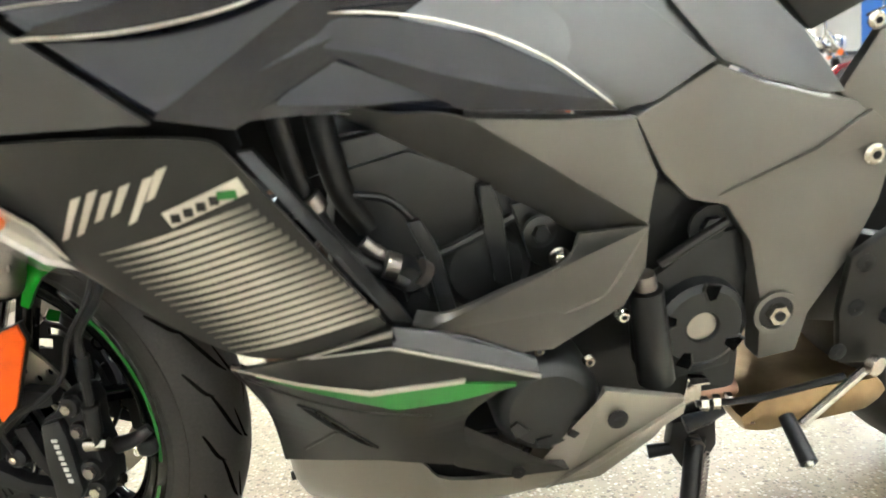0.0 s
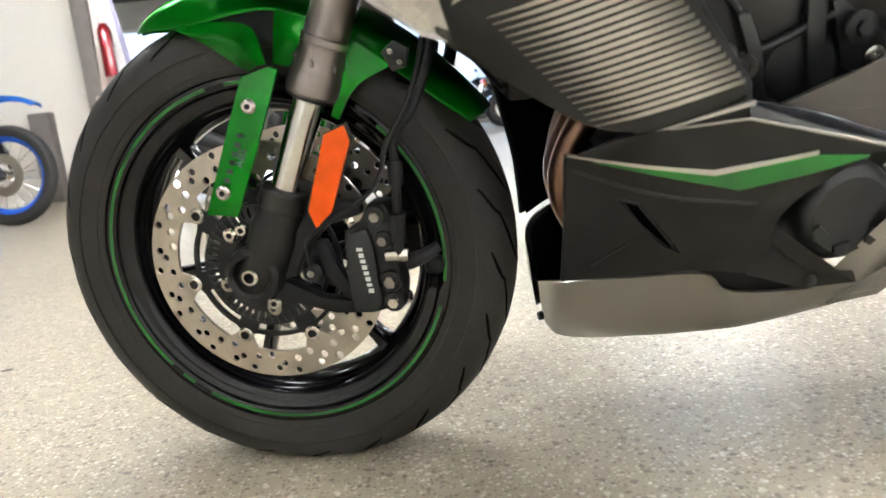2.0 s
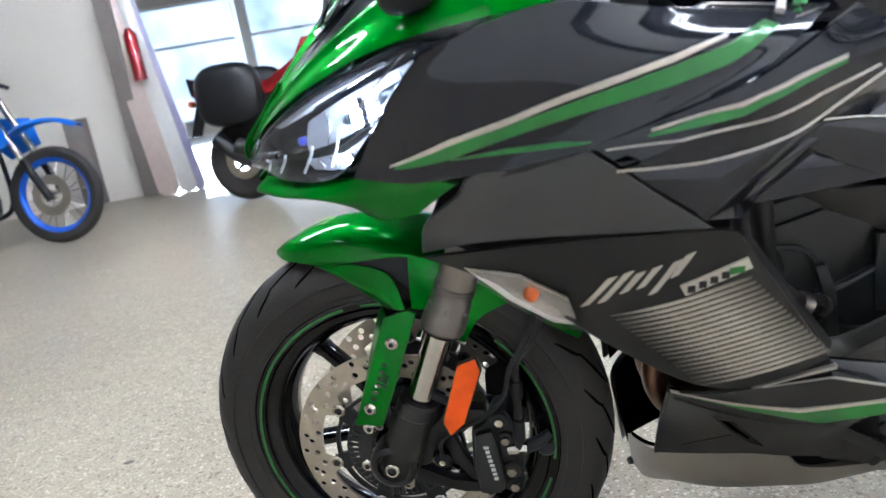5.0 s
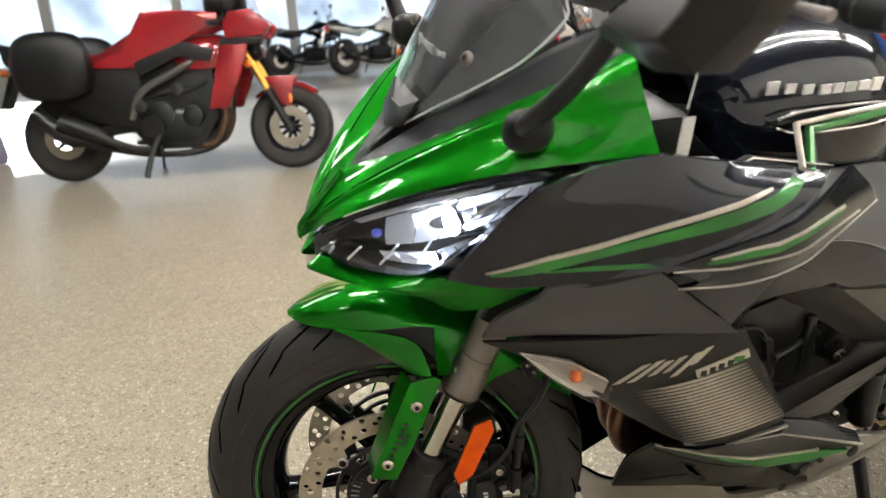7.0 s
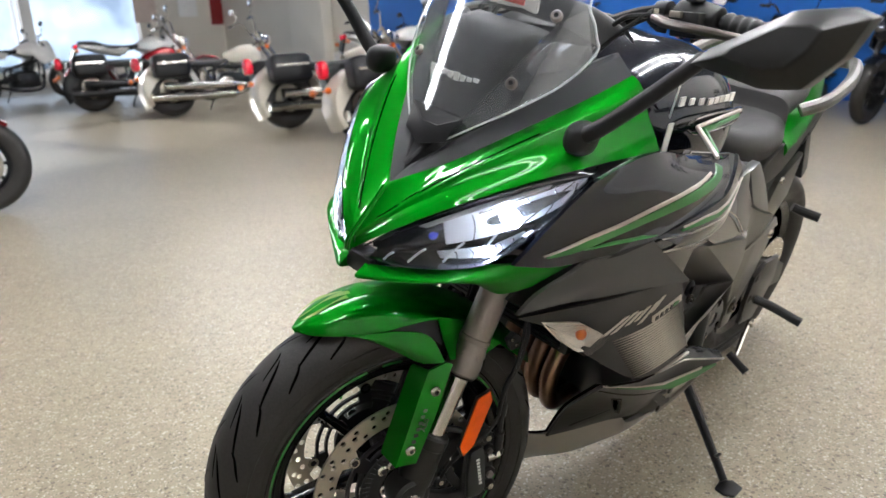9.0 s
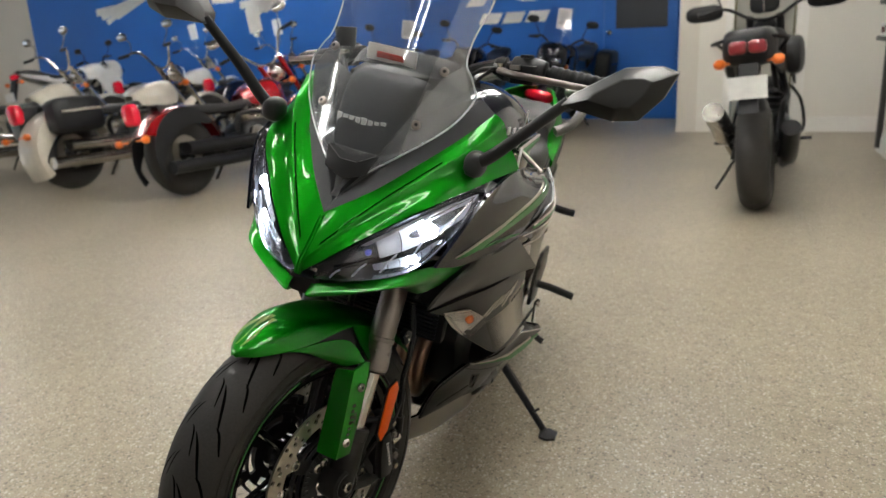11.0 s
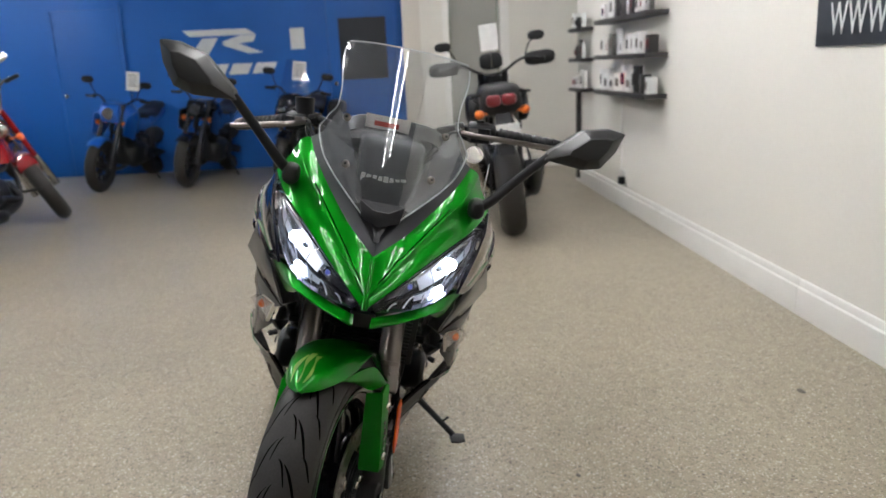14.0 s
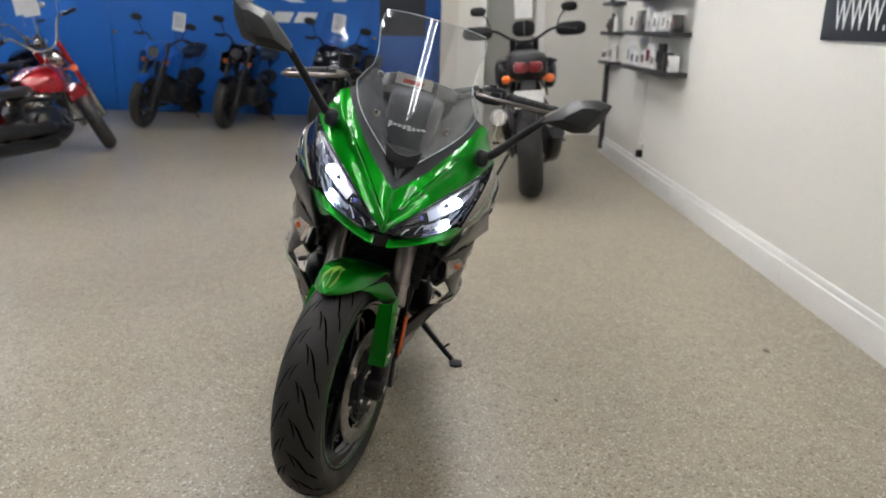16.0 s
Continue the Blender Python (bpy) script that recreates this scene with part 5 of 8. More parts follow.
pl("fairing_backing", [(0.13, 0.17, 0.76), (0.26, 0.24, 0.8), (0.4, 0.25, 0.78), (0.42, 0.24, 0.68), (0.36, 0.235, 0.6), (0.2, 0.19, 0.64), (0.1, 0.15, 0.69)], BLACK, "", 0.006, 0.0)
pl("fairing_scoop", [(0.14, 0.232, 0.79), (0.2, 0.262, 0.802), (0.255, 0.281, 0.812), (0.2, 0.264, 0.795), (0.15, 0.24, 0.782)], BLACK, "", 0.004, 0.0008)
# rear wing of the fairing with the second stripe
wing = Patch([[(0.262, 0.28, 0.815), (0.33, 0.297, 0.838), (0.405, 0.305, 0.862), (0.46, 0.29, 0.882), (0.52, 0.262, 0.90)],
              [(0.30, 0.296, 0.80), (0.36, 0.305, 0.815), (0.42, 0.308, 0.83), (0.48, 0.292, 0.85), (0.56, 0.262, 0.868)],
              [(0.28, 0.288, 0.79), (0.36, 0.302, 0.79), (0.44, 0.3, 0.80), (0.5, 0.285, 0.82), (0.58, 0.26, 0.845)]])
wings = patch_part("fairing_wing", wing, BLACKGLOSS, "gloss black fairing wing with a green stripe")
bands(wing, wings, "green_stripe", [(0.14, 0.13), (0.32, 0.16), (0.41, 0.26), (0.48, 0.24), (0.65, 0.33), (0.82, 0.44)], [(0.13, 0.15), (0.28, 0.29), (0.39, 0.36), (0.475, 0.34), (0.64, 0.39), (0.81, 0.48)], STRIPE, "green stripe")
bands(wing, wings, "silver_stripe", [(0.17, 0.06), (0.32, 0.12), (0.42, 0.19), (0.48, 0.19), (0.65, 0.26), (0.83, 0.39)], [(0.16, 0.09), (0.32, 0.15), (0.41, 0.24), (0.48, 0.23), (0.65, 0.31), (0.82, 0.43)], SILVERDEC, "silver stripe")
# silver band painted along the fold as its highlight
bands(wing, wings, "edge_highlight", [(0.0, 0.1), (0.17, 0.36), (0.35, 0.47), (0.48, 0.56), (0.68, 0.66), (0.9, 0.82)], [(0.0, 0.12), (0.17, 0.39), (0.35, 0.5), (0.48, 0.59), (0.68, 0.69), (0.9, 0.85)], SILVERDEC, "pale line in place of the highlight on a fold")
for sy, ow in zip((-1, 1), wings):
    bm = B()
    tube(bm, [wing.at(u, 1.0, 0.001, sy) for u in (0, 0.25, 0.5, 0.75, 1)], 0.0014, 6)
    part("wing_edge", bm, SILVERDEC, ow)
pl("fairing_infill", [(0.262, 0.262, 0.81), (0.40, 0.275, 0.80), (0.56, 0.245, 0.84), (0.60, 0.225, 0.79), (0.46, 0.235, 0.715), (0.42, 0.262, 0.70), (0.366, 0.292, 0.722)], BLACKGLOSS, "gloss black infill panel", 0.01)

# side indicator
ind_o = [(0.134, 0.199, 0.664), (0.19, 0.236, 0.662), (0.236, 0.254, 0.634), (0.254, 0.222, 0.575), (0.225, 0.222, 0.585), (0.18, 0.212, 0.618)]
for sy in (-1, 1):
    bm = B()
    prism(bm, [(x, y * sy, z) for x, y, z in ind_o], (0.0, 0.012 * sy, 0))
    indi = part("indicator", bm, LENS, bike, "clear indicator lens with an amber bulb", 0.003)
    indi.visible_shadow = False
    bm = B()
    prism(bm, [(x, (y - 0.002) * sy, z) for x, y, z in ind_o], (0.0, -0.006 * sy, 0))
    part("indicator_back", bm, INDBACK, indi, "bright indicator reflector")
    bm = B()
    blob(bm, (0.2, 0.232 * sy, 0.637), (0.009, 0.009, 0.010), None, 12, 8, 2)
    part("amber_bulb", bm, AMBER, indi, "amber bulb")

# lower side fairing with printed gill stripes and pale script mark
low = Patch([[(0.093, 0.178, 0.675), (0.2, 0.249, 0.706), (0.30, 0.273, 0.709), (0.395, 0.282, 0.70), (0.416, 0.282, 0.682)],
             [(0.17, 0.206, 0.64), (0.255, 0.243, 0.625), (0.345, 0.268, 0.607), (0.425, 0.279, 0.595), (0.472, 0.282, 0.594)],
             [(0.25, 0.214, 0.572), (0.315, 0.243, 0.527), (0.385, 0.262, 0.487), (0.455, 0.277, 0.484), (0.524, 0.284, 0.511)]])
lows = patch_part("lower_fairing", low, MATTE, "matte graphite lower side fairing with silver gill stripes")
TL, TR, BR, BL = (Vector(p) for p in ((0.283, 0.234, 0.600), (0.424, 0.2755, 0.642), (0.520, 0.283, 0.526), (0.382, 0.263, 0.490)))
for sy, ow in zip((-1, 1), lows):
    for k in range(19):
        t = k / 18
        p, q = TL.lerp(BL, t), TR.lerp(BR, t)
        bm = B()
        rows = [[], []]
        for i in range(9):
            c = p.lerp(q, i / 8)
            w = 0.0049 * (0.25 + 0.75 * min(1, i / 2.5)) * (0.8 + 0.2 * i / 8)
            for r, dz in ((0, 0.0), (1, -w)):
                rows[r].append((c.x, low.y_at(c.x, c.z + dz) + 0.0014, c.z + dz))
        Patch(rows).mesh(bm, sy, 8, 1, 0.004)
        part("gill_stripe", bm, GILL, ow)
    # flowing mark as a row of slanted pale brush strokes
    for k in range(6):
        x, h = 0.266 + 0.0165 * k, (0.046, 0.046, 0.03, 0.03, 0.044, 0.03)[k]
        z = 0.636 + 0.006 * k - (0.008 if k == 4 else 0)
        bm = B()
        quad = [(x - 0.3 * h, z - h / 2), (x - 0.3 * h + 0.0082, z - h / 2 + 0.004), (x + 0.3 * h + 0.0065, z + h / 2), (x + 0.3 * h - 0.003, z + h / 2 - 0.003)]
        prism(bm, [(a, (low.y_at(a, c) + 0.0016) * sy, c) for a, c in quad], (0, -0.005 * sy, 0))
        part("brush_stroke", bm, SILVERDEC, ow, "pale slanted brush stroke")
    bm = B()
    quad = [(0.350, 0.640), (0.356, 0.626), (0.424, 0.652), (0.418, 0.666)]
    prism(bm, [(a, (low.y_at(a, c) + 0.003) * sy, c) for a, c in quad], (0, -0.008 * sy, 0))
    bad = part("badge", bm, SILVERDEC, ow, "small silver badge", 0.0006)
    for k in range(5):
        x, z = 0.361 + 0.0115 * k, 0.6352 + 0.0043 * k
        bm = B()
        box(bm, (x, (low.y_at(x, z) + 0.0033) * sy, z), (0.008 if k < 4 else 0.016, 0.0016, 0.0075))
        part("badge_bar", bm, MATTE if k < 4 else STRIPE, bad)

# blade and belly
blade = Patch([[(0.40, 0.267, 0.474), (0.44, 0.2765, 0.481), (0.525, 0.288, 0.4865), (0.59, 0.302, 0.4695), (0.66, 0.317, 0.4505)],
               [(0.372, 0.222, 0.446), (0.44, 0.252, 0.434), (0.503, 0.271, 0.421), (0.58, 0.299, 0.441), (0.658, 0.316, 0.447)]])
patch_part("belly_blade", blade, MATTE, "matte graphite blade along the lower fairing")
pl("blade_wedge", [(0.436, 0.272, 0.4805), (0.529, 0.284, 0.503), (0.527, 0.284, 0.484)], MATTE, "", 0.01, 0.0)
# pale fin and thin pale tube draw the highlights of the blade's folds
pl("blade_fin", [(0.4375, 0.277, 0.4815), (0.529, 0.2925, 0.5055), (0.5285, 0.2925, 0.5005), (0.45, 0.28, 0.483)], TITAN, "pale fin edge standing in for its highlight", 0.006, 0.001)
for sy in (-1, 1):
    bm = B()
    tube(bm, [(0.45, 0.2795 * sy, 0.4825), (0.525, 0.2895 * sy, 0.4872), (0.59, 0.3035 * sy, 0.4702), (0.66, 0.3185 * sy, 0.4515)], lambda f: 0.001 + 0.0012 * f, 6, False)
    part("blade_highlight", bm, TITAN, bike, "pale line in place of the highlight on a fold")
pl("blade_top", [(0.527, 0.288, 0.4865), (0.59, 0.302, 0.470), (0.66, 0.317, 0.451), (0.66, 0.305, 0.462), (0.60, 0.283, 0.484), (0.53, 0.275, 0.502)], RIM, "", 0.006, 0.001)


def ribbon(name, top, bottom, material, label):
    """A printed strip with straight runs and a sharp bend, on both sides."""
    for sy in (-1, 1):
        bm = B()
        a, b = [[bm.verts.new((x, y * sy, z)) for x, y, z in row] for row in (top, bottom)]
        for k in range(len(a) - 1):
            bm.faces.new((a[k], a[k + 1], b[k + 1], b[k]))
        ext = bmesh.ops.extrude_face_region(bm, geom=bm.faces[:])
        bmesh.ops.translate(bm, vec=(0, -0.005 * sy, 0), verts=[v for v in ext["geom"] if isinstance(v, bmesh.types.BMVert)])
        part(name, bm, material, bike, label, 0, 20)


ribbon("silver_stripe", [(0.365, 0.2215, 0.4495), (0.43, 0.2525, 0.441), (0.501, 0.2755, 0.4325), (0.5915, 0.3055, 0.4515)], [(0.365, 0.2215, 0.4475), (0.43, 0.2525, 0.4375), (0.501, 0.2755, 0.4275), (0.59, 0.3055, 0.4475)], SILVERDEC, "thin silver stripe with a bend")
ribbon("green_stripe", [(0.39, 0.2345, 0.4428), (0.43, 0.2525, 0.4373), (0.501, 0.2755, 0.4273), (0.59, 0.3055, 0.4473), (0.637, 0.3155, 0.4455)], [(0.39, 0.2345, 0.4415), (0.45, 0.2575, 0.4275), (0.525, 0.2815, 0.4105), (0.585, 0.303, 0.4275), (0.637, 0.3155, 0.4425)], STRIPE, "green stripe with a bend")
belly = Patch([[(0.366, 0.217, 0.446), (0.43, 0.248, 0.435), (0.503, 0.271, 0.421), (0.575, 0.296, 0.439), (0.64, 0.309, 0.444)],
               [(0.383, 0.15, 0.34), (0.44, 0.198, 0.345), (0.50, 0.228, 0.35), (0.55, 0.24, 0.35), (0.596, 0.246, 0.36)],
               [(0.386, 0.122, 0.248), (0.44, 0.152, 0.26), (0.50, 0.182, 0.273), (0.54, 0.205, 0.28), (0.608, 0.212, 0.268)]])
SLOT = ((0.2, 0.25), (0.275, 0.27), (0.315, 0.36), (0.38, 0.5), (0.5, 0.76), (0.42, 0.68), (0.3, 0.47))
bellies = patch_part("belly_panel", belly, MATTE, "matte graphite belly panel with an open slot", nu=72, nv=48, hole=SLOT)
for sy, ow in zip((-1, 1), bellies):
    bm = B()
    ring = [belly.at(u, v, 0.0003, sy) for u, v in SLOT]
    tube(bm, ring + ring[:1], 0.0022, 6, False)
    part("belly_slot", bm, BLACK, ow, "black edge of the slot")
    bm = B()
    tube(bm, [belly.at(u, v, 0.0015, sy) for u, v in ((0.275, 0.27), (0.315, 0.36), (0.38, 0.5), (0.5, 0.76))], 0.0016, 6)
    part("slot_lip", bm, BLACKGLOSS, ow, "glossy turned lip")
    # soft fold under the stripes and the raised edge below the slot
    for way in (((0.02, 0.08), (0.15, 0.125), (0.3, 0.165), (0.45, 0.19), (0.58, 0.225), (0.75, 0.3)), ((0.13, 0.85), (0.2, 0.75), (0.26, 0.65), (0.32, 0.54))):
        bm = B()
        tube(bm, [belly.at(u, v, -0.0014, sy) for u, v in way], 0.0028, 10)
        part("panel_fold", bm, MATTE, ow, "soft folded edge")
    bm = B()
    tube(bm, [belly.at(0, v, -0.003, sy) for v in (0, 0.25, 0.5, 0.75, 1.0)], 0.0035, 8)
    part("belly_lip", bm, BLACK, ow, "rolled front edge of the panel")
pl("belly_arm", [(0.579, 0.236, 0.358), (0.6, 0.228, 0.316), (0.645, 0.224, 0.278), (0.675, 0.222, 0.265), (0.711, 0.222, 0.264), (0.718, 0.222, 0.247), (0.651, 0.216, 0.245), (0.618, 0.214, 0.262), (0.585, 0.212, 0.27), (0.57, 0.226, 0.34)], MATTE, "matte graphite arm round the engine cover", 0.008, 0.002)
for sy in (-1, 1):
    bolt(bike, (0.6555, 0.2235 * sy, 0.258), (0, sy, 0), 0.0085, 0.002, "bolt", BLACK)
# black plate set in the gap, in place of its shade
pl("belly_gap", [(0.53, 0.17, 0.29), (0.64, 0.19, 0.29), (0.66, 0.195, 0.235), (0.56, 0.18, 0.225)], BLACK, "", 0.004, 0.0)
base = Patch([[(0.376, 0.03, 0.20), (0.391, 0.104, 0.236), (0.47, 0.156, 0.257), (0.544, 0.19, 0.267), (0.58, 0.202, 0.243), (0.73, 0.219, 0.241)],
              [(0.379, 0.03, 0.165), (0.392, 0.085, 0.175), (0.47, 0.135, 0.17), (0.565, 0.168, 0.178), (0.62, 0.188, 0.192), (0.75, 0.21, 0.226)],
              [(0.384, 0.03, 0.132), (0.40, 0.055, 0.124), (0.47, 0.08, 0.125), (0.57, 0.10, 0.135), (0.65, 0.14, 0.155), (0.77, 0.19, 0.208)]])
patch_part("belly_base", base, TITAN, "titanium grey belly spoiler")
# near-black sheets added inside the belly to stand in for its shade
for rows in ([[(0.37, 0.2, 0.44), (0.44, 0.238, 0.425), (0.52, 0.262, 0.415)], [(0.388, 0.138, 0.34), (0.44, 0.184, 0.345), (0.52, 0.222, 0.35)], [(0.392, 0.11, 0.25), (0.44, 0.138, 0.262), (0.52, 0.178, 0.275)]],
             [[(0.384, 0.02, 0.197), (0.397, 0.092, 0.234), (0.47, 0.144, 0.255), (0.54, 0.176, 0.264)], [(0.386, 0.02, 0.165), (0.398, 0.074, 0.175), (0.47, 0.122, 0.172), (0.56, 0.154, 0.18)], [(0.39, 0.02, 0.137), (0.405, 0.046, 0.13), (0.47, 0.07, 0.131), (0.56, 0.09, 0.14)]]):
    patch_part("belly_shade", Patch(rows), SHADEBLACK, "added dark sheet in place of shade inside the belly", th=0.002, nu=16, nv=8)
bm = B()
for sy in (-1, 1):
    Patch([[(0.6, 0.115, 0.143), (0.65, 0.14, 0.155), (0.77, 0.19, 0.208)], [(0.6, 0.0, 0.135), (0.65, 0.0, 0.145), (0.77, 0.0, 0.2)]]).mesh(bm, sy, 12, 3, 0.003)
part("belly_floor", bm, TITAN, bike)
bm = B()
rod(bm, (0.378, -0.035, 0.15), (0.372, -0.036, 0.15), 0.007, 0.006, 14)
part("bolt", bm, BLACK, bike)
for ow in pl("belly_horn", [(0.66, 0.21, 0.232), (0.722, 0.22, 0.243), (0.738, 0.23, 0.3), (0.752, 0.242, 0.366), (0.847, 0.24, 0.337), (0.818, 0.228, 0.28), (0.76, 0.208, 0.216), (0.69, 0.2, 0.205)], TITAN, "titanium grey spoiler end", 0.012, 0.003):
    sy = 1 if ow.name.endswith("001") else -1
    bolt(ow, (0.766, 0.243 * sy, 0.327), (0, sy, 0), 0.012, 0.003, "bolt", BLACK)
pl("horn_ridge", [(0.69, 0.213, 0.215), (0.745, 0.232, 0.262), (0.842, 0.25, 0.338), (0.84, 0.25, 0.325), (0.75, 0.226, 0.248)], TITAN, "", 0.006, 0.002)

# ---- frame, engine and the rest of the machine ----
# perimeter frame: faceted spars round the engine window
pl("frame_spar", [(0.62, 0.226, 0.679), (0.70, 0.236, 0.671), (0.776, 0.245, 0.666), (0.80, 0.243, 0.61), (0.793, 0.243, 0.556)], FRAME, "grey cast frame spar", 0.02, 0.003)
patch_part("frame_spar", Patch([[(0.43, 0.226, 0.70), (0.485, 0.215, 0.704), (0.55, 0.22, 0.69), (0.62, 0.226, 0.679), (0.707, 0.235, 0.618), (0.794, 0.243, 0.556)],
    [(0.442, 0.18, 0.688), (0.495, 0.172, 0.685), (0.554, 0.172, 0.652), (0.606, 0.172, 0.618), (0.66, 0.174, 0.583), (0.741, 0.178, 0.527)]]), FRAME, "grey cast frame spar")
patch_part("frame_spar", Patch([[(0.548, 0.245, 0.472), (0.615, 0.224, 0.441), (0.688, 0.224, 0.455), (0.756, 0.226, 0.475), (0.794, 0.243, 0.556)],
    [(0.56, 0.204, 0.474), (0.592, 0.206, 0.4685), (0.651, 0.207, 0.4875), (0.717, 0.208, 0.5095), (0.733, 0.21, 0.541)]]), FRAME, "grey cast frame spar")
pl("frame_spar", [(0.794, 0.243, 0.556), (0.80, 0.225, 0.50), (0.784, 0.208, 0.448), (0.70, 0.222, 0.415), (0.595, 0.23, 0.425), (0.545, 0.25, 0.472), (0.615, 0.224, 0.44), (0.688, 0.224, 0.454), (0.756, 0.226, 0.474)], FRAME, "grey cast frame spar", 0.015, 0.003)
pl("frame_strut", [(0.418, 0.27, 0.683), (0.43, 0.255, 0.68), (0.54, 0.262, 0.515), (0.552, 0.245, 0.484), (0.53, 0.27, 0.505)], BLACK, "", 0.01, 0.002)
for ow in pl("pivot_plate", [(0.776, 0.243, 0.666), (0.832, 0.215, 0.682), (0.878, 0.196, 0.697), (0.93, 0.197, 0.673), (0.995, 0.2, 0.652), (1.03, 0.2, 0.645), (1.085, 0.2, 0.60), (1.075, 0.2, 0.53), (1.05, 0.2, 0.465), (1.01, 0.2, 0.40), (1.0, 0.2, 0.35), (0.953, 0.2, 0.345), (0.95, 0.198, 0.42), (0.93, 0.197, 0.50), (0.90, 0.197, 0.545), (0.855, 0.205, 0.56), (0.815, 0.222, 0.60)], FRAME, "grey cast pivot plate", 0.03, 0.004):
    sy = 1 if ow.name.endswith("001") else -1
    bm = B()
    lathe(bm, [(0.021, 0.0), (0.027, 0.0), (0.027, 0.004 * sy), (0.021, 0.004 * sy)], 32, (0.967, 0.2 * sy, 0.408))
    part("pivot_ring", bm, FRAME, ow)
    bm = B()
    lathe(bm, [(0.0, -0.002 * sy), (0.0215, -0.002 * sy), (0.0215, 0.001 * sy), (0.0, 0.001 * sy)], 32, (0.967, 0.2 * sy, 0.408))
    part("pivot_well", bm, BLACK, ow)
    bm = B()
    rod(bm, (0.967, 0.2 * sy, 0.408), (0.967, 0.212 * sy, 0.408), 0.0125, 0.0125, 6)
    part("pivot_nut", bm, BOLT, ow, "bare steel pivot nut")
    bm = B()
    rod(bm, (0.967, 0.211 * sy, 0.408), (0.967, 0.2135 * sy, 0.408), 0.006, 0.006, 16)
    part("pivot_bore", bm, BLACK, ow)
    bolt(ow, (1.057, 0.202 * sy, 0.586), (0, sy, 0), 0.012, 0.006)
pl("pivot_facet", [(0.878, 0.2, 0.556), (1.083, 0.205, 0.605), (1.045, 0.207, 0.636), (0.99, 0.206, 0.60)], FRAME, "", 0.006, 0.002)

# tank, knee panels, seat
bm = B()
rows = []
for x, w, z0, z1 in ((0.40, 0.10, 0.90, 0.965), (0.44, 0.15, 0.86, 1.0), (0.52, 0.178, 0.83, 1.03), (0.62, 0.182, 0.81, 1.035), (0.70, 0.16, 0.80, 1.005), (0.77, 0.12, 0.79, 0.93), (0.81, 0.09, 0.78, 0.86)):
    rows.append([(x, w, z0), (x, w * 1.04, z0 * 0.55 + z1 * 0.45), (x, w * 0.86, z0 * 0.2 + z1 * 0.8), (x, w * 0.45, z1 * 0.99 + z0 * 0.01), (x, 0, z1)])
for sy in (-1, 1):
    Patch(rows).mesh(bm, sy, 20, 30, 0.005)
tank = part("fuel_tank", bm, BLACKGLOSS, bike, "gloss black fuel tank", 0, 40)
for sy in (-1, 1):
    for k in range(8):
        bm = B()
        xm = 0.462 + 0.0205 * k
        box(bm, (xm, (0.1865 - max(0, 0.52 - xm) * 0.36) * sy, 0.968), (0.015 if k % 3 else 0.017, 0.003, 0.0115 if k not in (0, 7) else 0.016), None)
        part("name_mark", bm, WHITEPL, tank, "short pale bar")
    bm = B()
    tube(bm, [(0.46, 0.188 * sy, 0.935), (0.5, 0.192 * sy, 0.946), (0.62, 0.194 * sy, 0.946), (0.70, 0.176 * sy, 0.932), (0.62, 0.194 * sy, 0.918), (0.5, 0.192 * sy, 0.916), (0.46, 0.188 * sy, 0.925)], 0.0022, 6)
    part("bright_line", bm, CHROME, tank, "bright outline")
    bm = B()
    tube(bm, [(0.63, 0.2 * sy, 0.944), (0.55, 0.198 * sy, 0.938), (0.485, 0.194 * sy, 0.93)], 0.0035, 8)
    tube(bm, [(0.485, 0.194 * sy, 0.93), (0.465, 0.226 * sy, 0.918), (0.445, 0.259 * sy, 0.904)], 0.0042, 8)
    part("silver_flash", bm, SILVERDEC, tank, "silver angled flash")
    bm = B()
    tube(bm, [(0.62, 0.2 * sy, 0.937), (0.56, 0.199 * sy, 0.929), (0.505, 0.197 * sy, 0.922), (0.485, 0.226 * sy, 0.909), (0.462, 0.257 * sy, 0.896)], 0.0065, 8, False)
    part("green_flash", bm, STRIPE, tank, "green angled flash")
tri_l = [(0.30, 0.262, 0.905), (0.388, 0.236, 0.916), (0.49, 0.258, 0.902), (0.40, 0.27, 0.888)]
pl("cowl_window", tri_l, BLACK, "", 0.01, 0.001)
# chrome tube in place of the white highlights round the window
for sy in (-1, 1):
    bm = B()
    tube(bm, [(x, (y + 0.001) * sy, z) for x, y, z in tri_l + tri_l[:1]], 0.0022, 6, False)
    part("bright_line", bm, CHROME, bike, "bright outline")
knee = Patch([[(0.42, 0.205, 0.86), (0.55, 0.2, 0.86), (0.68, 0.19, 0.85), (0.80, 0.185, 0.80)], [(0.46, 0.235, 0.80), (0.57, 0.225, 0.775), (0.70, 0.22, 0.755), (0.82, 0.2, 0.745)], [(0.44, 0.236, 0.785), (0.56, 0.232, 0.745), (0.68, 0.232, 0.71), (0.79, 0.228, 0.672)]])
patch_part("knee_panel", knee, GREYMET, "graphite panel below the tank")
pl("knee_panel_rear", [(0.79, 0.2, 0.80), (0.785, 0.208, 0.77), (0.877, 0.197, 0.702), (0.80, 0.23, 0.675), (0.768, 0.23, 0.672), (0.70, 0.225, 0.73), (0.70, 0.21, 0.79)], GREYMET, "graphite panel below the tank", 0.008, 0.002)
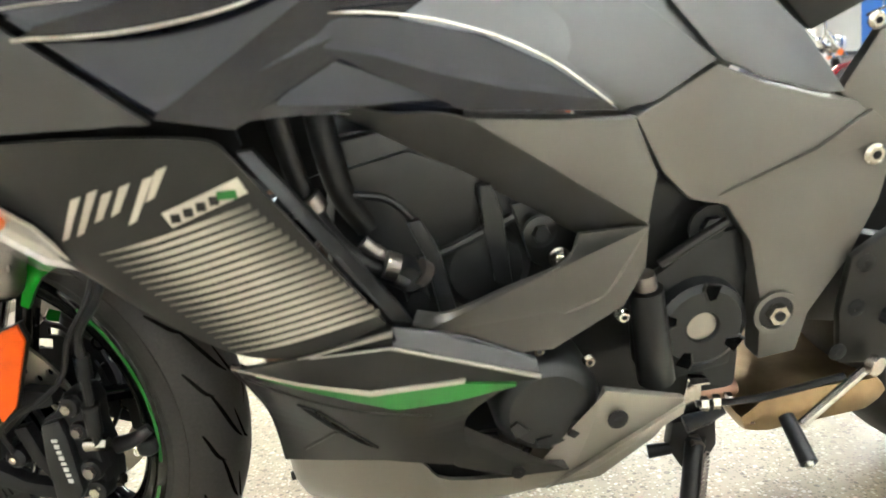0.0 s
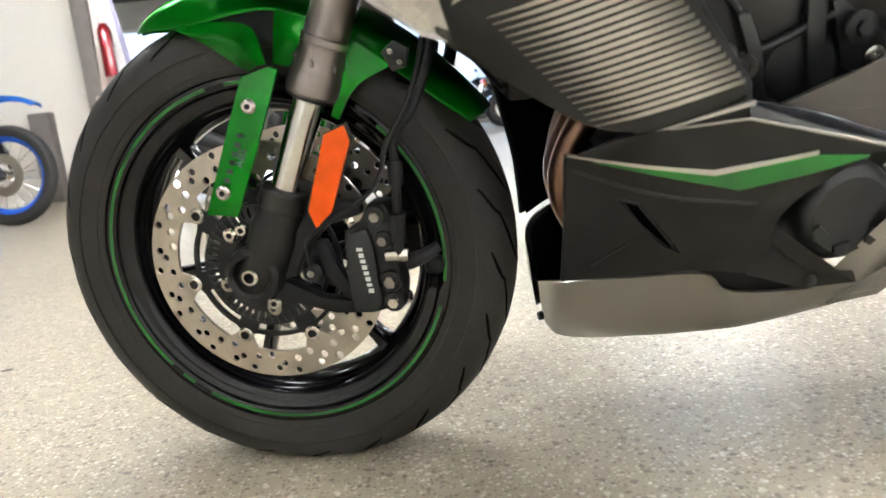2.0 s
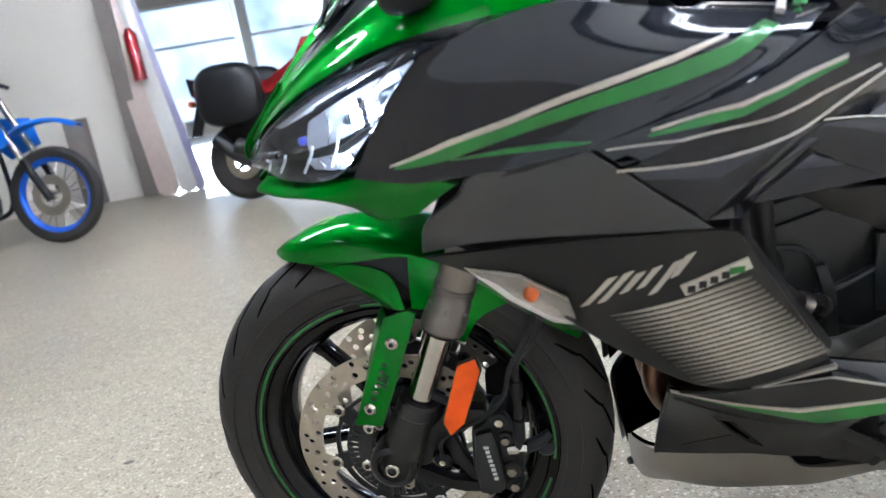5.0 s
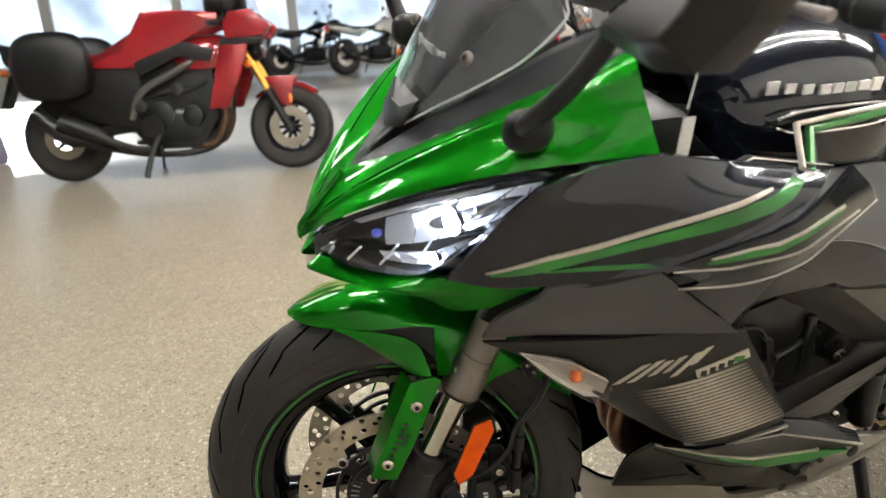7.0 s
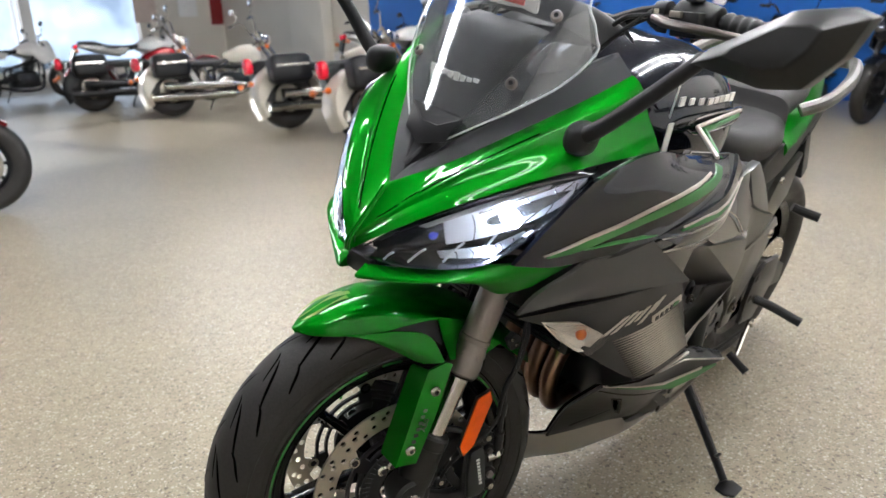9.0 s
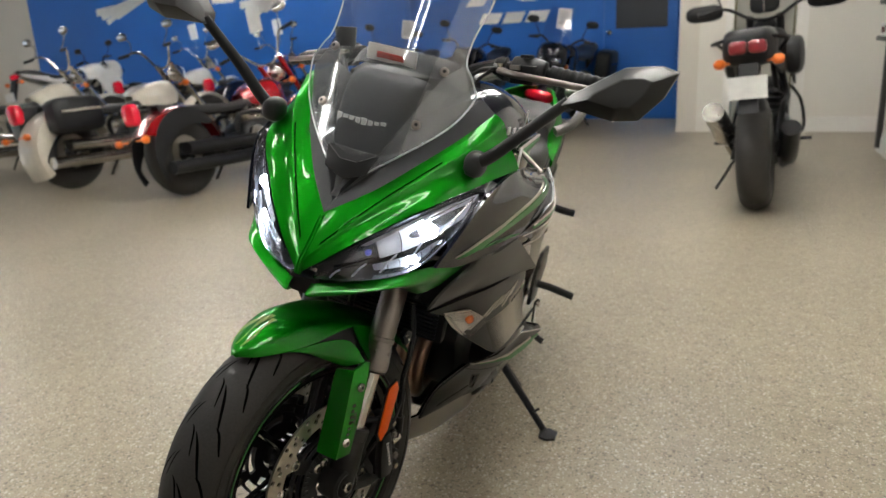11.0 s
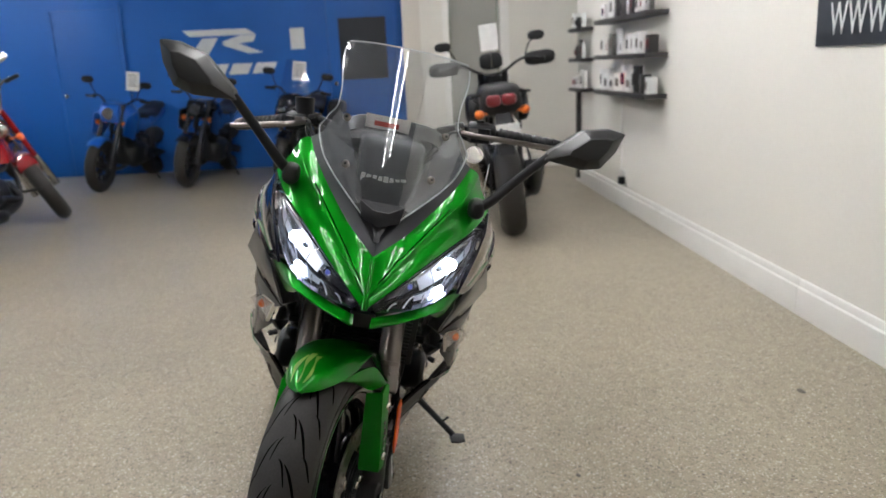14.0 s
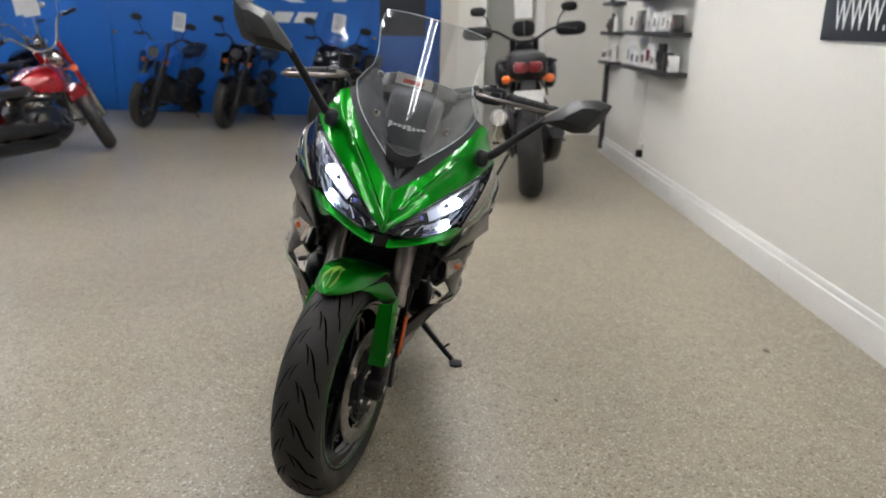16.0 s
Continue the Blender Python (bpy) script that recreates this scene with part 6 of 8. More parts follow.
pl("knee_insert", [(0.445, 0.244, 0.786), (0.56, 0.236, 0.775), (0.64, 0.233, 0.752), (0.70, 0.234, 0.72), (0.765, 0.236, 0.672), (0.62, 0.238, 0.688), (0.54, 0.24, 0.73)], BLACKGLOSS, "gloss black insert with bright edges", 0.012, 0.002)
# thin chrome tube stands in for the highlight along the insert's upper edge
for sy in (-1, 1):
    bm = B()
    tube(bm, [(0.44, 0.247 * sy, 0.79), (0.56, 0.24 * sy, 0.778), (0.64, 0.238 * sy, 0.755), (0.70, 0.238 * sy, 0.724), (0.755, 0.239 * sy, 0.68)], 0.0013, 6)
    part("bright_line", bm, CHROME, bike, "bright outline")
pl("air_duct", [(0.36, 0.225, 0.80), (0.52, 0.232, 0.74), (0.62, 0.233, 0.70), (0.62, 0.215, 0.672), (0.46, 0.205, 0.708), (0.41, 0.24, 0.70)], BLACKGLOSS, "gloss black duct", 0.03, 0.003)
pl("side_cover", [(0.792, 0.2, 0.795), (0.86, 0.19, 0.80), (0.925, 0.182, 0.762), (0.975, 0.182, 0.72), (1.025, 0.19, 0.652), (0.995, 0.2, 0.656), (0.93, 0.2, 0.677), (0.88, 0.2, 0.70)], GREYMET, "graphite side cover under the seat", 0.02, 0.004)
pl("seat_rail", [(0.94, 0.172, 0.765), (0.985, 0.176, 0.715), (1.05, 0.182, 0.745), (1.2, 0.17, 0.81), (1.32, 0.15, 0.86), (1.3, 0.15, 0.88), (1.12, 0.165, 0.83)], MATTE, "matte tail rail", 0.02, 0.004)
for sy in (-1, 1):
    bolt(bike, (1.046, 0.187 * sy, 0.722), (0, sy, 0), 0.009, 0.006)
pl("subframe", [(1.02, 0.185, 0.65), (1.08, 0.185, 0.60), (1.16, 0.18, 0.66), (1.2, 0.17, 0.76), (1.06, 0.18, 0.71)], FRAME, "grey passenger peg hanger", 0.015, 0.004)
bm = B()
seat_rows = [[(x, w, z - 0.06), (x, w * 1.02, z - 0.02), (x, w * 0.75, z), (x, 0, z - 0.008)] for x, w, z in ((0.79, 0.07, 0.85), (0.84, 0.12, 0.845), (0.92, 0.155, 0.838), (1.02, 0.16, 0.84), (1.08, 0.14, 0.855), (1.10, 0.13, 0.90), (1.2, 0.125, 0.915), (1.3, 0.10, 0.92), (1.36, 0.07, 0.905))]
for sy in (-1, 1):
    Patch(seat_rows).mesh(bm, sy, 12, 30, 0.02)
part("seat", bm, VINYL, bike, "black stepped dual seat")
bm = B()
tail_rows = [[(x, w, z0), (x, w * 1.06, (z0 + z1) / 2), (x, w * 0.8, z1)] for x, w, z0, z1 in ((1.05, 0.165, 0.76, 0.83), (1.18, 0.155, 0.80, 0.885), (1.32, 0.12, 0.84, 0.92), (1.46, 0.07, 0.885, 0.94), (1.52, 0.03, 0.905, 0.94))]
for sy in (-1, 1):
    Patch(tail_rows).mesh(bm, sy, 8, 20, 0.01)
part("tail_cowl", bm, GREEN, bike, "green tail cowl")
for sy in (-1, 1):
    bm = B()
    tube(bm, [(1.12, 0.15 * sy, 0.87), (1.16, 0.19 * sy, 0.90), (1.28, 0.19 * sy, 0.935), (1.42, 0.15 * sy, 0.955), (1.46, 0.1 * sy, 0.95)], 0.016, 10)
    part("grab_rail", bm, FRAME, bike, "grey passenger grab rail")
bm = B()
prism(bm, [(1.45, -0.06, 0.88), (1.52, -0.04, 0.9), (1.72, -0.05, 0.58), (1.66, -0.06, 0.56)], (0, 0.11, 0))
part("plate_hanger", bm, BLACK, bike, "black rear plate hanger", 0.005)
bm = B()
blob(bm, (1.5, 0, 0.91), (0.03, 0.06, 0.02))
part("tail_lamp", bm, REDLENS, bike, "red tail lamp")

# engine
bm = B()
prism(bm, [(0.46, -0.15, 0.43), (0.50, -0.15, 0.66), (0.70, -0.15, 0.66), (0.77, -0.15, 0.58), (0.96, -0.15, 0.56), (0.96, -0.15, 0.27), (0.55, -0.15, 0.26)], (0, 0.30, 0))
eng = part("engine", bm, ENGINE, bike, "black four-cylinder engine block", 0.012)
for sy in (-1, 1):
    # cylinder head cover with ribs seen through the frame window
    bm = B()
    prism(bm, [(0.50, 0.15 * sy, 0.655), (0.60, 0.15 * sy, 0.668), (0.66, 0.15 * sy, 0.61), (0.70, 0.15 * sy, 0.50), (0.62, 0.15 * sy, 0.46), (0.54, 0.15 * sy, 0.50), (0.50, 0.15 * sy, 0.58)], (0, 0.02 * sy, 0))
    part("head_cover", bm, ENGINE, eng, "", 0.006)
    bm = B()
    prism(bm, [(x, 0.168 * sy, z) for x, z in ((0.499, 0.626), (0.568, 0.640), (0.65, 0.60), (0.634, 0.547), (0.595, 0.532), (0.546, 0.586), (0.506, 0.597))], (0, 0.008 * sy, 0))
    part("head_plate", bm, ENGINE, eng, "", 0.003)
    for pts in (((0.559, 0.568), (0.574, 0.569), (0.592, 0.527), (0.606, 0.449), (0.586, 0.452), (0.575, 0.525)), ((0.633, 0.598), (0.649, 0.598), (0.66, 0.562), (0.667, 0.482), (0.648, 0.484), (0.641, 0.551))):
        bm = B()
        prism(bm, [(x, 0.168 * sy, z) for x, z in pts], (0, 0.018 * sy, 0))
        part("casting_rib", bm, ENGINE, eng, "", 0.004)
    bm = B()
    tube(bm, [(0.568, 0.176 * sy, 0.521), (0.604, 0.178 * sy, 0.53), (0.641, 0.178 * sy, 0.545), (0.672, 0.176 * sy, 0.556)], 0.0055, 8)
    part("casting_rib", bm, ENGINE, eng)
    bm = B()
    tube(bm, [(0.506, 0.176 * sy, 0.602), (0.546, 0.176 * sy, 0.59), (0.58, 0.176 * sy, 0.548)], 0.004, 8)
    part("casting_rib", bm, ENGINE, eng)
    for x, z in ((0.52, 0.545), (0.531, 0.535)):
        bm = B()
        rod(bm, (x - 0.007, 0.185 * sy, z + 0.008), (x + 0.009, 0.187 * sy, z - 0.009), 0.0075, 0.0075, 12)
        part("pipe_union", bm, FORKGREY, eng, "dull steel pipe union")
    bm = B()
    rod(bm, (0.556, 0.17 * sy, 0.51), (0.556, 0.2 * sy, 0.51), 0.016, 0.014, 16)
    rod(bm, (0.563, 0.17 * sy, 0.482), (0.563, 0.196 * sy, 0.482), 0.013, 0.012, 16)
    part("water_fitting", bm, ENGINE, eng)
    bm = B()
    lathe(bm, [(0, 0), (0.05, 0), (0.052, 0.012 * sy), (0.04, 0.024 * sy), (0, 0.026 * sy)], 40, (0.64, 0.155 * sy, 0.50))
    part("timing_cover", bm, ENGINE, eng)
    # mounting bolts at the rear of the window
    for x, y, z, r in ((0.696, 0.19, 0.542, 0.018), (0.717, 0.188, 0.509, 0.012)):
        bm = B()
        lathe(bm, [(0, 0), (r, 0), (r, 0.004 * sy), (r * 0.7, 0.006 * sy), (0, 0.006 * sy)], 24, (x, y * sy, z))
        part("mount_washer", bm, ENGINE if r > 0.015 else BOLT, eng)
        bm = B()
        rod(bm, (x, (y + 0.004) * sy, z), (x, (y + 0.012) * sy, z), r * 0.55, r * 0.5, 6)
        part("mount_bolt", bm, ENGINE if r > 0.015 else BOLT, eng)
    bm = B()
    prism(bm, [(0.67, 0.165 * sy, 0.57), (0.71, 0.165 * sy, 0.572), (0.755, 0.165 * sy, 0.52), (0.74, 0.165 * sy, 0.475), (0.69, 0.165 * sy, 0.5)], (0, 0.012 * sy, 0))
    part("mount_plate", bm, ENGINE, eng, "", 0.003)
    # coolant hoses
    bm = B()
    tube(bm, [(0.447, 0.19 * sy, 0.70), (0.453, 0.192 * sy, 0.66), (0.467, 0.194 * sy, 0.60), (0.498, 0.195 * sy, 0.545), (0.553, 0.192 * sy, 0.505)], 0.0105, 12)
    part("coolant_hose", bm, BLACK, eng, "black rubber hose")
    bm = B()
    tube(bm, [(0.485, 0.17 * sy, 0.70), (0.49, 0.175 * sy, 0.65), (0.50, 0.17 * sy, 0.60), (0.52, 0.16 * sy, 0.56)], 0.014, 12)
    part("coolant_hose", bm, BLACK, eng, "black rubber hose")
    for p, q in (((0.532, 0.2, 0.532), (0.545, 0.2, 0.526)), ((0.465, 0.2, 0.612), (0.472, 0.2, 0.598)), ((0.565, 0.19, 0.515), (0.573, 0.187, 0.508))):
        bm = B()
        rod(bm, (p[0], p[1] * sy, p[2]), (q[0], q[1] * sy, q[2]), 0.0145, 0.0145, 16)
        part("hose_clip", bm, FORKGREY, eng, "dark steel hose clip")
    # generator cover, low and forward, with its raised web
    bm = B()
    lathe(bm, [(0, 0.02 * sy), (0.046, 0.02 * sy), (0.054, 0.015 * sy), (0.062, 0.002 * sy), (0.0635, -0.08 * sy), (0, -0.08 * sy)], 56, (0.694, 0.206 * sy, 0.338))
    gen = part("generator_cover", bm, ENGINE, eng, "round black engine cover")
    for k in range(3):
        a = radians(200 + 55 * k)
        c = Vector((0.694, 0.2255 * sy, 0.338))
        d, m = Vector((math.cos(a), 0, math.sin(a))), Vector((-math.sin(a), 0, math.cos(a)))
        bm = B()
        prism(bm, [c + d * 0.03 + m * 0.010, c + d * 0.048 + m * 0.012, c + d * 0.048 - m * 0.005, c + d * 0.038 - m * 0.008], (0, 0.004 * sy, 0))
        part("cover_rib", bm, ENGINE, gen, "", 0.001)
    for a in (95, 40, 320, 250):
        q = (0.694 + 0.068 * math.cos(radians(a)), 0.2 * sy, 0.338 + 0.068 * math.sin(radians(a)))
        bolt(gen, q, (0, sy, 0), 0.0075, 0.008)
    # sprocket cover
    bm = B()
    prism(bm, [(0.80, 0.165 * sy, 0.45), (0.84, 0.165 * sy, 0.47), (0.885, 0.165 * sy, 0.505), (0.93, 0.165 * sy, 0.51), (0.942, 0.165 * sy, 0.46), (0.93, 0.165 * sy, 0.33), (0.86, 0.165 * sy, 0.32), (0.81, 0.165 * sy, 0.35)], (0, 0.015 * sy, 0))
    spk = part("sprocket_cover", bm, ENGINE, eng, "black sprocket cover", 0.006)
    bm = B()
    lathe(bm, [(0.018, 0.0), (0.018, 0.015 * sy), (0.02, 0.018 * sy), (0.046, 0.018 * sy), (0.054, 0.013 * sy), (0.058, -0.01 * sy), (0.018, -0.01 * sy)], 48, (0.882, 0.182 * sy, 0.40))
    part("cover_dome", bm, ENGINE, spk, "dark round cover with a centre hole")
    # pale disc closes the hole, in place of the lit view through it
    bm = B()
    lathe(bm, [(0, 0.0), (0.0185, 0.0), (0.0185, 0.003 * sy), (0, 0.003 * sy)], 24, (0.882, 0.192 * sy, 0.40))
    part("cover_eye", bm, TITAN, spk)
    for k in range(4):
        a = radians(78 + 82 * k)
        c = Vector((0.882, 0.1995 * sy, 0.40))
        d, m = Vector((math.cos(a), 0, math.sin(a))), Vector((-math.sin(a), 0, math.cos(a)))
        # thin black plate on the dome draws the pocket's shade
        bm = B()
        prism(bm, [c + d * 0.034 + m * 0.003, c + d * 0.047 + m * 0.012, c + d * 0.054 + m * 0.011, c + d * 0.054 - m * 0.007, c + d * 0.037 - m * 0.005], (0, 0.0012 * sy, 0))
        part("cover_notch", bm, SHADEBLACK, spk, "flat black patch in place of a shaded pocket", 0.001)
        bm = B()
        tube(bm, [c + d * 0.034 + m * 0.004, c + d * 0.047 + m * 0.013, c + d * 0.055 + m * 0.012], 0.0018, 6, False)
        part("cover_rib", bm, ENGINE, spk)
    bm = B()
    rod(bm, (0.815, 0.19 * sy, 0.455), (0.832, 0.192 * sy, 0.335), 0.02, 0.022, 18)
    part("clutch_release", bm, ENGINE, eng, "round black casting")
    bm = B()
    rod(bm, (0.812, 0.191 * sy, 0.475), (0.8145, 0.19 * sy, 0.458), 0.012, 0.014, 14)
    part("casting_neck", bm, FORKGREY, eng)
    for x, z in ((0.79, 0.425),):
        bolt(spk, (x, 0.185 * sy, z), (0, sy, 0), 0.008, 0.01)
    # lighter tube in place of the highlight on the cover's stepped top edge
    bm = B()
    tube(bm, [(0.835, 0.18 * sy, 0.478), (0.87, 0.185 * sy, 0.502), (0.91, 0.18 * sy, 0.52)], 0.006, 10)
    part("cover_ridge", bm, MATTE, eng)
    bm = B()
    lathe(bm, [(0, 0), (0.014, 0), (0.014, 0.008 * sy), (0.009, 0.01 * sy), (0, 0.01 * sy)], 6, (0.897, 0.172 * sy, 0.512))
    part("mount_bolt", bm, ENGINE, eng)
    bm = B()
    lathe(bm, [(0, 0), (0.026, 0), (0.026, 0.004 * sy), (0, 0.004 * sy)], 28, (0.897, 0.168 * sy, 0.512))
    part("mount_washer", bm, ENGINE, eng)

# radiator between fork and engine, fins as real plates
bm = B()
box(bm, (0.335, 0, 0.605), (0.03, 0.30, 0.22))
rad = part("radiator", bm, BLACK, bike, "black radiator with fine fins", 0.004)
for k in range(22):
    bm = B()
    box(bm, (0.317, 0, 0.505 + 0.0095 * k), (0.006, 0.27, 0.0028))
    part("fin", bm, ENGINE, rad)
for y in (-0.085, -0.04, 0.005, 0.05):
    bm = B()
    fx = 0.398 + 0.32 * max(0.0, y + 0.06)
    tube(bm, [(fx + 0.07, y, 0.48), (fx + 0.025, y, 0.44), (fx, y, 0.385), (fx + 0.005, y, 0.335), (fx + 0.035, y * 0.95, 0.292), (fx + 0.1, y * 0.8, 0.265), (fx + 0.25, y * 0.7, 0.245), (fx + 0.42, y * 0.6, 0.215), (fx + 0.62, y * 0.5, 0.185)], 0.019, 14)
    part("header_pipe", bm, HEADER, bike, "heat-stained steel header pipe")
bm = B()
prism(bm, [(1.0, -0.1, 0.175), (1.03, -0.1, 0.2), (1.1, -0.1, 0.21), (1.21, -0.1, 0.21), (1.235, -0.1, 0.18), (1.2, -0.1, 0.15), (1.05, -0.1, 0.14), (1.01, -0.1, 0.145)], (0, 0.2, 0))
part("exhaust_box", bm, GOLDSTEEL, bike, "heat-browned exhaust collector box", 0.02)
bm = B()
tube(bm, [(1.2, 0.1, 0.2), (1.32, 0.17, 0.24), (1.45, 0.21, 0.34), (1.75, 0.24, 0.5)], lambda f: 0.03 + 0.035 * min(max((f - 0.35) * 5, 0), 1), 16)
part("silencer", bm, MATTE, bike, "dark exhaust silencer")

# swing arm, rear wheel
RX = Vector((1.475, 0, 0.300))
for sy in (-1, 1):
    bm = B()
    prism(bm, [(0.95, 0.12 * sy, 0.44), (1.1, 0.13 * sy, 0.46), (1.3, 0.14 * sy, 0.41), (1.52, 0.14 * sy, 0.34), (1.54, 0.14 * sy, 0.27), (1.4, 0.14 * sy, 0.28), (1.15, 0.13 * sy, 0.33), (0.96, 0.12 * sy, 0.36)], (0, -0.03 * sy, 0))
    part("swing_arm", bm, BLACK, bike, "black swing arm", 0.006)
bm = B()
lathe(bm, tyre_profile(0.318, 0.095, 0.226), 96, RX)
rt = part("rear_tyre", bm, RUBBER, bike, "wide black rear tyre", 0, 50)
bm = B()
lathe(bm, [(0.229, -0.07), (0.205, -0.055), (0.195, 0), (0.205, 0.055), (0.229, 0.07), (0.215, 0.06), (0.185, 0.0), (0.215, -0.06)], 80, RX)
rr = part("rear_rim", bm, RIM, bike, "gloss black rear rim")
for k in range(5):
    a = radians(20 + 72 * k)
    bm = B()
    rod(bm, RX, RX + Vector((math.cos(a) * 0.2, 0, math.sin(a) * 0.2)), 0.02, 0.013, 10)
    part("spoke", bm, RIM, rr)
bm = B()
lathe(bm, [(0.06, -0.1), (0.12, -0.1), (0.12, -0.105), (0.06, -0.105)], 48, RX)
part("rear_sprocket", bm, BOLT, bike, "steel rear sprocket")

# foot controls
for sy in (-1, 1):
    bm = B()
    prism(bm, [(1.045, 0.2 * sy, 0.47), (1.09, 0.2 * sy, 0.5), (1.17, 0.2 * sy, 0.50), (1.2, 0.2 * sy, 0.43), (1.14, 0.2 * sy, 0.32), (1.05, 0.2 * sy, 0.33), (1.04, 0.2 * sy, 0.40)], (0, 0.012 * sy, 0))
    hanger = part("footrest_hanger", bm, MATTE, bike, "dark grey footrest hanger", 0.004)
    for x, z in ((1.062, 0.462), (1.06, 0.405), (1.045, 0.348)):
        bolt(hanger, (x, 0.212 * sy, z), (0, sy, 0), 0.011, 0.003, "bolt", BLACK)
    bm = B()
    tube(bm, [(1.10, 0.21 * sy, 0.39), (1.115, 0.25 * sy, 0.385), (1.12, 0.33 * sy, 0.375)], 0.012, 10)
    part("footrest", bm, BLACK, hanger, "black rubber footrest")
    bm = B()
    tube(bm, [(1.085, 0.225 * sy, 0.335), (1.04, 0.235 * sy, 0.31), (0.985, 0.25 * sy, 0.283)], 0.006, 8)
    lev = part("foot_lever", bm, CHROME, hanger, "bright metal foot lever")
    bm = B()
    rod(bm, (0.975, 0.235 * sy, 0.285), (0.972, 0.29 * sy, 0.262), 0.009, 0.010, 14)
    part("lever_rubber", bm, BLACK, lev, "black lever rubber")
    bm = B()
    rod(bm, (0.972, 0.29 * sy, 0.262), (0.9715, 0.295 * sy, 0.26), 0.006, 0.005, 12)
    part("lever_end", bm, BOLT, lev)
    bm = B()
    rod(bm, (1.08, 0.226 * sy, 0.335), (1.083, 0.236 * sy, 0.335), 0.012, 0.012, 16)
    part("lever_pivot", bm, BOLT, lev)
    bm = B()
    tube(bm, [(0.88, 0.2 * sy, 0.296), (0.95, 0.215 * sy, 0.302), (1.05, 0.225 * sy, 0.322)], 0.0045, 8)
    part("shift_rod", bm, BLACK, hanger, "thin black rod")
    for x in (0.885, 0.9, 0.915):
        bm = B()
        rod(bm, (x, 0.202 * sy, 0.2965), (x + 0.008, 0.204 * sy, 0.297), 0.009, 0.009, 6)
        part("rod_joint", bm, BOLT, hanger)
    bm = B()
    tube(bm, [(1.2, 0.19 * sy, 0.62), (1.21, 0.21 * sy, 0.615), (1.22, 0.255 * sy, 0.612)], 0.012, 10)
    part("passenger_footrest", bm, BLACK, bike, "black folded passenger footrest")

# side stand
bm = B()
prism(bm, [(0.868, -0.15, 0.245), (0.925, -0.15, 0.25), (0.93, -0.15, 0.20), (0.912, -0.15, 0.165), (0.885, -0.15, 0.17), (0.865, -0.15, 0.205)], (0, -0.018, 0))
std = part("side_stand", bm, BLACK, bike, "black side stand, down", 0.003)
bm = B()
tube(bm, [(0.9, -0.168, 0.215), (0.893, -0.18, 0.205), (0.836, -0.28, 0.149), (0.777, -0.382, 0.091)], lambda f: 0.0135 - 0.004 * f, 12)
part("stand_leg", bm, BLACK, std)
bm = B()
prism(bm, [(0.742, -0.4, 0.0805), (0.75, -0.422, 0.086), (0.792, -0.422, 0.086), (0.805, -0.395, 0.0792), (0.788, -0.373, 0.0738), (0.75, -0.377, 0.0748)], (0.0, 0.002, 0.007))
part("stand_foot", bm, BLACK, std, "flat stand foot", 0.002)
bm = B()
rod(bm, (0.803, -0.338, 0.12), (0.775, -0.352, 0.152), 0.004, 0.004, 8)
part("stand_tang", bm, BLACK, std)
bm = B()
rod(bm, (0.897, -0.162, 0.212), (0.897, -0.182, 0.212), 0.012, 0.011, 6)
part("pivot_bolt", bm, FORKGREY, std)
bm = B()
tube(bm, [(0.905 + 0.0045 * math.cos(k * 1.6) - 0.00062 * k, -0.19 - 0.0011 * k, 0.208 - 0.0006 * k + 0.0045 * math.sin(k * 1.6)) for k in range(80)], 0.0012, 5, False)
part("spring", bm, FORKGREY, std, "coiled steel return spring")
bm = B()
prism(bm, [(0.872, -0.175, 0.262), (0.9, -0.175, 0.265), (0.896, -0.175, 0.318), (0.88, -0.175, 0.322)], (0, -0.003, 0))
box(bm, (0.888, -0.186, 0.32), (0.02, 0.022, 0.003))
part("stand_tab", bm, CHROME, std, "bright folded steel tab", 0.001)
for p, q, r in (((0.875, -0.185, 0.255), (0.9, -0.187, 0.262), 0.011), ((0.905, -0.17, 0.25), (0.93, -0.17, 0.262), 0.013), ((0.84, -0.16, 0.2), (0.868, -0.166, 0.205), 0.009)):
    bm = B()
    rod(bm, p, q, r, r * 0.85, 14)
    part("switch", bm, BLACK, std, "black plastic stand switch")

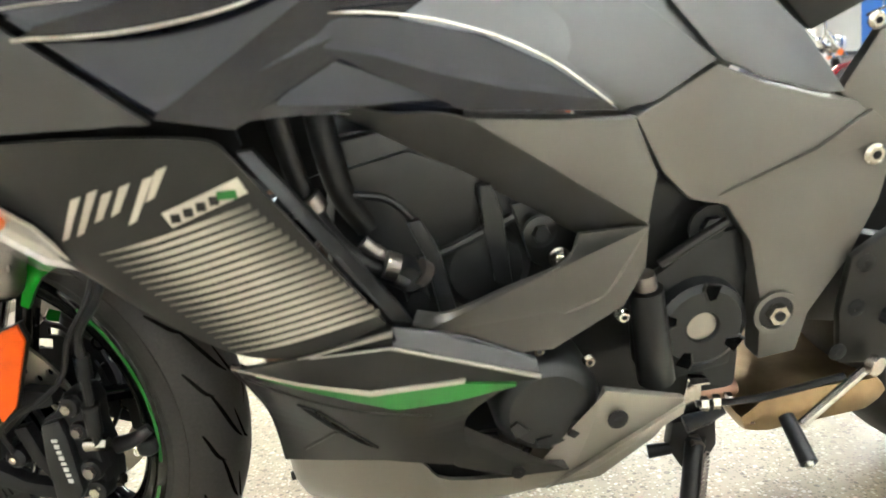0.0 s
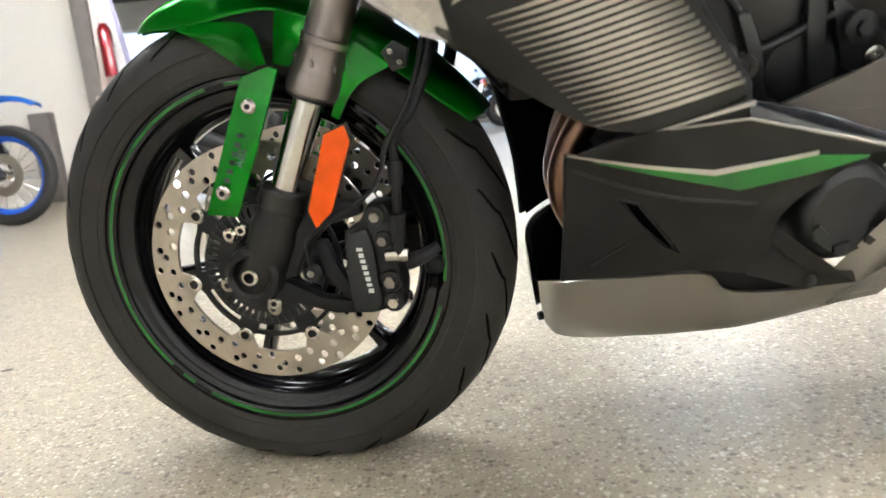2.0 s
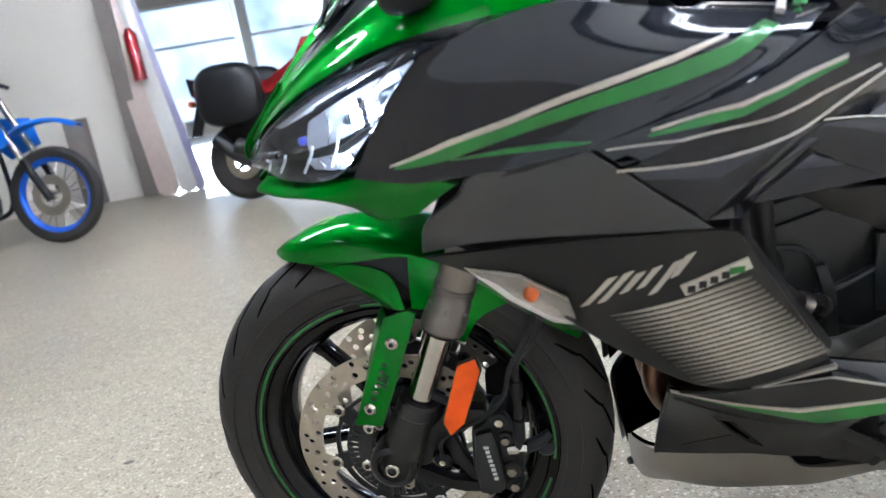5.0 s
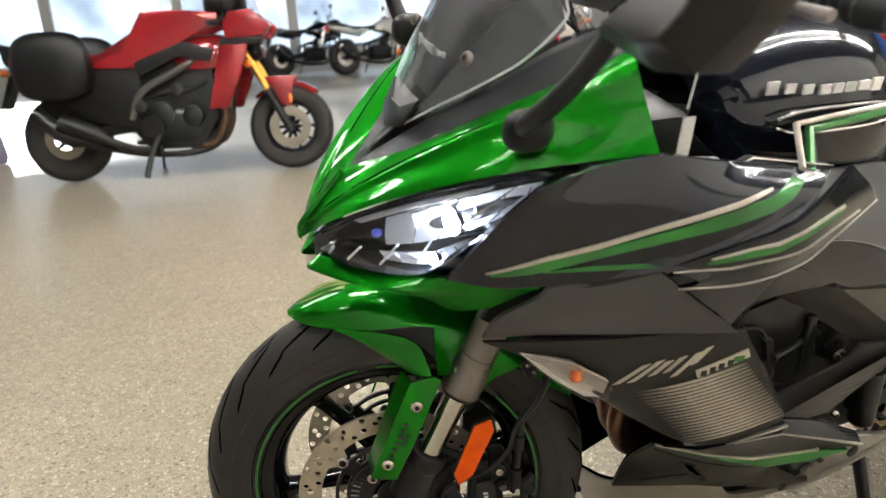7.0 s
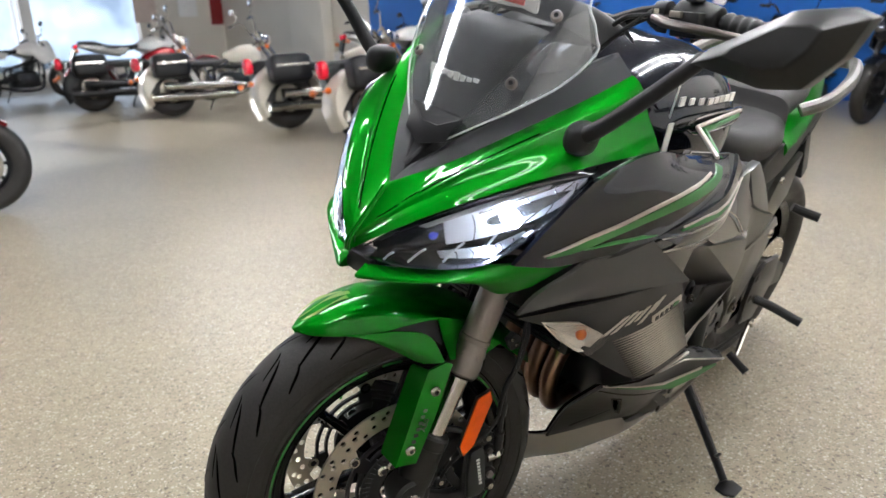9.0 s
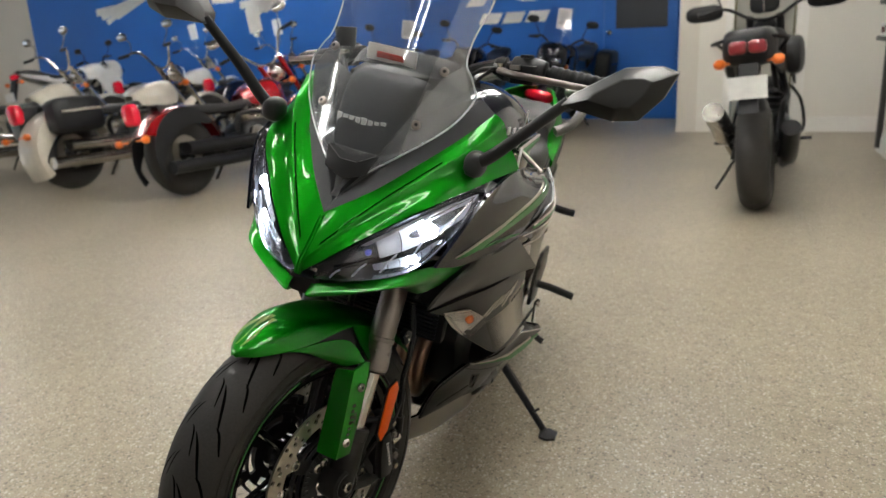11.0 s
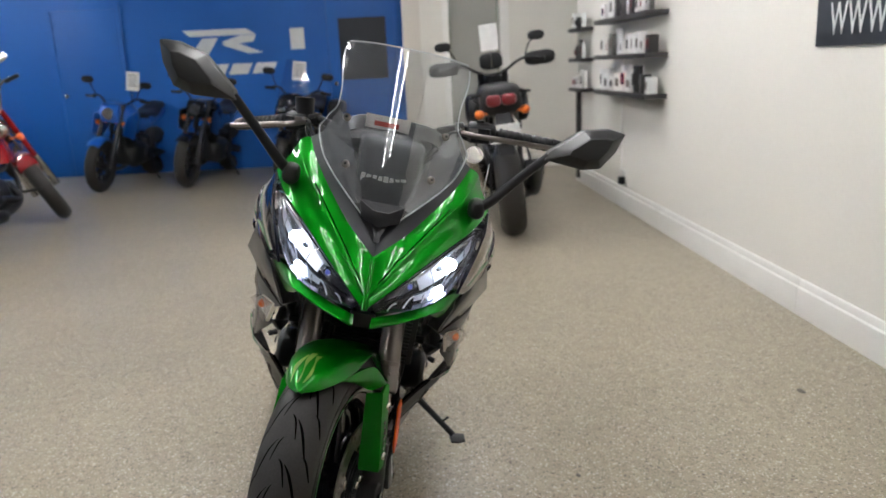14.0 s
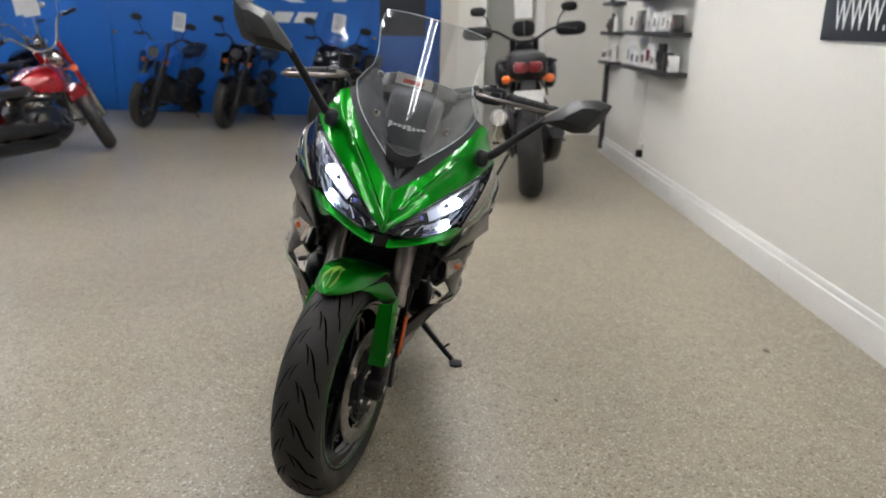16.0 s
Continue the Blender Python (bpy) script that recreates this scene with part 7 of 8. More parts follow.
# mirrors
for sy in (-1, 1):
    dx = 0.036 if sy < 0 else -0.02
    bm = B()
    tube(bm, [(0.112, 0.196 * sy, 0.968), (0.105, 0.225 * sy, 0.985), (0.102 + dx * 0.5, 0.275 * sy, 1.04), (0.085 + dx, 0.335 * sy, 1.108)], lambda f: 0.0125 - 0.003 * f, 12)
    arm = part("mirror_arm", bm, BLACK, bike, "black mirror stalk")
    bm = B()
    blob(bm, (0.115, 0.203 * sy, 0.967), (0.027, 0.019, 0.023), None, 16, 10, 2.6)
    part("mirror_base", bm, BLACK, arm)
    o = [(0.07, 0.325, 1.100), (0.085, 0.335, 1.118), (0.11, 0.405, 1.175), (0.10, 0.46, 1.19), (0.085, 0.49, 1.187), (0.083, 0.478, 1.145), (0.075, 0.45, 1.104), (0.07, 0.41, 1.094)]
    bm = B()
    front = [Vector((x + dx, y * sy, z)) for x, y, z in o]
    cen = sum(front, Vector()) / len(front)
    mid_ring = [cen + (p - cen) * 1.02 + Vector((0.03, 0, 0)) for p in front]
    bulge = [cen + (p - cen) * 0.55 + Vector((-0.03, 0, 0.004)) for p in front]
    r0 = [bm.verts.new(p) for p in mid_ring]
    r1 = [bm.verts.new(p) for p in front]
    r2 = [bm.verts.new(p) for p in bulge]
    n = len(o)
    for k in range(n):
        j = (k + 1) % n
        bm.faces.new((r0[k], r0[j], r1[j], r1[k]))
        bm.faces.new((r1[k], r1[j], r2[j], r2[k]))
    bm.faces.new(r2)
    bm.faces.new(r0[::-1])
    mh = part("mirror", bm, MATTE, bike, "faceted matte black mirror housing", 0.003, 14)
    bm = B()
    prism(bm, [cen + (p - cen) * 0.93 + Vector((0.0305, 0, 0)) for p in front], (0.001, 0, 0))
    part("mirror_glass", bm, CHROME, mh, "mirror glass")

# handlebars, turned with the forks
def steered(name, bm, material, label="", bevel=0.0):
    return fpart(name, bm, material, None, label, bevel)


for sy in (-1, 1):
    bm = B()
    tube(bm, [(0.36, 0.10 * sy, 1.06), (0.40, 0.17 * sy, 1.085), (0.43, 0.25 * sy, 1.08), (0.455, 0.40 * sy, 1.06)], 0.011, 10)
    steered("handlebar", bm, BLACK, "black handlebar")
    bm = B()
    ga, gb = Vector((0.434, 0.28 * sy, 1.076)), Vector((0.457, 0.41 * sy, 1.058))
    tube(bm, [ga.lerp(gb, j / 8) for j in range(9)], lambda f: 0.0168 + 0.0011 * math.sin(60 * f), 14)
    steered("grip", bm, BLACK, "ribbed black rubber grip")
    bm = B()
    rod(bm, (0.457, 0.41 * sy, 1.058), (0.462, 0.435 * sy, 1.054), 0.018, 0.014, 14)
    steered("bar_end", bm, BLACK, "black bar-end weight")
    # two-part switch housing with its buttons, lever perch, lever and cables
    sa, sb = Vector((0.415, 0.205 * sy, 1.084)), Vector((0.432, 0.272 * sy, 1.077))
    bm = B()
    tube(bm, [sa.lerp(sb, j / 6) for j in range(7)], lambda f: 0.0195 + 0.006 * math.sin(math.pi * f) ** 0.5, 16)
    box(bm, sa.lerp(sb, 0.5) + Vector((-0.012, 0, -0.008)), (0.036, 0.052, 0.036))
    block = steered("switch_block", bm, BLACK, "black switch housing with pale buttons", 0.004)
    for f, dx, dz, s, mt in ((0.3, -0.03, 0.004, (0.006, 0.022, 0.009), TITAN), (0.62, -0.031, -0.01, (0.006, 0.014, 0.01), MATTE), (0.5, -0.012, 0.0265, (0.02, 0.02, 0.006), MATTE), (0.8, -0.03, 0.006, (0.006, 0.01, 0.01), DARKRED)):
        bm = B()
        box(bm, sa.lerp(sb, f) + Vector((dx, 0, dz)), s)
        fpart("button", bm, mt, block, "", 0.0015)
    bm = B()
    rod(bm, (0.404, 0.176 * sy, 1.084), (0.409, 0.197 * sy, 1.085), 0.0185, 0.0185, 16)
    prism(bm, [(0.395, 0.176 * sy, 1.094), (0.372, 0.186 * sy, 1.088), (0.366, 0.215 * sy, 1.076), (0.38, 0.222 * sy, 1.074), (0.402, 0.2 * sy, 1.084)], (0, 0, -0.016))
    perch = steered("lever_perch", bm, BLACK, "black lever clamp", 0.002)
    bm = B()
    rod(bm, (0.375, 0.2 * sy, 1.092), (0.375, 0.2 * sy, 1.066), 0.006, 0.006, 10)
    fpart("pivot_bolt", bm, BOLT, perch)
    bm = B()
    tube(bm, [(0.374, 0.2 * sy, 1.079), (0.366, 0.235 * sy, 1.074), (0.376, 0.3 * sy, 1.068), (0.395, 0.37 * sy, 1.06), (0.413, 0.425 * sy, 1.055)], lambda f: 0.0075 - 0.0018 * f, 10)
    steered("lever", bm, FORKGREY, "dull metal hand lever")
    for k, (r, dx) in enumerate(((0.0042, 0.0), (0.0034, 0.012), (0.0028, -0.01))):
        bm = B()
        tube(bm, [(0.372 + dx, 0.19 * sy, 1.082), (0.335 + dx, 0.175 * sy, 1.075 - 0.012 * k), (0.315 + dx, 0.14 * sy, 1.035 - 0.01 * k), (0.33, 0.09 * sy, 0.985)], r, 8)
        steered("control_cable", bm, BLACK, "black control cable")
    bm = B()
    rod(bm, (0.37, 0.20 * sy, 1.10), (0.37, 0.20 * sy, 1.14), 0.022, 0.024, 16)
    if sy > 0:
        steered("fluid_reservoir", bm, BLACK, "black fluid reservoir")
    else:
        bm.free()
bm = B()
prism(bm, [(0.32, -0.14, 1.03), (0.38, -0.14, 1.05), (0.40, 0, 1.06), (0.38, 0.14, 1.05), (0.32, 0.14, 1.03), (0.30, 0, 1.03)], (0, 0, 0.025))
steered("top_yoke", bm, BLACK, "black fork yoke", 0.004)
# dark inner structure that closes the nose from behind
bm = B()
box(bm, (0.16, 0, 0.80), (0.22, 0.26, 0.16), None)
box(bm, (0.30, 0, 0.84), (0.14, 0.30, 0.20), None)
part("fairing_stay", bm, BLACK, bike, "black inner fairing structure", 0.02)
bm = B()
rod(bm, (0.285, -0.235, 0.985), (0.29, -0.236, 1.05), 0.0012, 0.0012, 6)
tagc = part("tag_cord", bm, WHITEPL, bike)
bm = B()
box(bm, (0.286, -0.24, 0.955), (0.016, 0.002, 0.045))
part("price_tag", bm, PAPER, tagc, "small white paper tag", 0.001)


# ---- other machines in the showroom (rear wheel at the origin, nose towards +x) ----
def ring_wheel(parent, x, R, tyre_w, rim_mat, spokes=5, wire=False, disc=True, name="wheel"):
    c = (x, 0, R)
    bm = B()
    rr = R - tyre_w * 0.8
    lathe(bm, [(rr - 0.01, -tyre_w * 0.36)] + [(R - tyre_w * 0.42 * (1 - math.cos(math.pi * (k / 8 - 0.5))), tyre_w * 0.5 * math.sin(math.pi * (k / 8 - 0.5))) for k in range(9)] + [(rr - 0.01, tyre_w * 0.36)], 48, c)
    w = part(name, bm, RUBBER, parent, "black tyre on its wheel")
    bm = B()
    lathe(bm, [(rr, -tyre_w * 0.36), (rr - 0.03, 0), (rr, tyre_w * 0.36), (rr - 0.022, tyre_w * 0.3), (rr - 0.045, 0), (rr - 0.022, -tyre_w * 0.3)], 48, c)
    part("rim", bm, rim_mat, w)
    bm = B()
    rod(bm, (x, -0.08, R), (x, 0.08, R), 0.035, seg=16)
    part("hub", bm, BLACK if not wire else BOLT, w)
    n = 20 if wire else spokes
    bm = B()
    for k in range(n):
        a = 2 * math.pi * k / n
        s = (0.045 if k % 2 else -0.045) if wire else 0
        rod(bm, (x + 0.03 * math.cos(a), s, R + 0.03 * math.sin(a)), (x + (rr - 0.03) * math.cos(a + 0.1 * wire), 0, R + (rr - 0.03) * math.sin(a + 0.1 * wire)), 0.003 if wire else 0.016, 0.003 if wire else 0.012, 6)
    part("spokes", bm, BOLT if wire else rim_mat, w)
    if disc:
        bm = B()
        lathe(bm, [(0.08, -0.065), (0.145, -0.065), (0.145, -0.061), (0.08, -0.061)], 40, c)
        part("brake_disc", bm, STEEL, w)
    return w


def machine(name, label, m, style, paint, seat=None, fork=None, rim=None, wb=1.45, group="parked motorcycles", card=False, bags=None, screen=False, accent=None, turn=0):
    t = thing(name, label, "motorcycle", m, group)
    fork, rim, seat, accent = fork or BOLT, rim or BLACK, seat or VINYL, accent or BLACK
    cr, dirt, adv = style == "cruiser", style == "dirt", style == "adventure"
    Rf, Rr = (0.33, 0.32) if cr else (0.345, 0.325) if dirt else (0.335, 0.325) if adv else (0.3, 0.31)
    wf, wr = (0.13, 0.2) if cr else (0.085, 0.11) if dirt else (0.11, 0.185) if adv else (0.12, 0.18)
    ring_wheel(t, 0, Rr, wr, rim, 5, dirt, True, "rear_wheel")
    ring_wheel(t, wb, Rf, wf, rim, 10, dirt or cr, True, "front_wheel")
    rake = radians(32 if cr else 26)
    d = Vector((-math.sin(rake), 0, math.cos(rake)))
    L = 0.72 if cr else 0.85 if (dirt or adv) else 0.68
    head = Vector((wb, 0, Rf)) + d * L
    for sy in (-1, 1):
        bm = B()
        p = Vector((wb, 0.1 * sy, Rf))
        rod(bm, p - d * 0.03, p + d * 0.3, 0.03, 0.028, 12)
        part("fork_lower", bm, BLACK if not cr else CHROME, t)
        bm = B()
        rod(bm, p + d * 0.28, p + d * (L + 0.05), 0.024, 0.026, 12)
        part("fork_tube", bm, fork, t)
    # mudguards
    def guard(name2, x, R, w, a0, a1, mat):
        bm = B()
        rows = [[(x + (R - 0.02 * (abs(g) > 0.8)) * math.cos(radians(a0 + (a1 - a0) * k / 6)), w * g, (Rf if x > 0.1 else Rr) + (R - 0.03 * abs(g) ** 3) * math.sin(radians(a0 + (a1 - a0) * k / 6))) for g in (-1, -0.6, 0, 0.6, 1)] for k in range(7)]
        shell(bm, rows, (0, 0, -0.004), 2)
        part(name2, bm, mat, t)
    if dirt:
        guard("front_mudguard", wb, Rf + 0.2, 0.06, 60, 120, paint)
    else:
        guard("front_mudguard", wb, Rf + 0.025, wf * 0.62, 25 if cr else 50, 150 if cr else 135, paint)
    if cr:
        guard("rear_mudguard", 0, Rr + 0.06, wr * 0.68, 15, 212 if paint is not REDPAINT else 150, paint)
        for sy in (-1, 1):
            bm = B()
            rows = []
            for k in range(9):
                a = radians(40 + 172 * k / 8)
                low = 0.05 + 0.11 * math.sin(math.pi * min(1, k / 7)) ** 0.7
                rows.append([((Rr + dr) * math.cos(a), (wr * 0.68 + dy) * sy, Rr + (Rr + dr) * math.sin(a)) for dr, dy in ((0.035, 0.0), (0.035 - low * 0.5, 0.006), (0.035 - low, 0.002))])
            shell(bm, rows, (0, -0.004 * sy, 0), 3)
            part("mudguard_side", bm, paint if paint is not REDPAINT else BLACK, t, "deep mudguard side")
            bm = B()
            rod(bm, (-0.1, wr * 0.68 * sy, Rr + 0.06), (wb * 0.3, 0.17 * sy, Rr + 0.03), 0.036, 0.036, 14)
            part("exhaust_cover", bm, CHROME if paint is not REDPAINT else BLACK, t, "bright exhaust cover")
    # frame and engine
    bm = B()
    for sy in (-1, 1):
        tube(bm, [(head.x - 0.05, 0.03 * sy, head.z - 0.1), (wb * 0.62, 0.14 * sy, 0.62 if not cr else 0.56), (wb * 0.36, 0.13 * sy, 0.55), (wb * 0.33, 0.1 * sy, 0.33)], 0.022, 8)
        tube(bm, [(head.x - 0.06, 0.03 * sy, head.z - 0.16), (wb * 0.72, 0.1 * sy, 0.4), (wb * 0.62, 0.12 * sy, 0.24), (wb * 0.33, 0.12 * sy, 0.26)], 0.018, 8)
    part("frame", bm, BLACK, t)
    bm = B()
    blob(bm, (wb * 0.5, 0, 0.36), (0.23, 0.17, 0.14), None, 16, 10, 4)
    part("crankcase", bm, ENGINE, t, "dark engine block")
    fins = [(0, -0.12)] + [(r, -0.12 + 0.012 * k) for k, r in enumerate([0.075, 0.092, 0.092, 0.075] * 5)] + [(0.06, 0.13), (0, 0.13)]
    for s in ((-1, 1) if cr else (1,)):
        bm = B()
        lathe(bm, fins, 20)
        bm.transform(Matrix.Translation((wb * 0.5 + 0.08 * s if cr else wb * 0.57, 0, 0.52)) @ Matrix.Rotation(0.4 * s, 4, "Y") @ Matrix.Rotation(radians(90), 4, "X") @ Matrix.Diagonal((1.1, 1, 1.3, 1)))
        part("cylinder", bm, ENGINE if not cr else BOLT, t, "finned engine cylinder")
    for sy in (-1, 1):
        bm = B()
        lathe(bm, [(0, 0), (0.085, 0), (0.08, 0.03 * sy), (0, 0.035 * sy)], 24, (wb * 0.42, 0.165 * sy, 0.36))
        part("engine_cover", bm, BLACK if not cr else CHROME, t)
    # swing arm and chain
    for sy in (-1, 1):
        bm = B()
        prism(bm, [(wb * 0.34, 0.11 * sy, 0.42), (0.05, 0.12 * sy, Rr + 0.03), (-0.05, 0.12 * sy, Rr), (0.05, 0.12 * sy, Rr - 0.03), (wb * 0.34, 0.11 * sy, 0.34)], (0, 0.02 * sy, 0))
        part("swing_arm", bm, BLACK, t, "", 0.004)
    # tank, seat, tail
    tz = 0.72 if cr else 0.86 if not (dirt or adv) else 0.95
    bm = B()
    rows = []
    x0, x1 = wb * 0.45, head.x - 0.02
    for f, w, lo, hi in ((0, 0.06, -0.08, 0.0), (0.2, 0.12, -0.11, 0.05), (0.5, 0.165, -0.13, 0.1), (0.8, 0.15, -0.12, 0.1), (1, 0.08, -0.08, 0.03)):
        x = x0 + (x1 - x0) * f
        w *= 0.75 if dirt else 1
        rows.append([(x, w, tz + lo), (x, w * 1.05, tz + (lo + hi) / 2), (x, w * 0.7, tz + hi * 0.9), (x, 0, tz + hi)])
    for sy in (-1, 1):
        Patch(rows).mesh(bm, sy, 9, 16, 0.008)
    part("fuel_tank", bm, paint, t, "painted fuel tank")
    bm = B()
    sz = tz - 0.02 if not cr else 0.66
    srows = [[(x, w, z - 0.07), (x, w * 1.04, z - 0.03), (x, w * 0.7, z), (x, 0, z - 0.005)] for x, w, z in ((-0.22 if not cr else -0.15, 0.06, sz + (0.1 if not cr else 0.06)), (0.0, 0.1, sz + (0.09 if not cr else 0.04)), (0.2, 0.13, sz + 0.02), (wb * 0.33, 0.13, sz), (wb * 0.5, 0.08, sz + 0.02))]
    for sy in (-1, 1):
        Patch(srows).mesh(bm, sy, 9, 18, 0.02)
    part("seat", bm, seat, t, "black seat")
    if not cr and style != "tourer":
        for sy in (-1, 1):
            bm = B()
            prism(bm, [(-0.3, 0.05 * sy, sz + 0.06), (0.05, 0.11 * sy, sz), (wb * 0.36, 0.14 * sy, sz - 0.05), (wb * 0.30, 0.13 * sy, sz - 0.16), (0.0, 0.1 * sy, sz - 0.06)], (0, 0.012 * sy, 0))
            part("side_panel", bm, paint if not adv else BLACK, t, "", 0.004)
            bm = B()
            prism(bm, [(wb * 0.62, 0.15 * sy, tz + 0.02), (wb * 0.86, 0.18 * sy, tz - 0.02), (wb * 0.9, 0.17 * sy, tz - 0.22), (wb * 0.72, 0.18 * sy, tz - 0.3 if style != "sport" else 0.36), (wb * 0.6, 0.15 * sy, tz - 0.12)], (0, 0.015 * sy, 0))
            part("radiator_shroud", bm, paint, t, "painted side shroud", 0.006)
    # lamp, bars, mirrors
    if not dirt:
        bm = B()
        hp = head + Vector((0.09, 0, -0.05))
        if style in ("sport", "touring"):
            blob(bm, hp + Vector((0.02, 0, -0.02)), (0.17, 0.17, 0.16), None, 18, 12, 2.6)
            part("front_fairing", bm, paint, t, "painted front fairing")
            for sy in (-1, 1):
                bm = B()
                blob(bm, hp + Vector((0.15, 0.085 * sy, -0.04)), (0.05, 0.055, 0.035), None, 12, 8, 3)
                part("headlamp", bm, LAMPDARK, t, "dark glassy headlamp")
        else:
            if style == "naked":
                prism(bm, [hp + Vector(q) for q in ((-0.06, -0.1, 0.12), (0.03, -0.09, 0.1), (0.07, -0.1, 0.0), (0.04, -0.08, -0.1), (-0.08, -0.1, -0.06))], (0, 0.2, 0))
                part("nose_cowl", bm, paint, t, "painted nose cowl", 0.02)
                bm = B()
            blob(bm, hp, (0.07, 0.085, 0.085), None, 16, 10, 2.2)
            hl2 = part("headlamp", bm, accent if not cr else CHROME, t, "round headlamp")
            bm = B()
            rod(bm, hp + Vector((0.055, 0, 0)), hp + Vector((0.075, 0, 0)), 0.07, 0.06, 20)
            part("lamp_glass", bm, REFLECTOR if cr else LAMPDARK, hl2)
        for yl, wl in (((-0.05, 0.05), (0.05, 0.05)) if adv else ((0, 0.07),)):
            bm = B()
            blob(bm, ((-0.35 if adv else -0.28) if not cr else -0.37, yl, (0.67 if cr else sz + 0.05 if adv else sz + 0.02)), (0.03 if adv else 0.04 if not cr else 0.05, wl, 0.038 if not cr else 0.085), None, 12, 8, 3)
            part("tail_lamp", bm, REDLENS if not adv else DARKRED, t, "red tail lamp")
        for sy in (-1, 1):
            for x, z in ((-0.3 if not cr else -0.42, sz - (0.03 if adv else 0.06) if not cr else 0.48), (head.x + 0.06, head.z - 0.16)):
                bm = B()
                rod(bm, (x, 0.05 * sy, z), (x, 0.13 * sy, z), 0.007, seg=8)
                blob(bm, (x, 0.15 * sy, z), (0.03, 0.035, 0.03), None, 10, 8, 2)
                part("indicator", bm, AMBER, t, "amber indicator")
    bz = head.z + (0.12 if not cr else 0.2)
    bm = B()
    bw = 0.36 if not (dirt or adv) else 0.42
    tube(bm, [(head.x - 0.22 if cr else head.x - 0.12, -bw, bz - 0.02), (head.x - 0.1, -bw * 0.6, bz), (head.x - 0.04, -0.08, head.z + 0.03), (head.x - 0.04, 0.08, head.z + 0.03), (head.x - 0.1, bw * 0.6, bz), (head.x - 0.22 if cr else head.x - 0.12, bw, bz - 0.02)], 0.012, 8)
    part("handlebar", bm, CHROME if cr else BLACK, t)
    for sy in (-1, 1):
        bm = B()
        xe = head.x - 0.22 if cr else head.x - 0.12
        rod(bm, (xe + 0.03, bw * 0.72 * sy, bz - 0.015), (xe, bw * 1.04 * sy, bz - 0.02), 0.017, seg=10)
        part("grip", bm, BLACK, t)
        if not dirt:
            bm = B()
            tube(bm, [(xe + 0.05, bw * 0.65 * sy, bz), (xe + 0.09, bw * 0.75 * sy, bz + 0.1), (xe + 0.07, bw * 0.85 * sy, bz + 0.15)], 0.006, 8)
            blob(bm, (xe + 0.06, bw * 0.92 * sy, bz + 0.17), (0.02, 0.07, 0.04), None, 14, 8, 2.4)
            part("mirror", bm, CHROME if cr else BLACK, t)
    if adv:
        for sy in (-1, 1):
            bm = B()
            blob(bm, (head.x - 0.06, bw * 0.95 * sy, bz - 0.01), (0.05, 0.13, 0.06), None, 14, 8, 3)
            part("hand_guard", bm, BLACK, t)
            bm = B()
            tube(bm, [(wb * 0.86, 0.16 * sy, 0.62), (wb * 0.92, 0.22 * sy, 0.5), (wb * 0.75, 0.24 * sy, 0.34), (wb * 0.6, 0.18 * sy, 0.3)], 0.012, 8)
            part("crash_bar", bm, BLACK, t)
            bm = B()
            tube(bm, [(0.1, 0.13 * sy, sz + 0.0), (0.0, 0.19 * sy, sz + 0.07), (-0.24, 0.19 * sy, sz + 0.08), (-0.3, 0.1 * sy, sz + 0.1)], 0.011, 8)
            part("rack_bar", bm, BLACK, t)
        bm = B()
        blob(bm, (-0.14, 0, sz + 0.045), (0.2, 0.145, 0.105), None, 16, 10, 4)
        part("tail_cowl", bm, BLACK, t, "black tail")
        for sy in (-1, 1):
            bm = B()
            blob(bm, (wb * 0.64, 0.19 * sy, 0.86), (0.2, 0.07, 0.13), None, 14, 10, 3)
            part("tank_guard", bm, BLACK, t)
        bm = B()
        blob(bm, (head.x + 0.02, 0, head.z + 0.13), (0.05, 0.1, 0.07), None, 14, 10, 3)
        part("instrument_pod", bm, BLACK, t)
        bm = B()
        tube(bm, [(wb * 0.45, 0.1, 0.22), (0.3, 0.15, 0.3), (0.12, 0.2, 0.5), (-0.1, 0.22, 0.62)], lambda f: 0.025 + 0.04 * (f > 0.55), 14)
        part("silencer", bm, BOLT, t, "round steel silencer")
        bm = B()
        blob(bm, (0.02, 0, Rr + 0.1), (0.2, 0.09, Rr - 0.06), None, 14, 10, 3)
        part("rear_hugger", bm, BLACK, t)
    # exhaust
    bm = B()
    if cr:
        for z, xr, mt in ((0.21, -0.3, None), (0.33, -0.12, None)):
            tube(bm, [(wb * 0.62, -0.12, 0.44), (wb * 0.62, -0.19, 0.3), (wb * 0.48, -0.2, z), (wb * 0.3, -0.2, z), (xr, -0.21, z + 0.03)], lambda f: 0.028 + 0.022 * (f > 0.5), 12)
            if z < 0.3:
                part("exhaust", bm, CHROME if paint is not REDPAINT else BLACK, t, "exhaust pipe")
                bm = B()
    elif not dirt:
        tube(bm, [(wb * 0.72, -0.05, 0.42), (wb * 0.66, -0.1, 0.2), (wb * 0.4, -0.12, 0.17), (0.12, -0.17, 0.3), (-0.12, -0.2, 0.5)], lambda f: 0.024 + 0.032 * (f > 0.72), 12)
    else:
        tube(bm, [(wb * 0.7, -0.06, 0.6), (wb * 0.6, -0.14, 0.55), (0.3, -0.15, 0.66), (-0.05, -0.15, 0.76)], lambda f: 0.02 + 0.03 * (f > 0.6), 12)
    part("exhaust", bm, CHROME if cr and paint is not REDPAINT else BLACK if cr else ENGINE, t, "exhaust pipe")
    # foot rests and stand
    for sy in (-1, 1):
        bm = B()
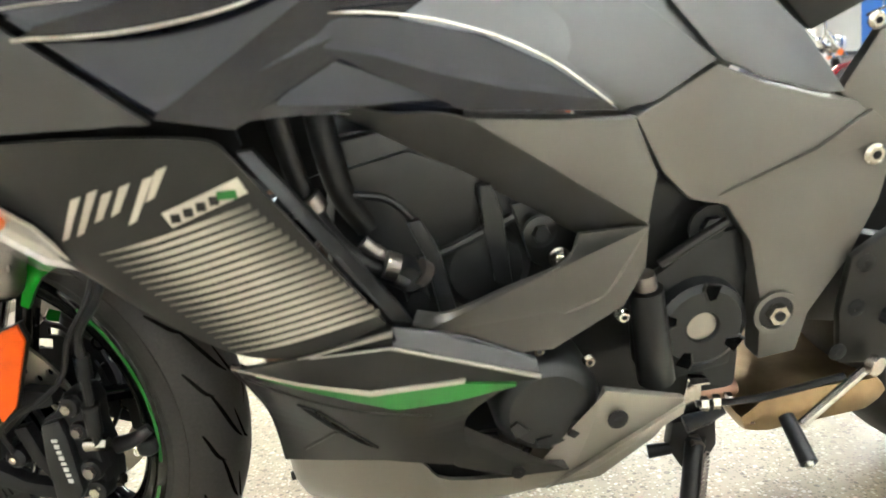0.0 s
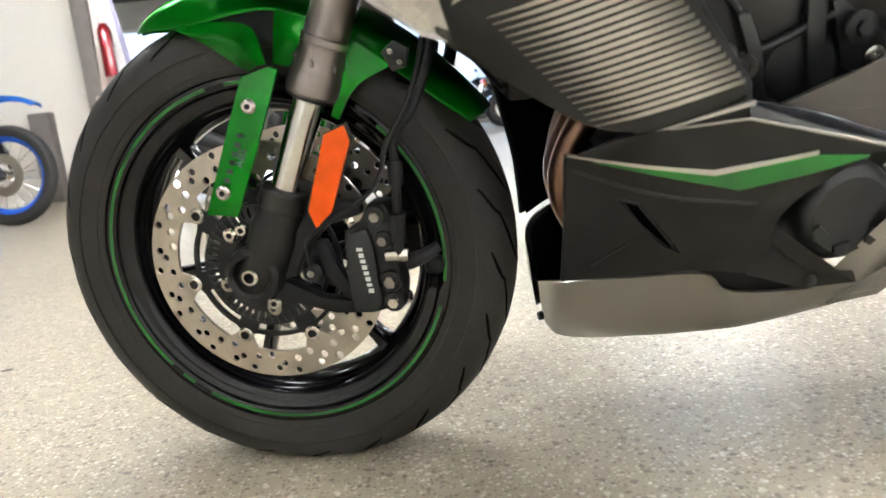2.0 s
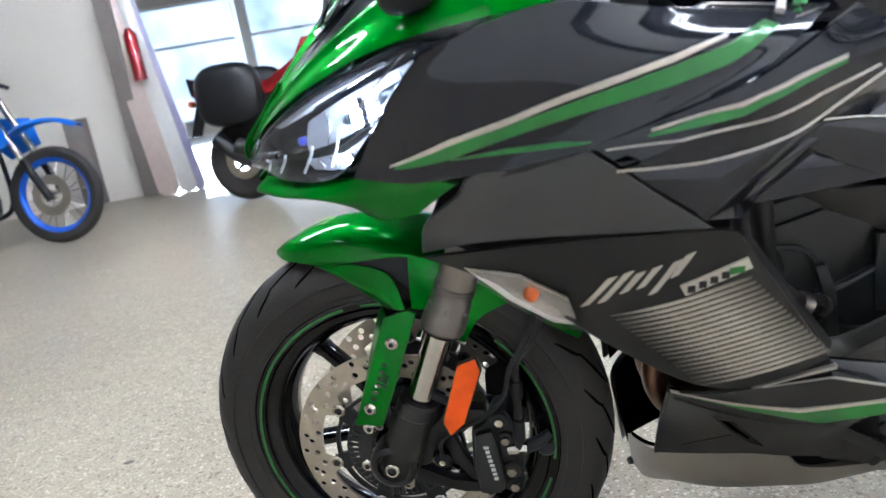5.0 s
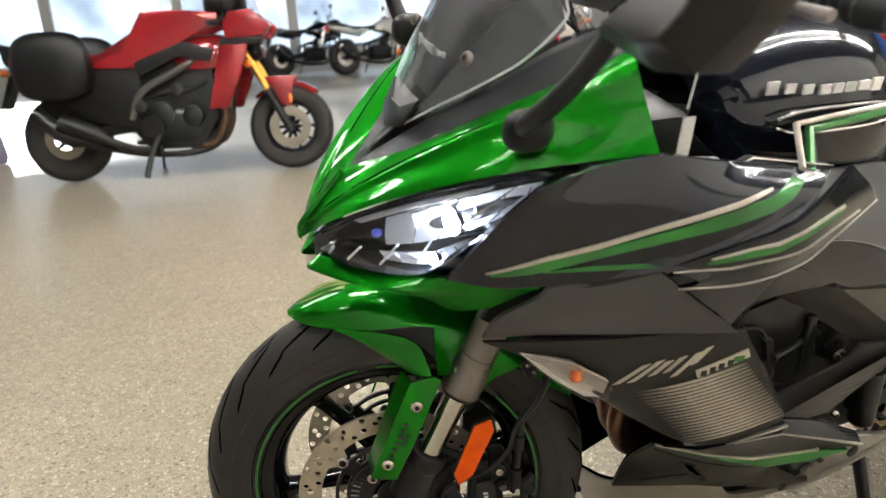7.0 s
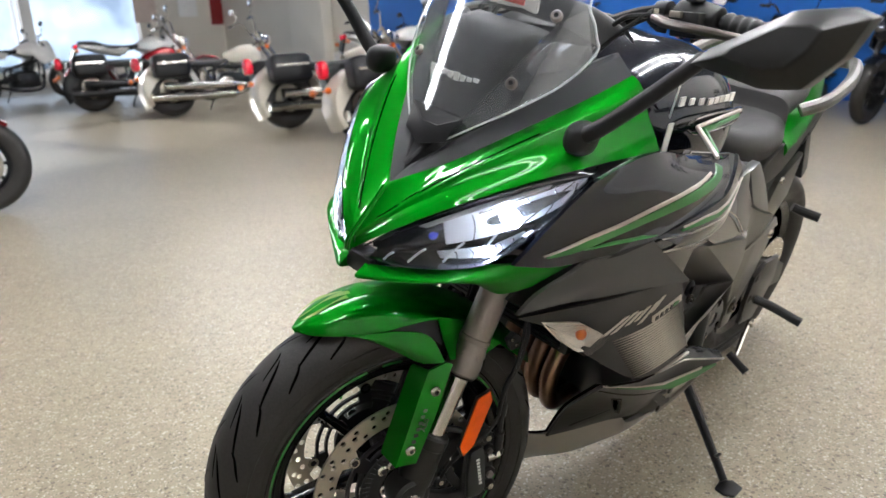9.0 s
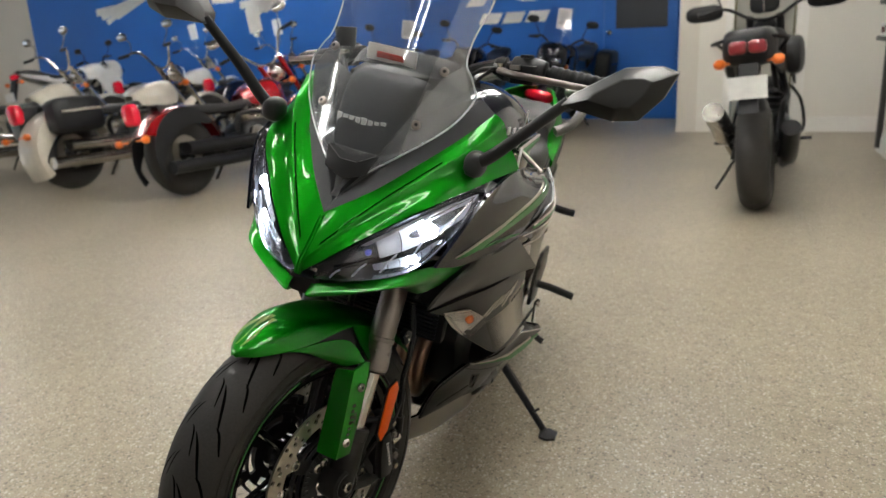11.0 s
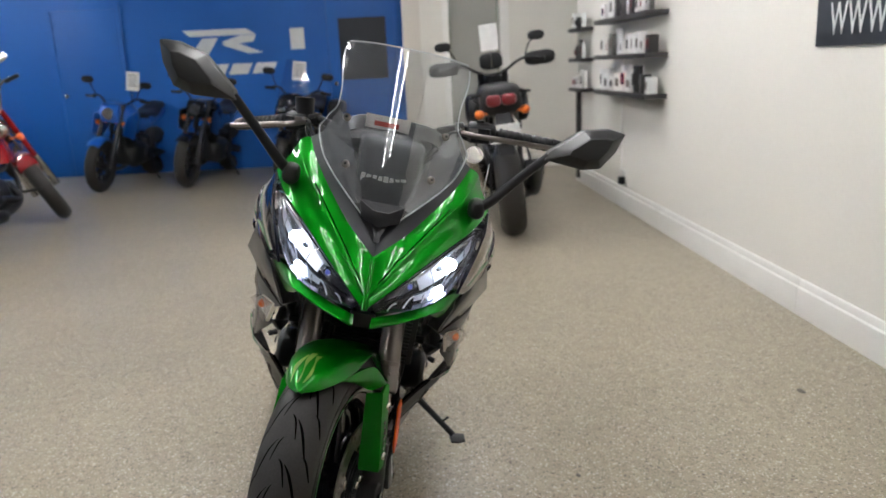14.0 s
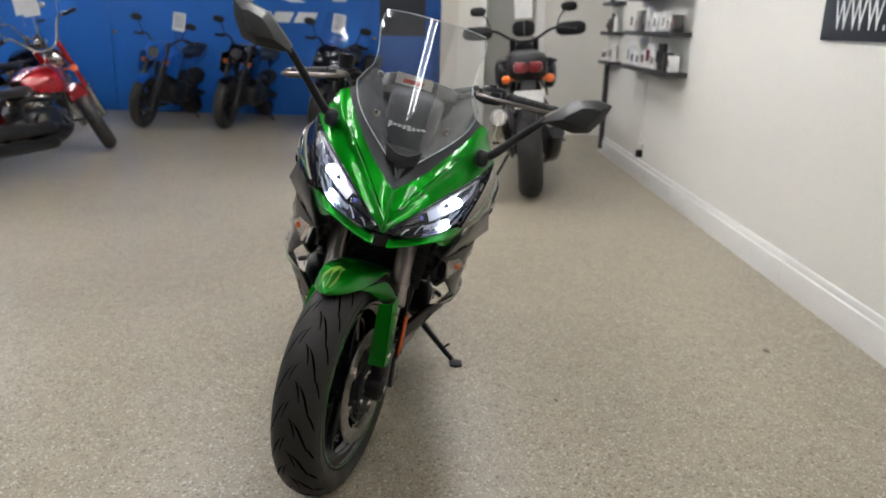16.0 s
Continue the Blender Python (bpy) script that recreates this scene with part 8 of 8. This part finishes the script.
        rod(bm, (wb * (0.7 if cr else 0.36), 0.14 * sy, 0.34), (wb * (0.7 if cr else 0.36), 0.3 * sy, 0.34), 0.012, seg=8)
        part("footrest", bm, BLACK, t)
    bm = B()
    tube(bm, [(wb * 0.4, 0.13, 0.3), (wb * 0.36, 0.22, 0.15), (wb * 0.34, 0.3, 0.03)], 0.011, 8)
    part("side_stand", bm, BLACK, t)
    if not cr and not dirt:
        bm = B()
        prism(bm, [(-0.26, -0.05, sz - 0.02), (-0.3, -0.05, sz), (-0.42, -0.05, sz - 0.3), (-0.38, -0.05, sz - 0.3)], (0, 0.1, 0))
        ph = part("plate_hanger", bm, BLACK, t)
        bm = B()
        box(bm, (-0.425, 0, sz - (0.16 if adv else 0.24)), (0.006, 0.2 if adv else 0.18, 0.12), None)
        part("plain_plate", bm, PAPER, ph, "blank white plate")
    if bags:
        for sy in (-1, 1):
            bm = B()
            blob(bm, (-0.02, 0.25 * sy, 0.6 if cr else 0.7), (0.23, 0.1, 0.15 if cr else 0.19), None, 18, 10, 5)
            part("pannier", bm, bags, t, "side pannier")
            bm = B()
            box(bm, (-0.02, 0.352 * sy, 0.63 if cr else 0.74), (0.36, 0.01, 0.02))
            part("pannier_strap", bm, BOLT, t)
    if screen:
        bm = B()
        shell(bm, [[head + Vector((0.12 - 0.14 * f + 0.05 * (1 - abs(g)) , 0.17 * g * (1 - 0.25 * f), 0.02 + 0.42 * f)) for g in (-1, -0.5, 0, 0.5, 1)] for f in (0, 0.5, 1)], (-0.004, 0, 0), 4)
        sc = part("windscreen", bm, LENS, t, "clear windscreen")
        sc.visible_shadow = False
    if card:
        bm = B()
        cy = 0.0 if card is True else card
        box(bm, (head.x - 0.1, cy, bz + 0.2), (0.004, 0.15, 0.21), None)
        cd = part("price_card", bm, PAPER, t, "white price card")
        for k in range(5):
            bm = B()
            box(bm, (head.x - 0.0965, cy, bz + 0.27 - 0.03 * k), (0.001, 0.11 - 0.015 * (k % 2), 0.01))
            part("card_line", bm, FRAME, cd)
        bm = B()
        rod(bm, (head.x - 0.1, cy, bz - 0.05), (head.x - 0.1, cy, bz + 0.1), 0.003, seg=6)
        part("card_stalk", bm, BOLT, cd)
    if turn:
        spin = Matrix.Translation(head) @ Matrix.Rotation(radians(turn), 4, d) @ Matrix.Translation(-head)
        for ob in t.children:
            if ob.name.split(".")[0] in ("front_wheel", "fork_lower", "fork_tube", "front_mudguard", "handlebar", "grip", "mirror", "headlamp", "nose_cowl", "hand_guard"):
                ob.matrix_basis = spin
    return t


def stand_at(rear, front, lean=-9):
    """Pose of a machine whose wheels touch the floor at these two places; it leans to its left."""
    d = Vector(front) - Vector(rear)
    return Matrix.Translation((rear[0], rear[1], FLOOR_Z)) @ Matrix.Rotation(math.atan2(d.y, d.x), 4, "Z") @ Matrix.Rotation(radians(lean), 4, "X")


machine("blue_motorcycle", "blue and black naked motorcycle by the blue wall", stand_at((8.42, 3.0), (7.08, 3.13)), "naked", BLUEPAINT, None, BLACK, BLACK, 1.42, card=0.17)
machine("black_motorcycle", "black naked motorcycle parked by the blue wall", stand_at((8.42, 2.02), (7.16, 2.17)), "naked", BLACKGLOSS, None, BLACK, BLACK, 1.4)
machine("touring_motorcycle", "black and white touring motorcycle with a tall screen", stand_at((8.28, 0.9), (6.85, 1.06)), "touring", BLACKGLOSS, None, BLACK, BLACK, 1.5, card=True, screen=True, bags=BLACK)
machine("red_cruiser", "red cruiser motorcycle with dark engine and exhausts", stand_at((3.62, 3.1), (5.27, 2.87)), "cruiser", REDPAINT, None, REDPAINT, BLACK, 1.66, card=True, turn=38)
machine("adventure_motorcycle", "black adventure motorcycle seen from behind, with hand guards", stand_at((3.72, -1.05), (5.25, -1.2), -5), "adventure", BLACK, None, BLACK, BLACK, 1.55, card=True)
machine("dirt_bike", "blue dirt bike with blue wire-spoked wheels", stand_at((-3.72, 4.525), (-2.3, 4.28), -7), "dirt", BLUEPAINT, BLACK, BOLT, BLUERIM, 1.45)
machine("cream_cruiser", "cream and chrome cruiser with black saddlebags", stand_at((3.72, 4.37), (5.35, 4.13)), "cruiser", CREAMPAINT, None, CHROME, BLACK, 1.65, bags=BLACK)
machine("dark_cruiser", "dark green and cream cruiser with black saddlebags", stand_at((3.83, 5.78), (5.46, 5.5)), "cruiser", CREAMPAINT, None, CHROME, BLACK, 1.65, bags=BLACK)
machine("silver_cruiser", "pale cruiser with black saddlebags in a row", stand_at((3.7, 8.15), (5.33, 7.9)), "cruiser", CREAMPAINT, None, CHROME, CHROME, 1.65, bags=BLACK)
machine("red_trike", "red cruiser with black cases near the windows", stand_at((3.4, 9.9), (5.0, 9.6)), "cruiser", REDPAINT, None, CHROME, BLACK, 1.65, bags=BLACK)
machine("white_motorcycle", "white motorcycle near the shop windows", stand_at((2.75, 12.7), (4.1, 12.9)), "naked", WHITEPAINT, None, CHROME, CHROME, 1.4)
machine("black_tourer", "black touring machine near the shop windows", stand_at((1.7, 13.6), (3.0, 14.0)), "touring", BLACKGLOSS, None, BLACK, BLACK, 1.45, screen=True)
machine("white_scooter", "white and blue machine near the shop windows", stand_at((4.2, 11.6), (5.5, 11.5)), "touring", WHITEPAINT, None, BLACK, BLACK, 1.45, screen=True)
machine("white_tourer", "white and red machine near the shop windows", stand_at((0.2, 13.3), (1.4, 13.7)), "sport", WHITEPAINT, None, BLACK, BLACK, 1.45, accent=REDPAINT)
machine("grey_cruiser", "dark cruiser by the blue wall", stand_at((6.9, 4.9), (8.3, 4.7)), "cruiser", BLACKGLOSS, None, CHROME, BLACK, 1.6, card=True)
machine("silver_blue_cruiser", "silver cruiser by the blue wall", stand_at((6.9, 6.3), (8.3, 6.1)), "cruiser", WHITEPAINT, None, CHROME, BLACK, 1.6, card=True)
machine("blue_sport_machine", "white and blue motorcycle by the wall", stand_at((6.6, 7.8), (7.9, 7.7)), "sport", WHITEPAINT, None, CHROME, BLACK, 1.45, accent=BLUEPAINT)

# red sport tourer: angular tank, front cowl and shroud over a dark engine
rt = machine("red_sport_tourer", "red and black sport tourer with a gold fork", stand_at((-1.02, 4.78), (0.5, 4.3), -6), "tourer", REDPAINT, None, GOLD, BLACK, 1.6)
for sy in (-1, 1):
    for nm, mt, pts, y0, y1, th in (
            ("side_panel", REDPAINT, [(0.68, 1.13), (0.92, 1.13), (1.2, 1.1), (1.19, 1.03), (1.0, 0.95), (0.62, 0.76), (0.2, 0.78), (0.18, 0.86), (0.55, 0.88), (0.6, 1.0)], 0.13, 0.0, 0.05),
            ("front_cowl", REDPAINT, [(1.22, 1.0), (1.27, 1.1), (1.42, 1.11), (1.55, 1.0), (1.5, 0.93), (1.24, 0.92)], 0.1, 0.0, 0.09),
            ("cowl_band", BLACK, [(1.2, 0.925), (1.49, 0.925), (1.46, 0.87), (1.18, 0.87)], 0.1, 0.0, 0.08),
            ("shroud", REDPAINT, [(1.2, 0.88), (1.4, 0.88), (1.33, 0.74), (1.22, 0.455), (1.08, 0.455)], 0.19, 0.0, 0.03),
            ("engine_guard", ENGINE, [(0.6, 0.8), (0.95, 0.92), (1.15, 0.86), (1.12, 0.78), (0.9, 0.82), (0.62, 0.7)], 0.17, 0.0, 0.03),
            ("lower_block", ENGINE, [(0.52, 0.66), (0.66, 0.76), (1.1, 0.84), (1.12, 0.4), (0.98, 0.2), (0.62, 0.2), (0.5, 0.36)], 0.09, 0.0, 0.05),
            ("rear_cover", BLACK, [(0.62, 0.78), (0.1, 0.86), (-0.32, 0.98), (-0.3, 0.84), (-0.05, 0.62), (0.25, 0.42), (0.6, 0.34)], 0.1, 0.0, 0.05)):
        bm = B()
        prism(bm, [(x, y0 * sy, z) for x, z in pts], (0, th * sy, 0))
        part(nm, bm, mt, rt, "", 0.012)
for sy in (-1, 1):
    for x, z, r, mt in ((0.74, 0.44, 0.09, ENGINE), (0.95, 0.42, 0.075, ENGINE), (0.86, 0.6, 0.05, MATTE), (0.6, 0.5, 0.05, MATTE)):
        bm = B()
        lathe(bm, [(0, 0), (r, 0), (r * 0.92, 0.025 * sy), (r * 0.5, 0.035 * sy), (0, 0.035 * sy)], 24, (x, 0.145 * sy, z))
        part("engine_cover", bm, mt, rt)
    for k in range(3):
        bm = B()
        tube(bm, [(1.08, 0.05 * sy * k, 0.56), (1.16, 0.06 * sy * k, 0.42), (1.08, 0.06 * sy * k, 0.24), (0.9, 0.05 * sy * k, 0.2)], 0.022, 10)
        part("header_pipe", bm, HEADER, rt)
    bm = B()
    tube(bm, [(1.12, 0.12 * sy, 0.86), (0.9, 0.17 * sy, 0.74), (0.62, 0.16 * sy, 0.6), (0.52, 0.14 * sy, 0.42)], 0.026, 10)
    part("frame_tube", bm, FRAME, rt)
    bm = B()
    prism(bm, [(1.42, 0.06 * sy, 0.66), (1.66, 0.06 * sy, 0.66), (1.62, 0.07 * sy, 0.44), (1.56, 0.07 * sy, 0.46), (1.5, 0.07 * sy, 0.58)], (0, 0.02 * sy, 0))
    part("mudguard_side", bm, REDPAINT, rt, "", 0.008)
bm = B()
tube(bm, [(0.72, -0.16, 0.34), (0.66, -0.26, 0.16), (0.64, -0.34, 0.03)], 0.02, 8)
part("centre_stand", bm, BLACK, rt)
for sy in (-1, 1):
    bm = B()
    blob(bm, (0.07, 0.24 * sy, 0.8), (0.26, 0.12, 0.23), None, 18, 12, 3)
    part("pannier", bm, BLACK, rt, "black side case")
    bm = B()
    box(bm, (-0.185, 0.24 * sy, 0.83), (0.02, 0.08, 0.05))
    part("case_reflector", bm, DARKRED, rt)
bm = B()
blob(bm, (1.22, 0, 1.17), (0.14, 0.17, 0.1), None, 16, 10, 3)
part("instrument_pod", bm, BLACK, rt, "black instrument panel")
bm = B()
blob(bm, (1.62, -0.075, 0.5), (0.015, 0.02, 0.035), None, 10, 6, 3)
part("reflector", bm, AMBER, rt, "amber reflector")
bm = B()
shell(bm, [[(1.44 - 0.2 * f + 0.06 * (1 - abs(g)), 0.19 * g * (1 - 0.2 * f), 1.1 + 0.34 * f) for g in (-1, -0.5, 0, 0.5, 1)] for f in (0, 0.5, 1)], (-0.004, 0, 0), 4)
part("windscreen", bm, LENS, rt, "clear windscreen").visible_shadow = False
bm = B()
tube(bm, [(0.7, -0.16, 0.2), (0.5, -0.17, 0.22), (0.2, -0.2, 0.36), (0.05, -0.2, 0.42)], lambda f: 0.03 + 0.035 * (f > 0.5), 14)
part("silencer", bm, MATTE, rt, "dark grey silencer")

# ---- walls: doors, marks, shelves, sign ----
def on_blue(y, off=0.012):
    return blue_x(y) - off


for k, (y0, y1, nm) in enumerate(((3.23, 4.03, "door_1"), (-0.25, 0.59, "door_2"))):
    d = thing(nm, "blue painted flush door in the blue wall", "door", kind="structure")
    bm = B()
    prism(bm, [(on_blue(y0, 0.0), y0, 0.0), (on_blue(y1, 0.0), y1, 0.0), (on_blue(y1, 0.0), y1, 2.05), (on_blue(y0, 0.0), y0, 2.05)], (-0.025, 0, 0))
    part("door_leaf", bm, WALLBLUE, d, "", 0.004)
    for a, b in ((y0 - 0.06, y0 - 0.005), (y1 + 0.005, y1 + 0.06)):
        bm = B()
        prism(bm, [(on_blue(a, 0), a, 0), (on_blue(b, 0), b, 0), (on_blue(b, 0), b, 2.12), (on_blue(a, 0), a, 2.12)], (-0.035, 0, 0))
        part("door_frame", bm, WALLBLUE, d, "", 0.003)
    bm = B()
    prism(bm, [(on_blue(y0, 0), y0 - 0.06, 2.055), (on_blue(y1, 0), y1 + 0.06, 2.055), (on_blue(y1, 0), y1 + 0.06, 2.12), (on_blue(y0, 0), y0 - 0.06, 2.12)], (-0.035, 0, 0))
    part("door_frame", bm, WALLBLUE, d, "", 0.003)
    bm = B()
    yk = y1 - 0.07
    rod(bm, (on_blue(yk, 0.02), yk, 1.02), (on_blue(yk, 0.075), yk, 1.02), 0.012, 0.012)
    blob(bm, (on_blue(yk, 0.085), yk, 1.02), (0.022, 0.03, 0.03), None, 14, 8, 2)
    part("door_handle", bm, BOLT, d, "steel door knob")
bm = B()
prism(bm, [(on_blue(-0.13, 0.027), -0.15, 1.06), (on_blue(0.45, 0.027), 0.45, 1.06), (on_blue(0.45, 0.027), 0.45, 1.82), (on_blue(-0.13, 0.027), -0.15, 1.82)], (-0.012, 0, 0))
solid("notice_board", bm, SIGNBLACK, "dark panel on the blue door", "panel")


def wall_mark(name, label, shapes, y, z, s, material):
    """A flat painted mark of plain slanted shapes; shapes hold (across, up) corners."""
    t = thing(name, label, "wall mark")
    for sh in shapes:
        bm = B()
        pts = [(on_blue(y - a * s[0], 0.004), y - a * s[0], z + b * s[1]) for a, b in sh]
        prism(bm, pts, (-0.003, 0, 0))
        part("mark_piece", bm, SIGNWHITE, t)


R_LIKE = [[(0, 1.0), (1.0, 1.0), (1.15, 0.85), (0.1, 0.85)], [(0.3, 0.8), (0.55, 0.8), (0.35, 0.35), (0.05, 0.35)], [(0.9, 0.84), (1.15, 0.84), (1.1, 0.68), (0.65, 0.6), (0.6, 0.7)], [(0.6, 0.62), (0.85, 0.66), (1.25, 0.4), (1.0, 0.4)]]
BARS = [[(0, 0.2), (0.3, 0.2), (0.22, 0), (-0.08, 0)], [(0.36, 0.2), (0.64, 0.2), (0.56, 0), (0.28, 0)], [(0.7, 0.2), (1.0, 0.2), (0.92, 0), (0.62, 0)]]
wall_mark("wall_mark", "large white angular mark painted on the blue wall", R_LIKE + [[(a * 1.1 + 0.35, b * 1.3 - 0.1) for a, b in q] for q in BARS], 2.42, 1.244, (0.8, 0.51), SIGNWHITE)
SLASH = [[(0.1 * k, 0.5 - 0.1 * (k % 3)), (0.5 + 0.2 * k, 0.55 + 0.05 * k), (0.45 + 0.2 * k, 0.42 + 0.05 * k), (0.12 * k, 0.38 - 0.08 * (k % 3))] for k in range(5)]
wall_mark("wall_mark", "white brush-stroke mark painted on the blue wall", SLASH, 5.9, 1.25, (0.9, 0.9), SIGNWHITE)
wall_mark("wall_mark", "white brush-stroke mark painted on the blue wall", SLASH, 8.7, 1.3, (0.9, 0.9), SIGNWHITE)
wall_mark("wall_mark", "white angular mark painted on the blue wall", R_LIKE, 7.4, 1.5, (0.7, 0.7), SIGNWHITE)
for y, z, w, h in ((1.07, 1.47, 0.18, 0.26), (6.4, 1.7, 0.4, 0.25)):
    bm = B()
    prism(bm, [(on_blue(y, 0.005), y, z), (on_blue(y - w, 0.005), y - w, z), (on_blue(y - w, 0.005), y - w, z + h), (on_blue(y, 0.005), y, z + h)], (-0.003, 0, 0))
    solid("poster", bm, PAPER, "white paper notice on the blue wall", "poster", group="posters")
for x, z, w, h, mt in ((6.9, 1.2, 0.5, 0.7, BOARD), (7.9, 1.3, 0.45, 0.65, PAPER), (8.7, 1.1, 0.5, 0.7, REDPAINT)):
    bm = B()
    box(bm, (x, NY - 0.008, z + h / 2), (w, 0.01, h))
    solid("poster", bm, mt, "framed poster on the cream wall", "poster", group="posters")

# floating shelves with boxes and picture frames on the white wall
def shelf(x0, x1, z, depth, seed, tall):
    rnd = random.Random(seed)
    s = thing("wall_shelf", "dark floating wall shelf on the white wall", "shelf", group="wall shelves")
    bm = B()
    prism(bm, [(x0, side_y(x0) + 0.001, z), (x1, side_y(x1) + 0.001, z), (x1, side_y(x1) + depth, z), (x0, side_y(x0) + depth, z)], (0, 0, 0.035))
    part("shelf_board", bm, SHELF, s, "", 0.002)
    x = x0 + 0.04
    while x < x1 - 0.12:
        w, h = rnd.uniform(0.05, 0.12), rnd.uniform(0.55, 1.0) * tall
        mt = rnd.choice([PAPER, PAPER, TRIMWHITE, SHELF, FRAME, PAPER])
        b = thing("boxed_item" if rnd.random() < 0.5 else "picture_frame", "small pale boxed item standing on the shelf", "box", Matrix.Translation((x + w / 2, side_y(x) + depth * 0.55, z + 0.035)) @ Matrix.Rotation(rnd.uniform(-0.25, 0.25), 4, "Z"), "shelf items")
        bm = B()
        box(bm, (0, 0, h / 2), (w, 0.03 if rnd.random() < 0.5 else 0.07, h))
        part("box", bm, mt, b, "", 0.002)
        bm = B()
        box(bm, (0, 0.037, h * 0.5), (w * 0.5, 0.004, h * 0.45))
        part("print", bm, rnd.choice([FRAME, SHELF, REDPAINT, GREYPOST]), b)
        x += w + rnd.uniform(0.01, 0.05)


for z in (0.9, 1.175, 1.45):
    shelf(3.555, 4.855, z, 0.16, int(z * 100), 0.19)
    shelf(5.455, 5.94, z - 0.015, 0.12, int(z * 100) + 7, 0.17)
bm = B()
box(bm, (5.9, side_y(5.9) + 0.03, 0.45), (0.06, 0.04, 0.85))
solid("shelf_post", bm, SHELF, "dark upright post under the shelf", "post")

# long black sign with white letters
sg = thing("wall_sign", "long black wall sign with white capital letters", "sign")
bm = B()
prism(bm, [(1.76, side_y(1.76) + 0.001, 1.197), (-0.5, side_y(-0.5) + 0.001, 1.197), (-0.5, side_y(-0.5) + 0.001, 1.425), (1.76, side_y(1.76) + 0.001, 1.425)], (0, 0.012, 0))
part("sign_board", bm, SIGNBLACK, sg, "", 0.001)
cu = bpy.data.curves.new("sign_text", "FONT")
cu.body, cu.size, cu.extrude, cu.space_character = "WWW.", 0.185, 0.001, 1.12
tx = new("sign_text", cu)
tx.data.materials.append(SIGNWHITE)
tx.parent = sg
tx.matrix_world = Matrix.Translation((1.655, side_y(1.655) + 0.0155, 1.243)) @ Matrix.Rotation(math.atan2(-0.009, -1.0), 4, "Z") @ Matrix.Rotation(radians(90), 4, "X") @ Matrix.Diagonal((0.62, 1, 1, 1))

# socket with a plug low on the white wall
so = thing("wall_socket", "small pale wall socket with a black plug", "socket", Matrix.Translation((4.525, side_y(4.525), 0.27)))
bm = B()
box(bm, (0, 0.006, 0), (0.14, 0.012, 0.045))
part("cover_plate", bm, TRIMWHITE, so, "", 0.002)
bm = B()
box(bm, (-0.06, 0.03, -0.06), (0.05, 0.05, 0.06))
part("plug", bm, BLACK, so, "black plug", 0.004)
bm = B()
box(bm, (0.03, 0.005, 0.5), (0.02, 0.01, 1.0))
part("conduit", bm, TRIMWHITE, so)

# post and leaning boards at the partition's end
bm = B()
box(bm, (-2.2, 6.25, HIGH / 2), (0.14, 0.34, HIGH))
solid("post", bm, GREYPOST, "grey-brown post at the end of the partition", "post", kind="structure", bevel=0.004)
for k, (x, mt, w) in enumerate(((-2.0, BOARD, 0.2), (-1.82, WHITEPAINT, 0.16), (-1.72, pbr("violet_board", (0.3, 0.28, 0.42), 0.4), 0.12))):
    bm = B()
    pts = [(-w / 2, 0, 0.05), (-w / 4, 0, 0), (w / 4, 0, 0), (w / 2, 0, 0.05), (w / 2, 0, 1.85), (w / 5, 0, 1.98), (-w / 5, 0, 1.98), (-w / 2, 0, 1.85)]
    prism(bm, pts, (0, 0.015, 0))
    solid("leaning_board", bm, mt, "tall pale board leaning on the post", "board", Matrix.Translation((x, 6.0 + 0.03 * k, FLOOR_Z)) @ Matrix.Rotation(radians(-5), 4, "X") @ Matrix.Rotation(radians(-6 - 1.5 * k), 4, "Y"), "leaning boards", bevel=0.003)
bm = B()
lathe(bm, [(0, 0), (0.06, 0), (0.06, 0.4), (0.03, 0.46), (0, 0.47)], 20)
bm.transform(Matrix.Rotation(radians(90), 4, "X"))
fe = solid("fire_extinguisher", bm, REDPAINT, "red fire extinguisher hung on the post", "fire extinguisher", Matrix.Translation((-2.0, 6.02, 1.05)))
bm = B()
box(bm, (-2.75, 6.2, 0.4), (0.18, 0.16, 0.82))
solid("display_stand", bm, GREYPOST, "narrow grey stand by the partition", "stand", bevel=0.01)
for x, y, r in ((0.95, -1.68, 0.022), (-0.15, -0.5, 0.008), (0.5, -0.75, 0.012), (-0.7, 0.6, 0.015)):
    bm = B()
    blob(bm, (0, 0, 0), (r, r * 0.6, 0.0012), None, 12, 6, 2)
    solid("floor_stain", bm, pbr("stain", (0.1, 0.09, 0.08), 0.6), "small dark stain on the concrete floor", "stain", Matrix.Translation((x, y, FLOOR_Z + 0.0005)))
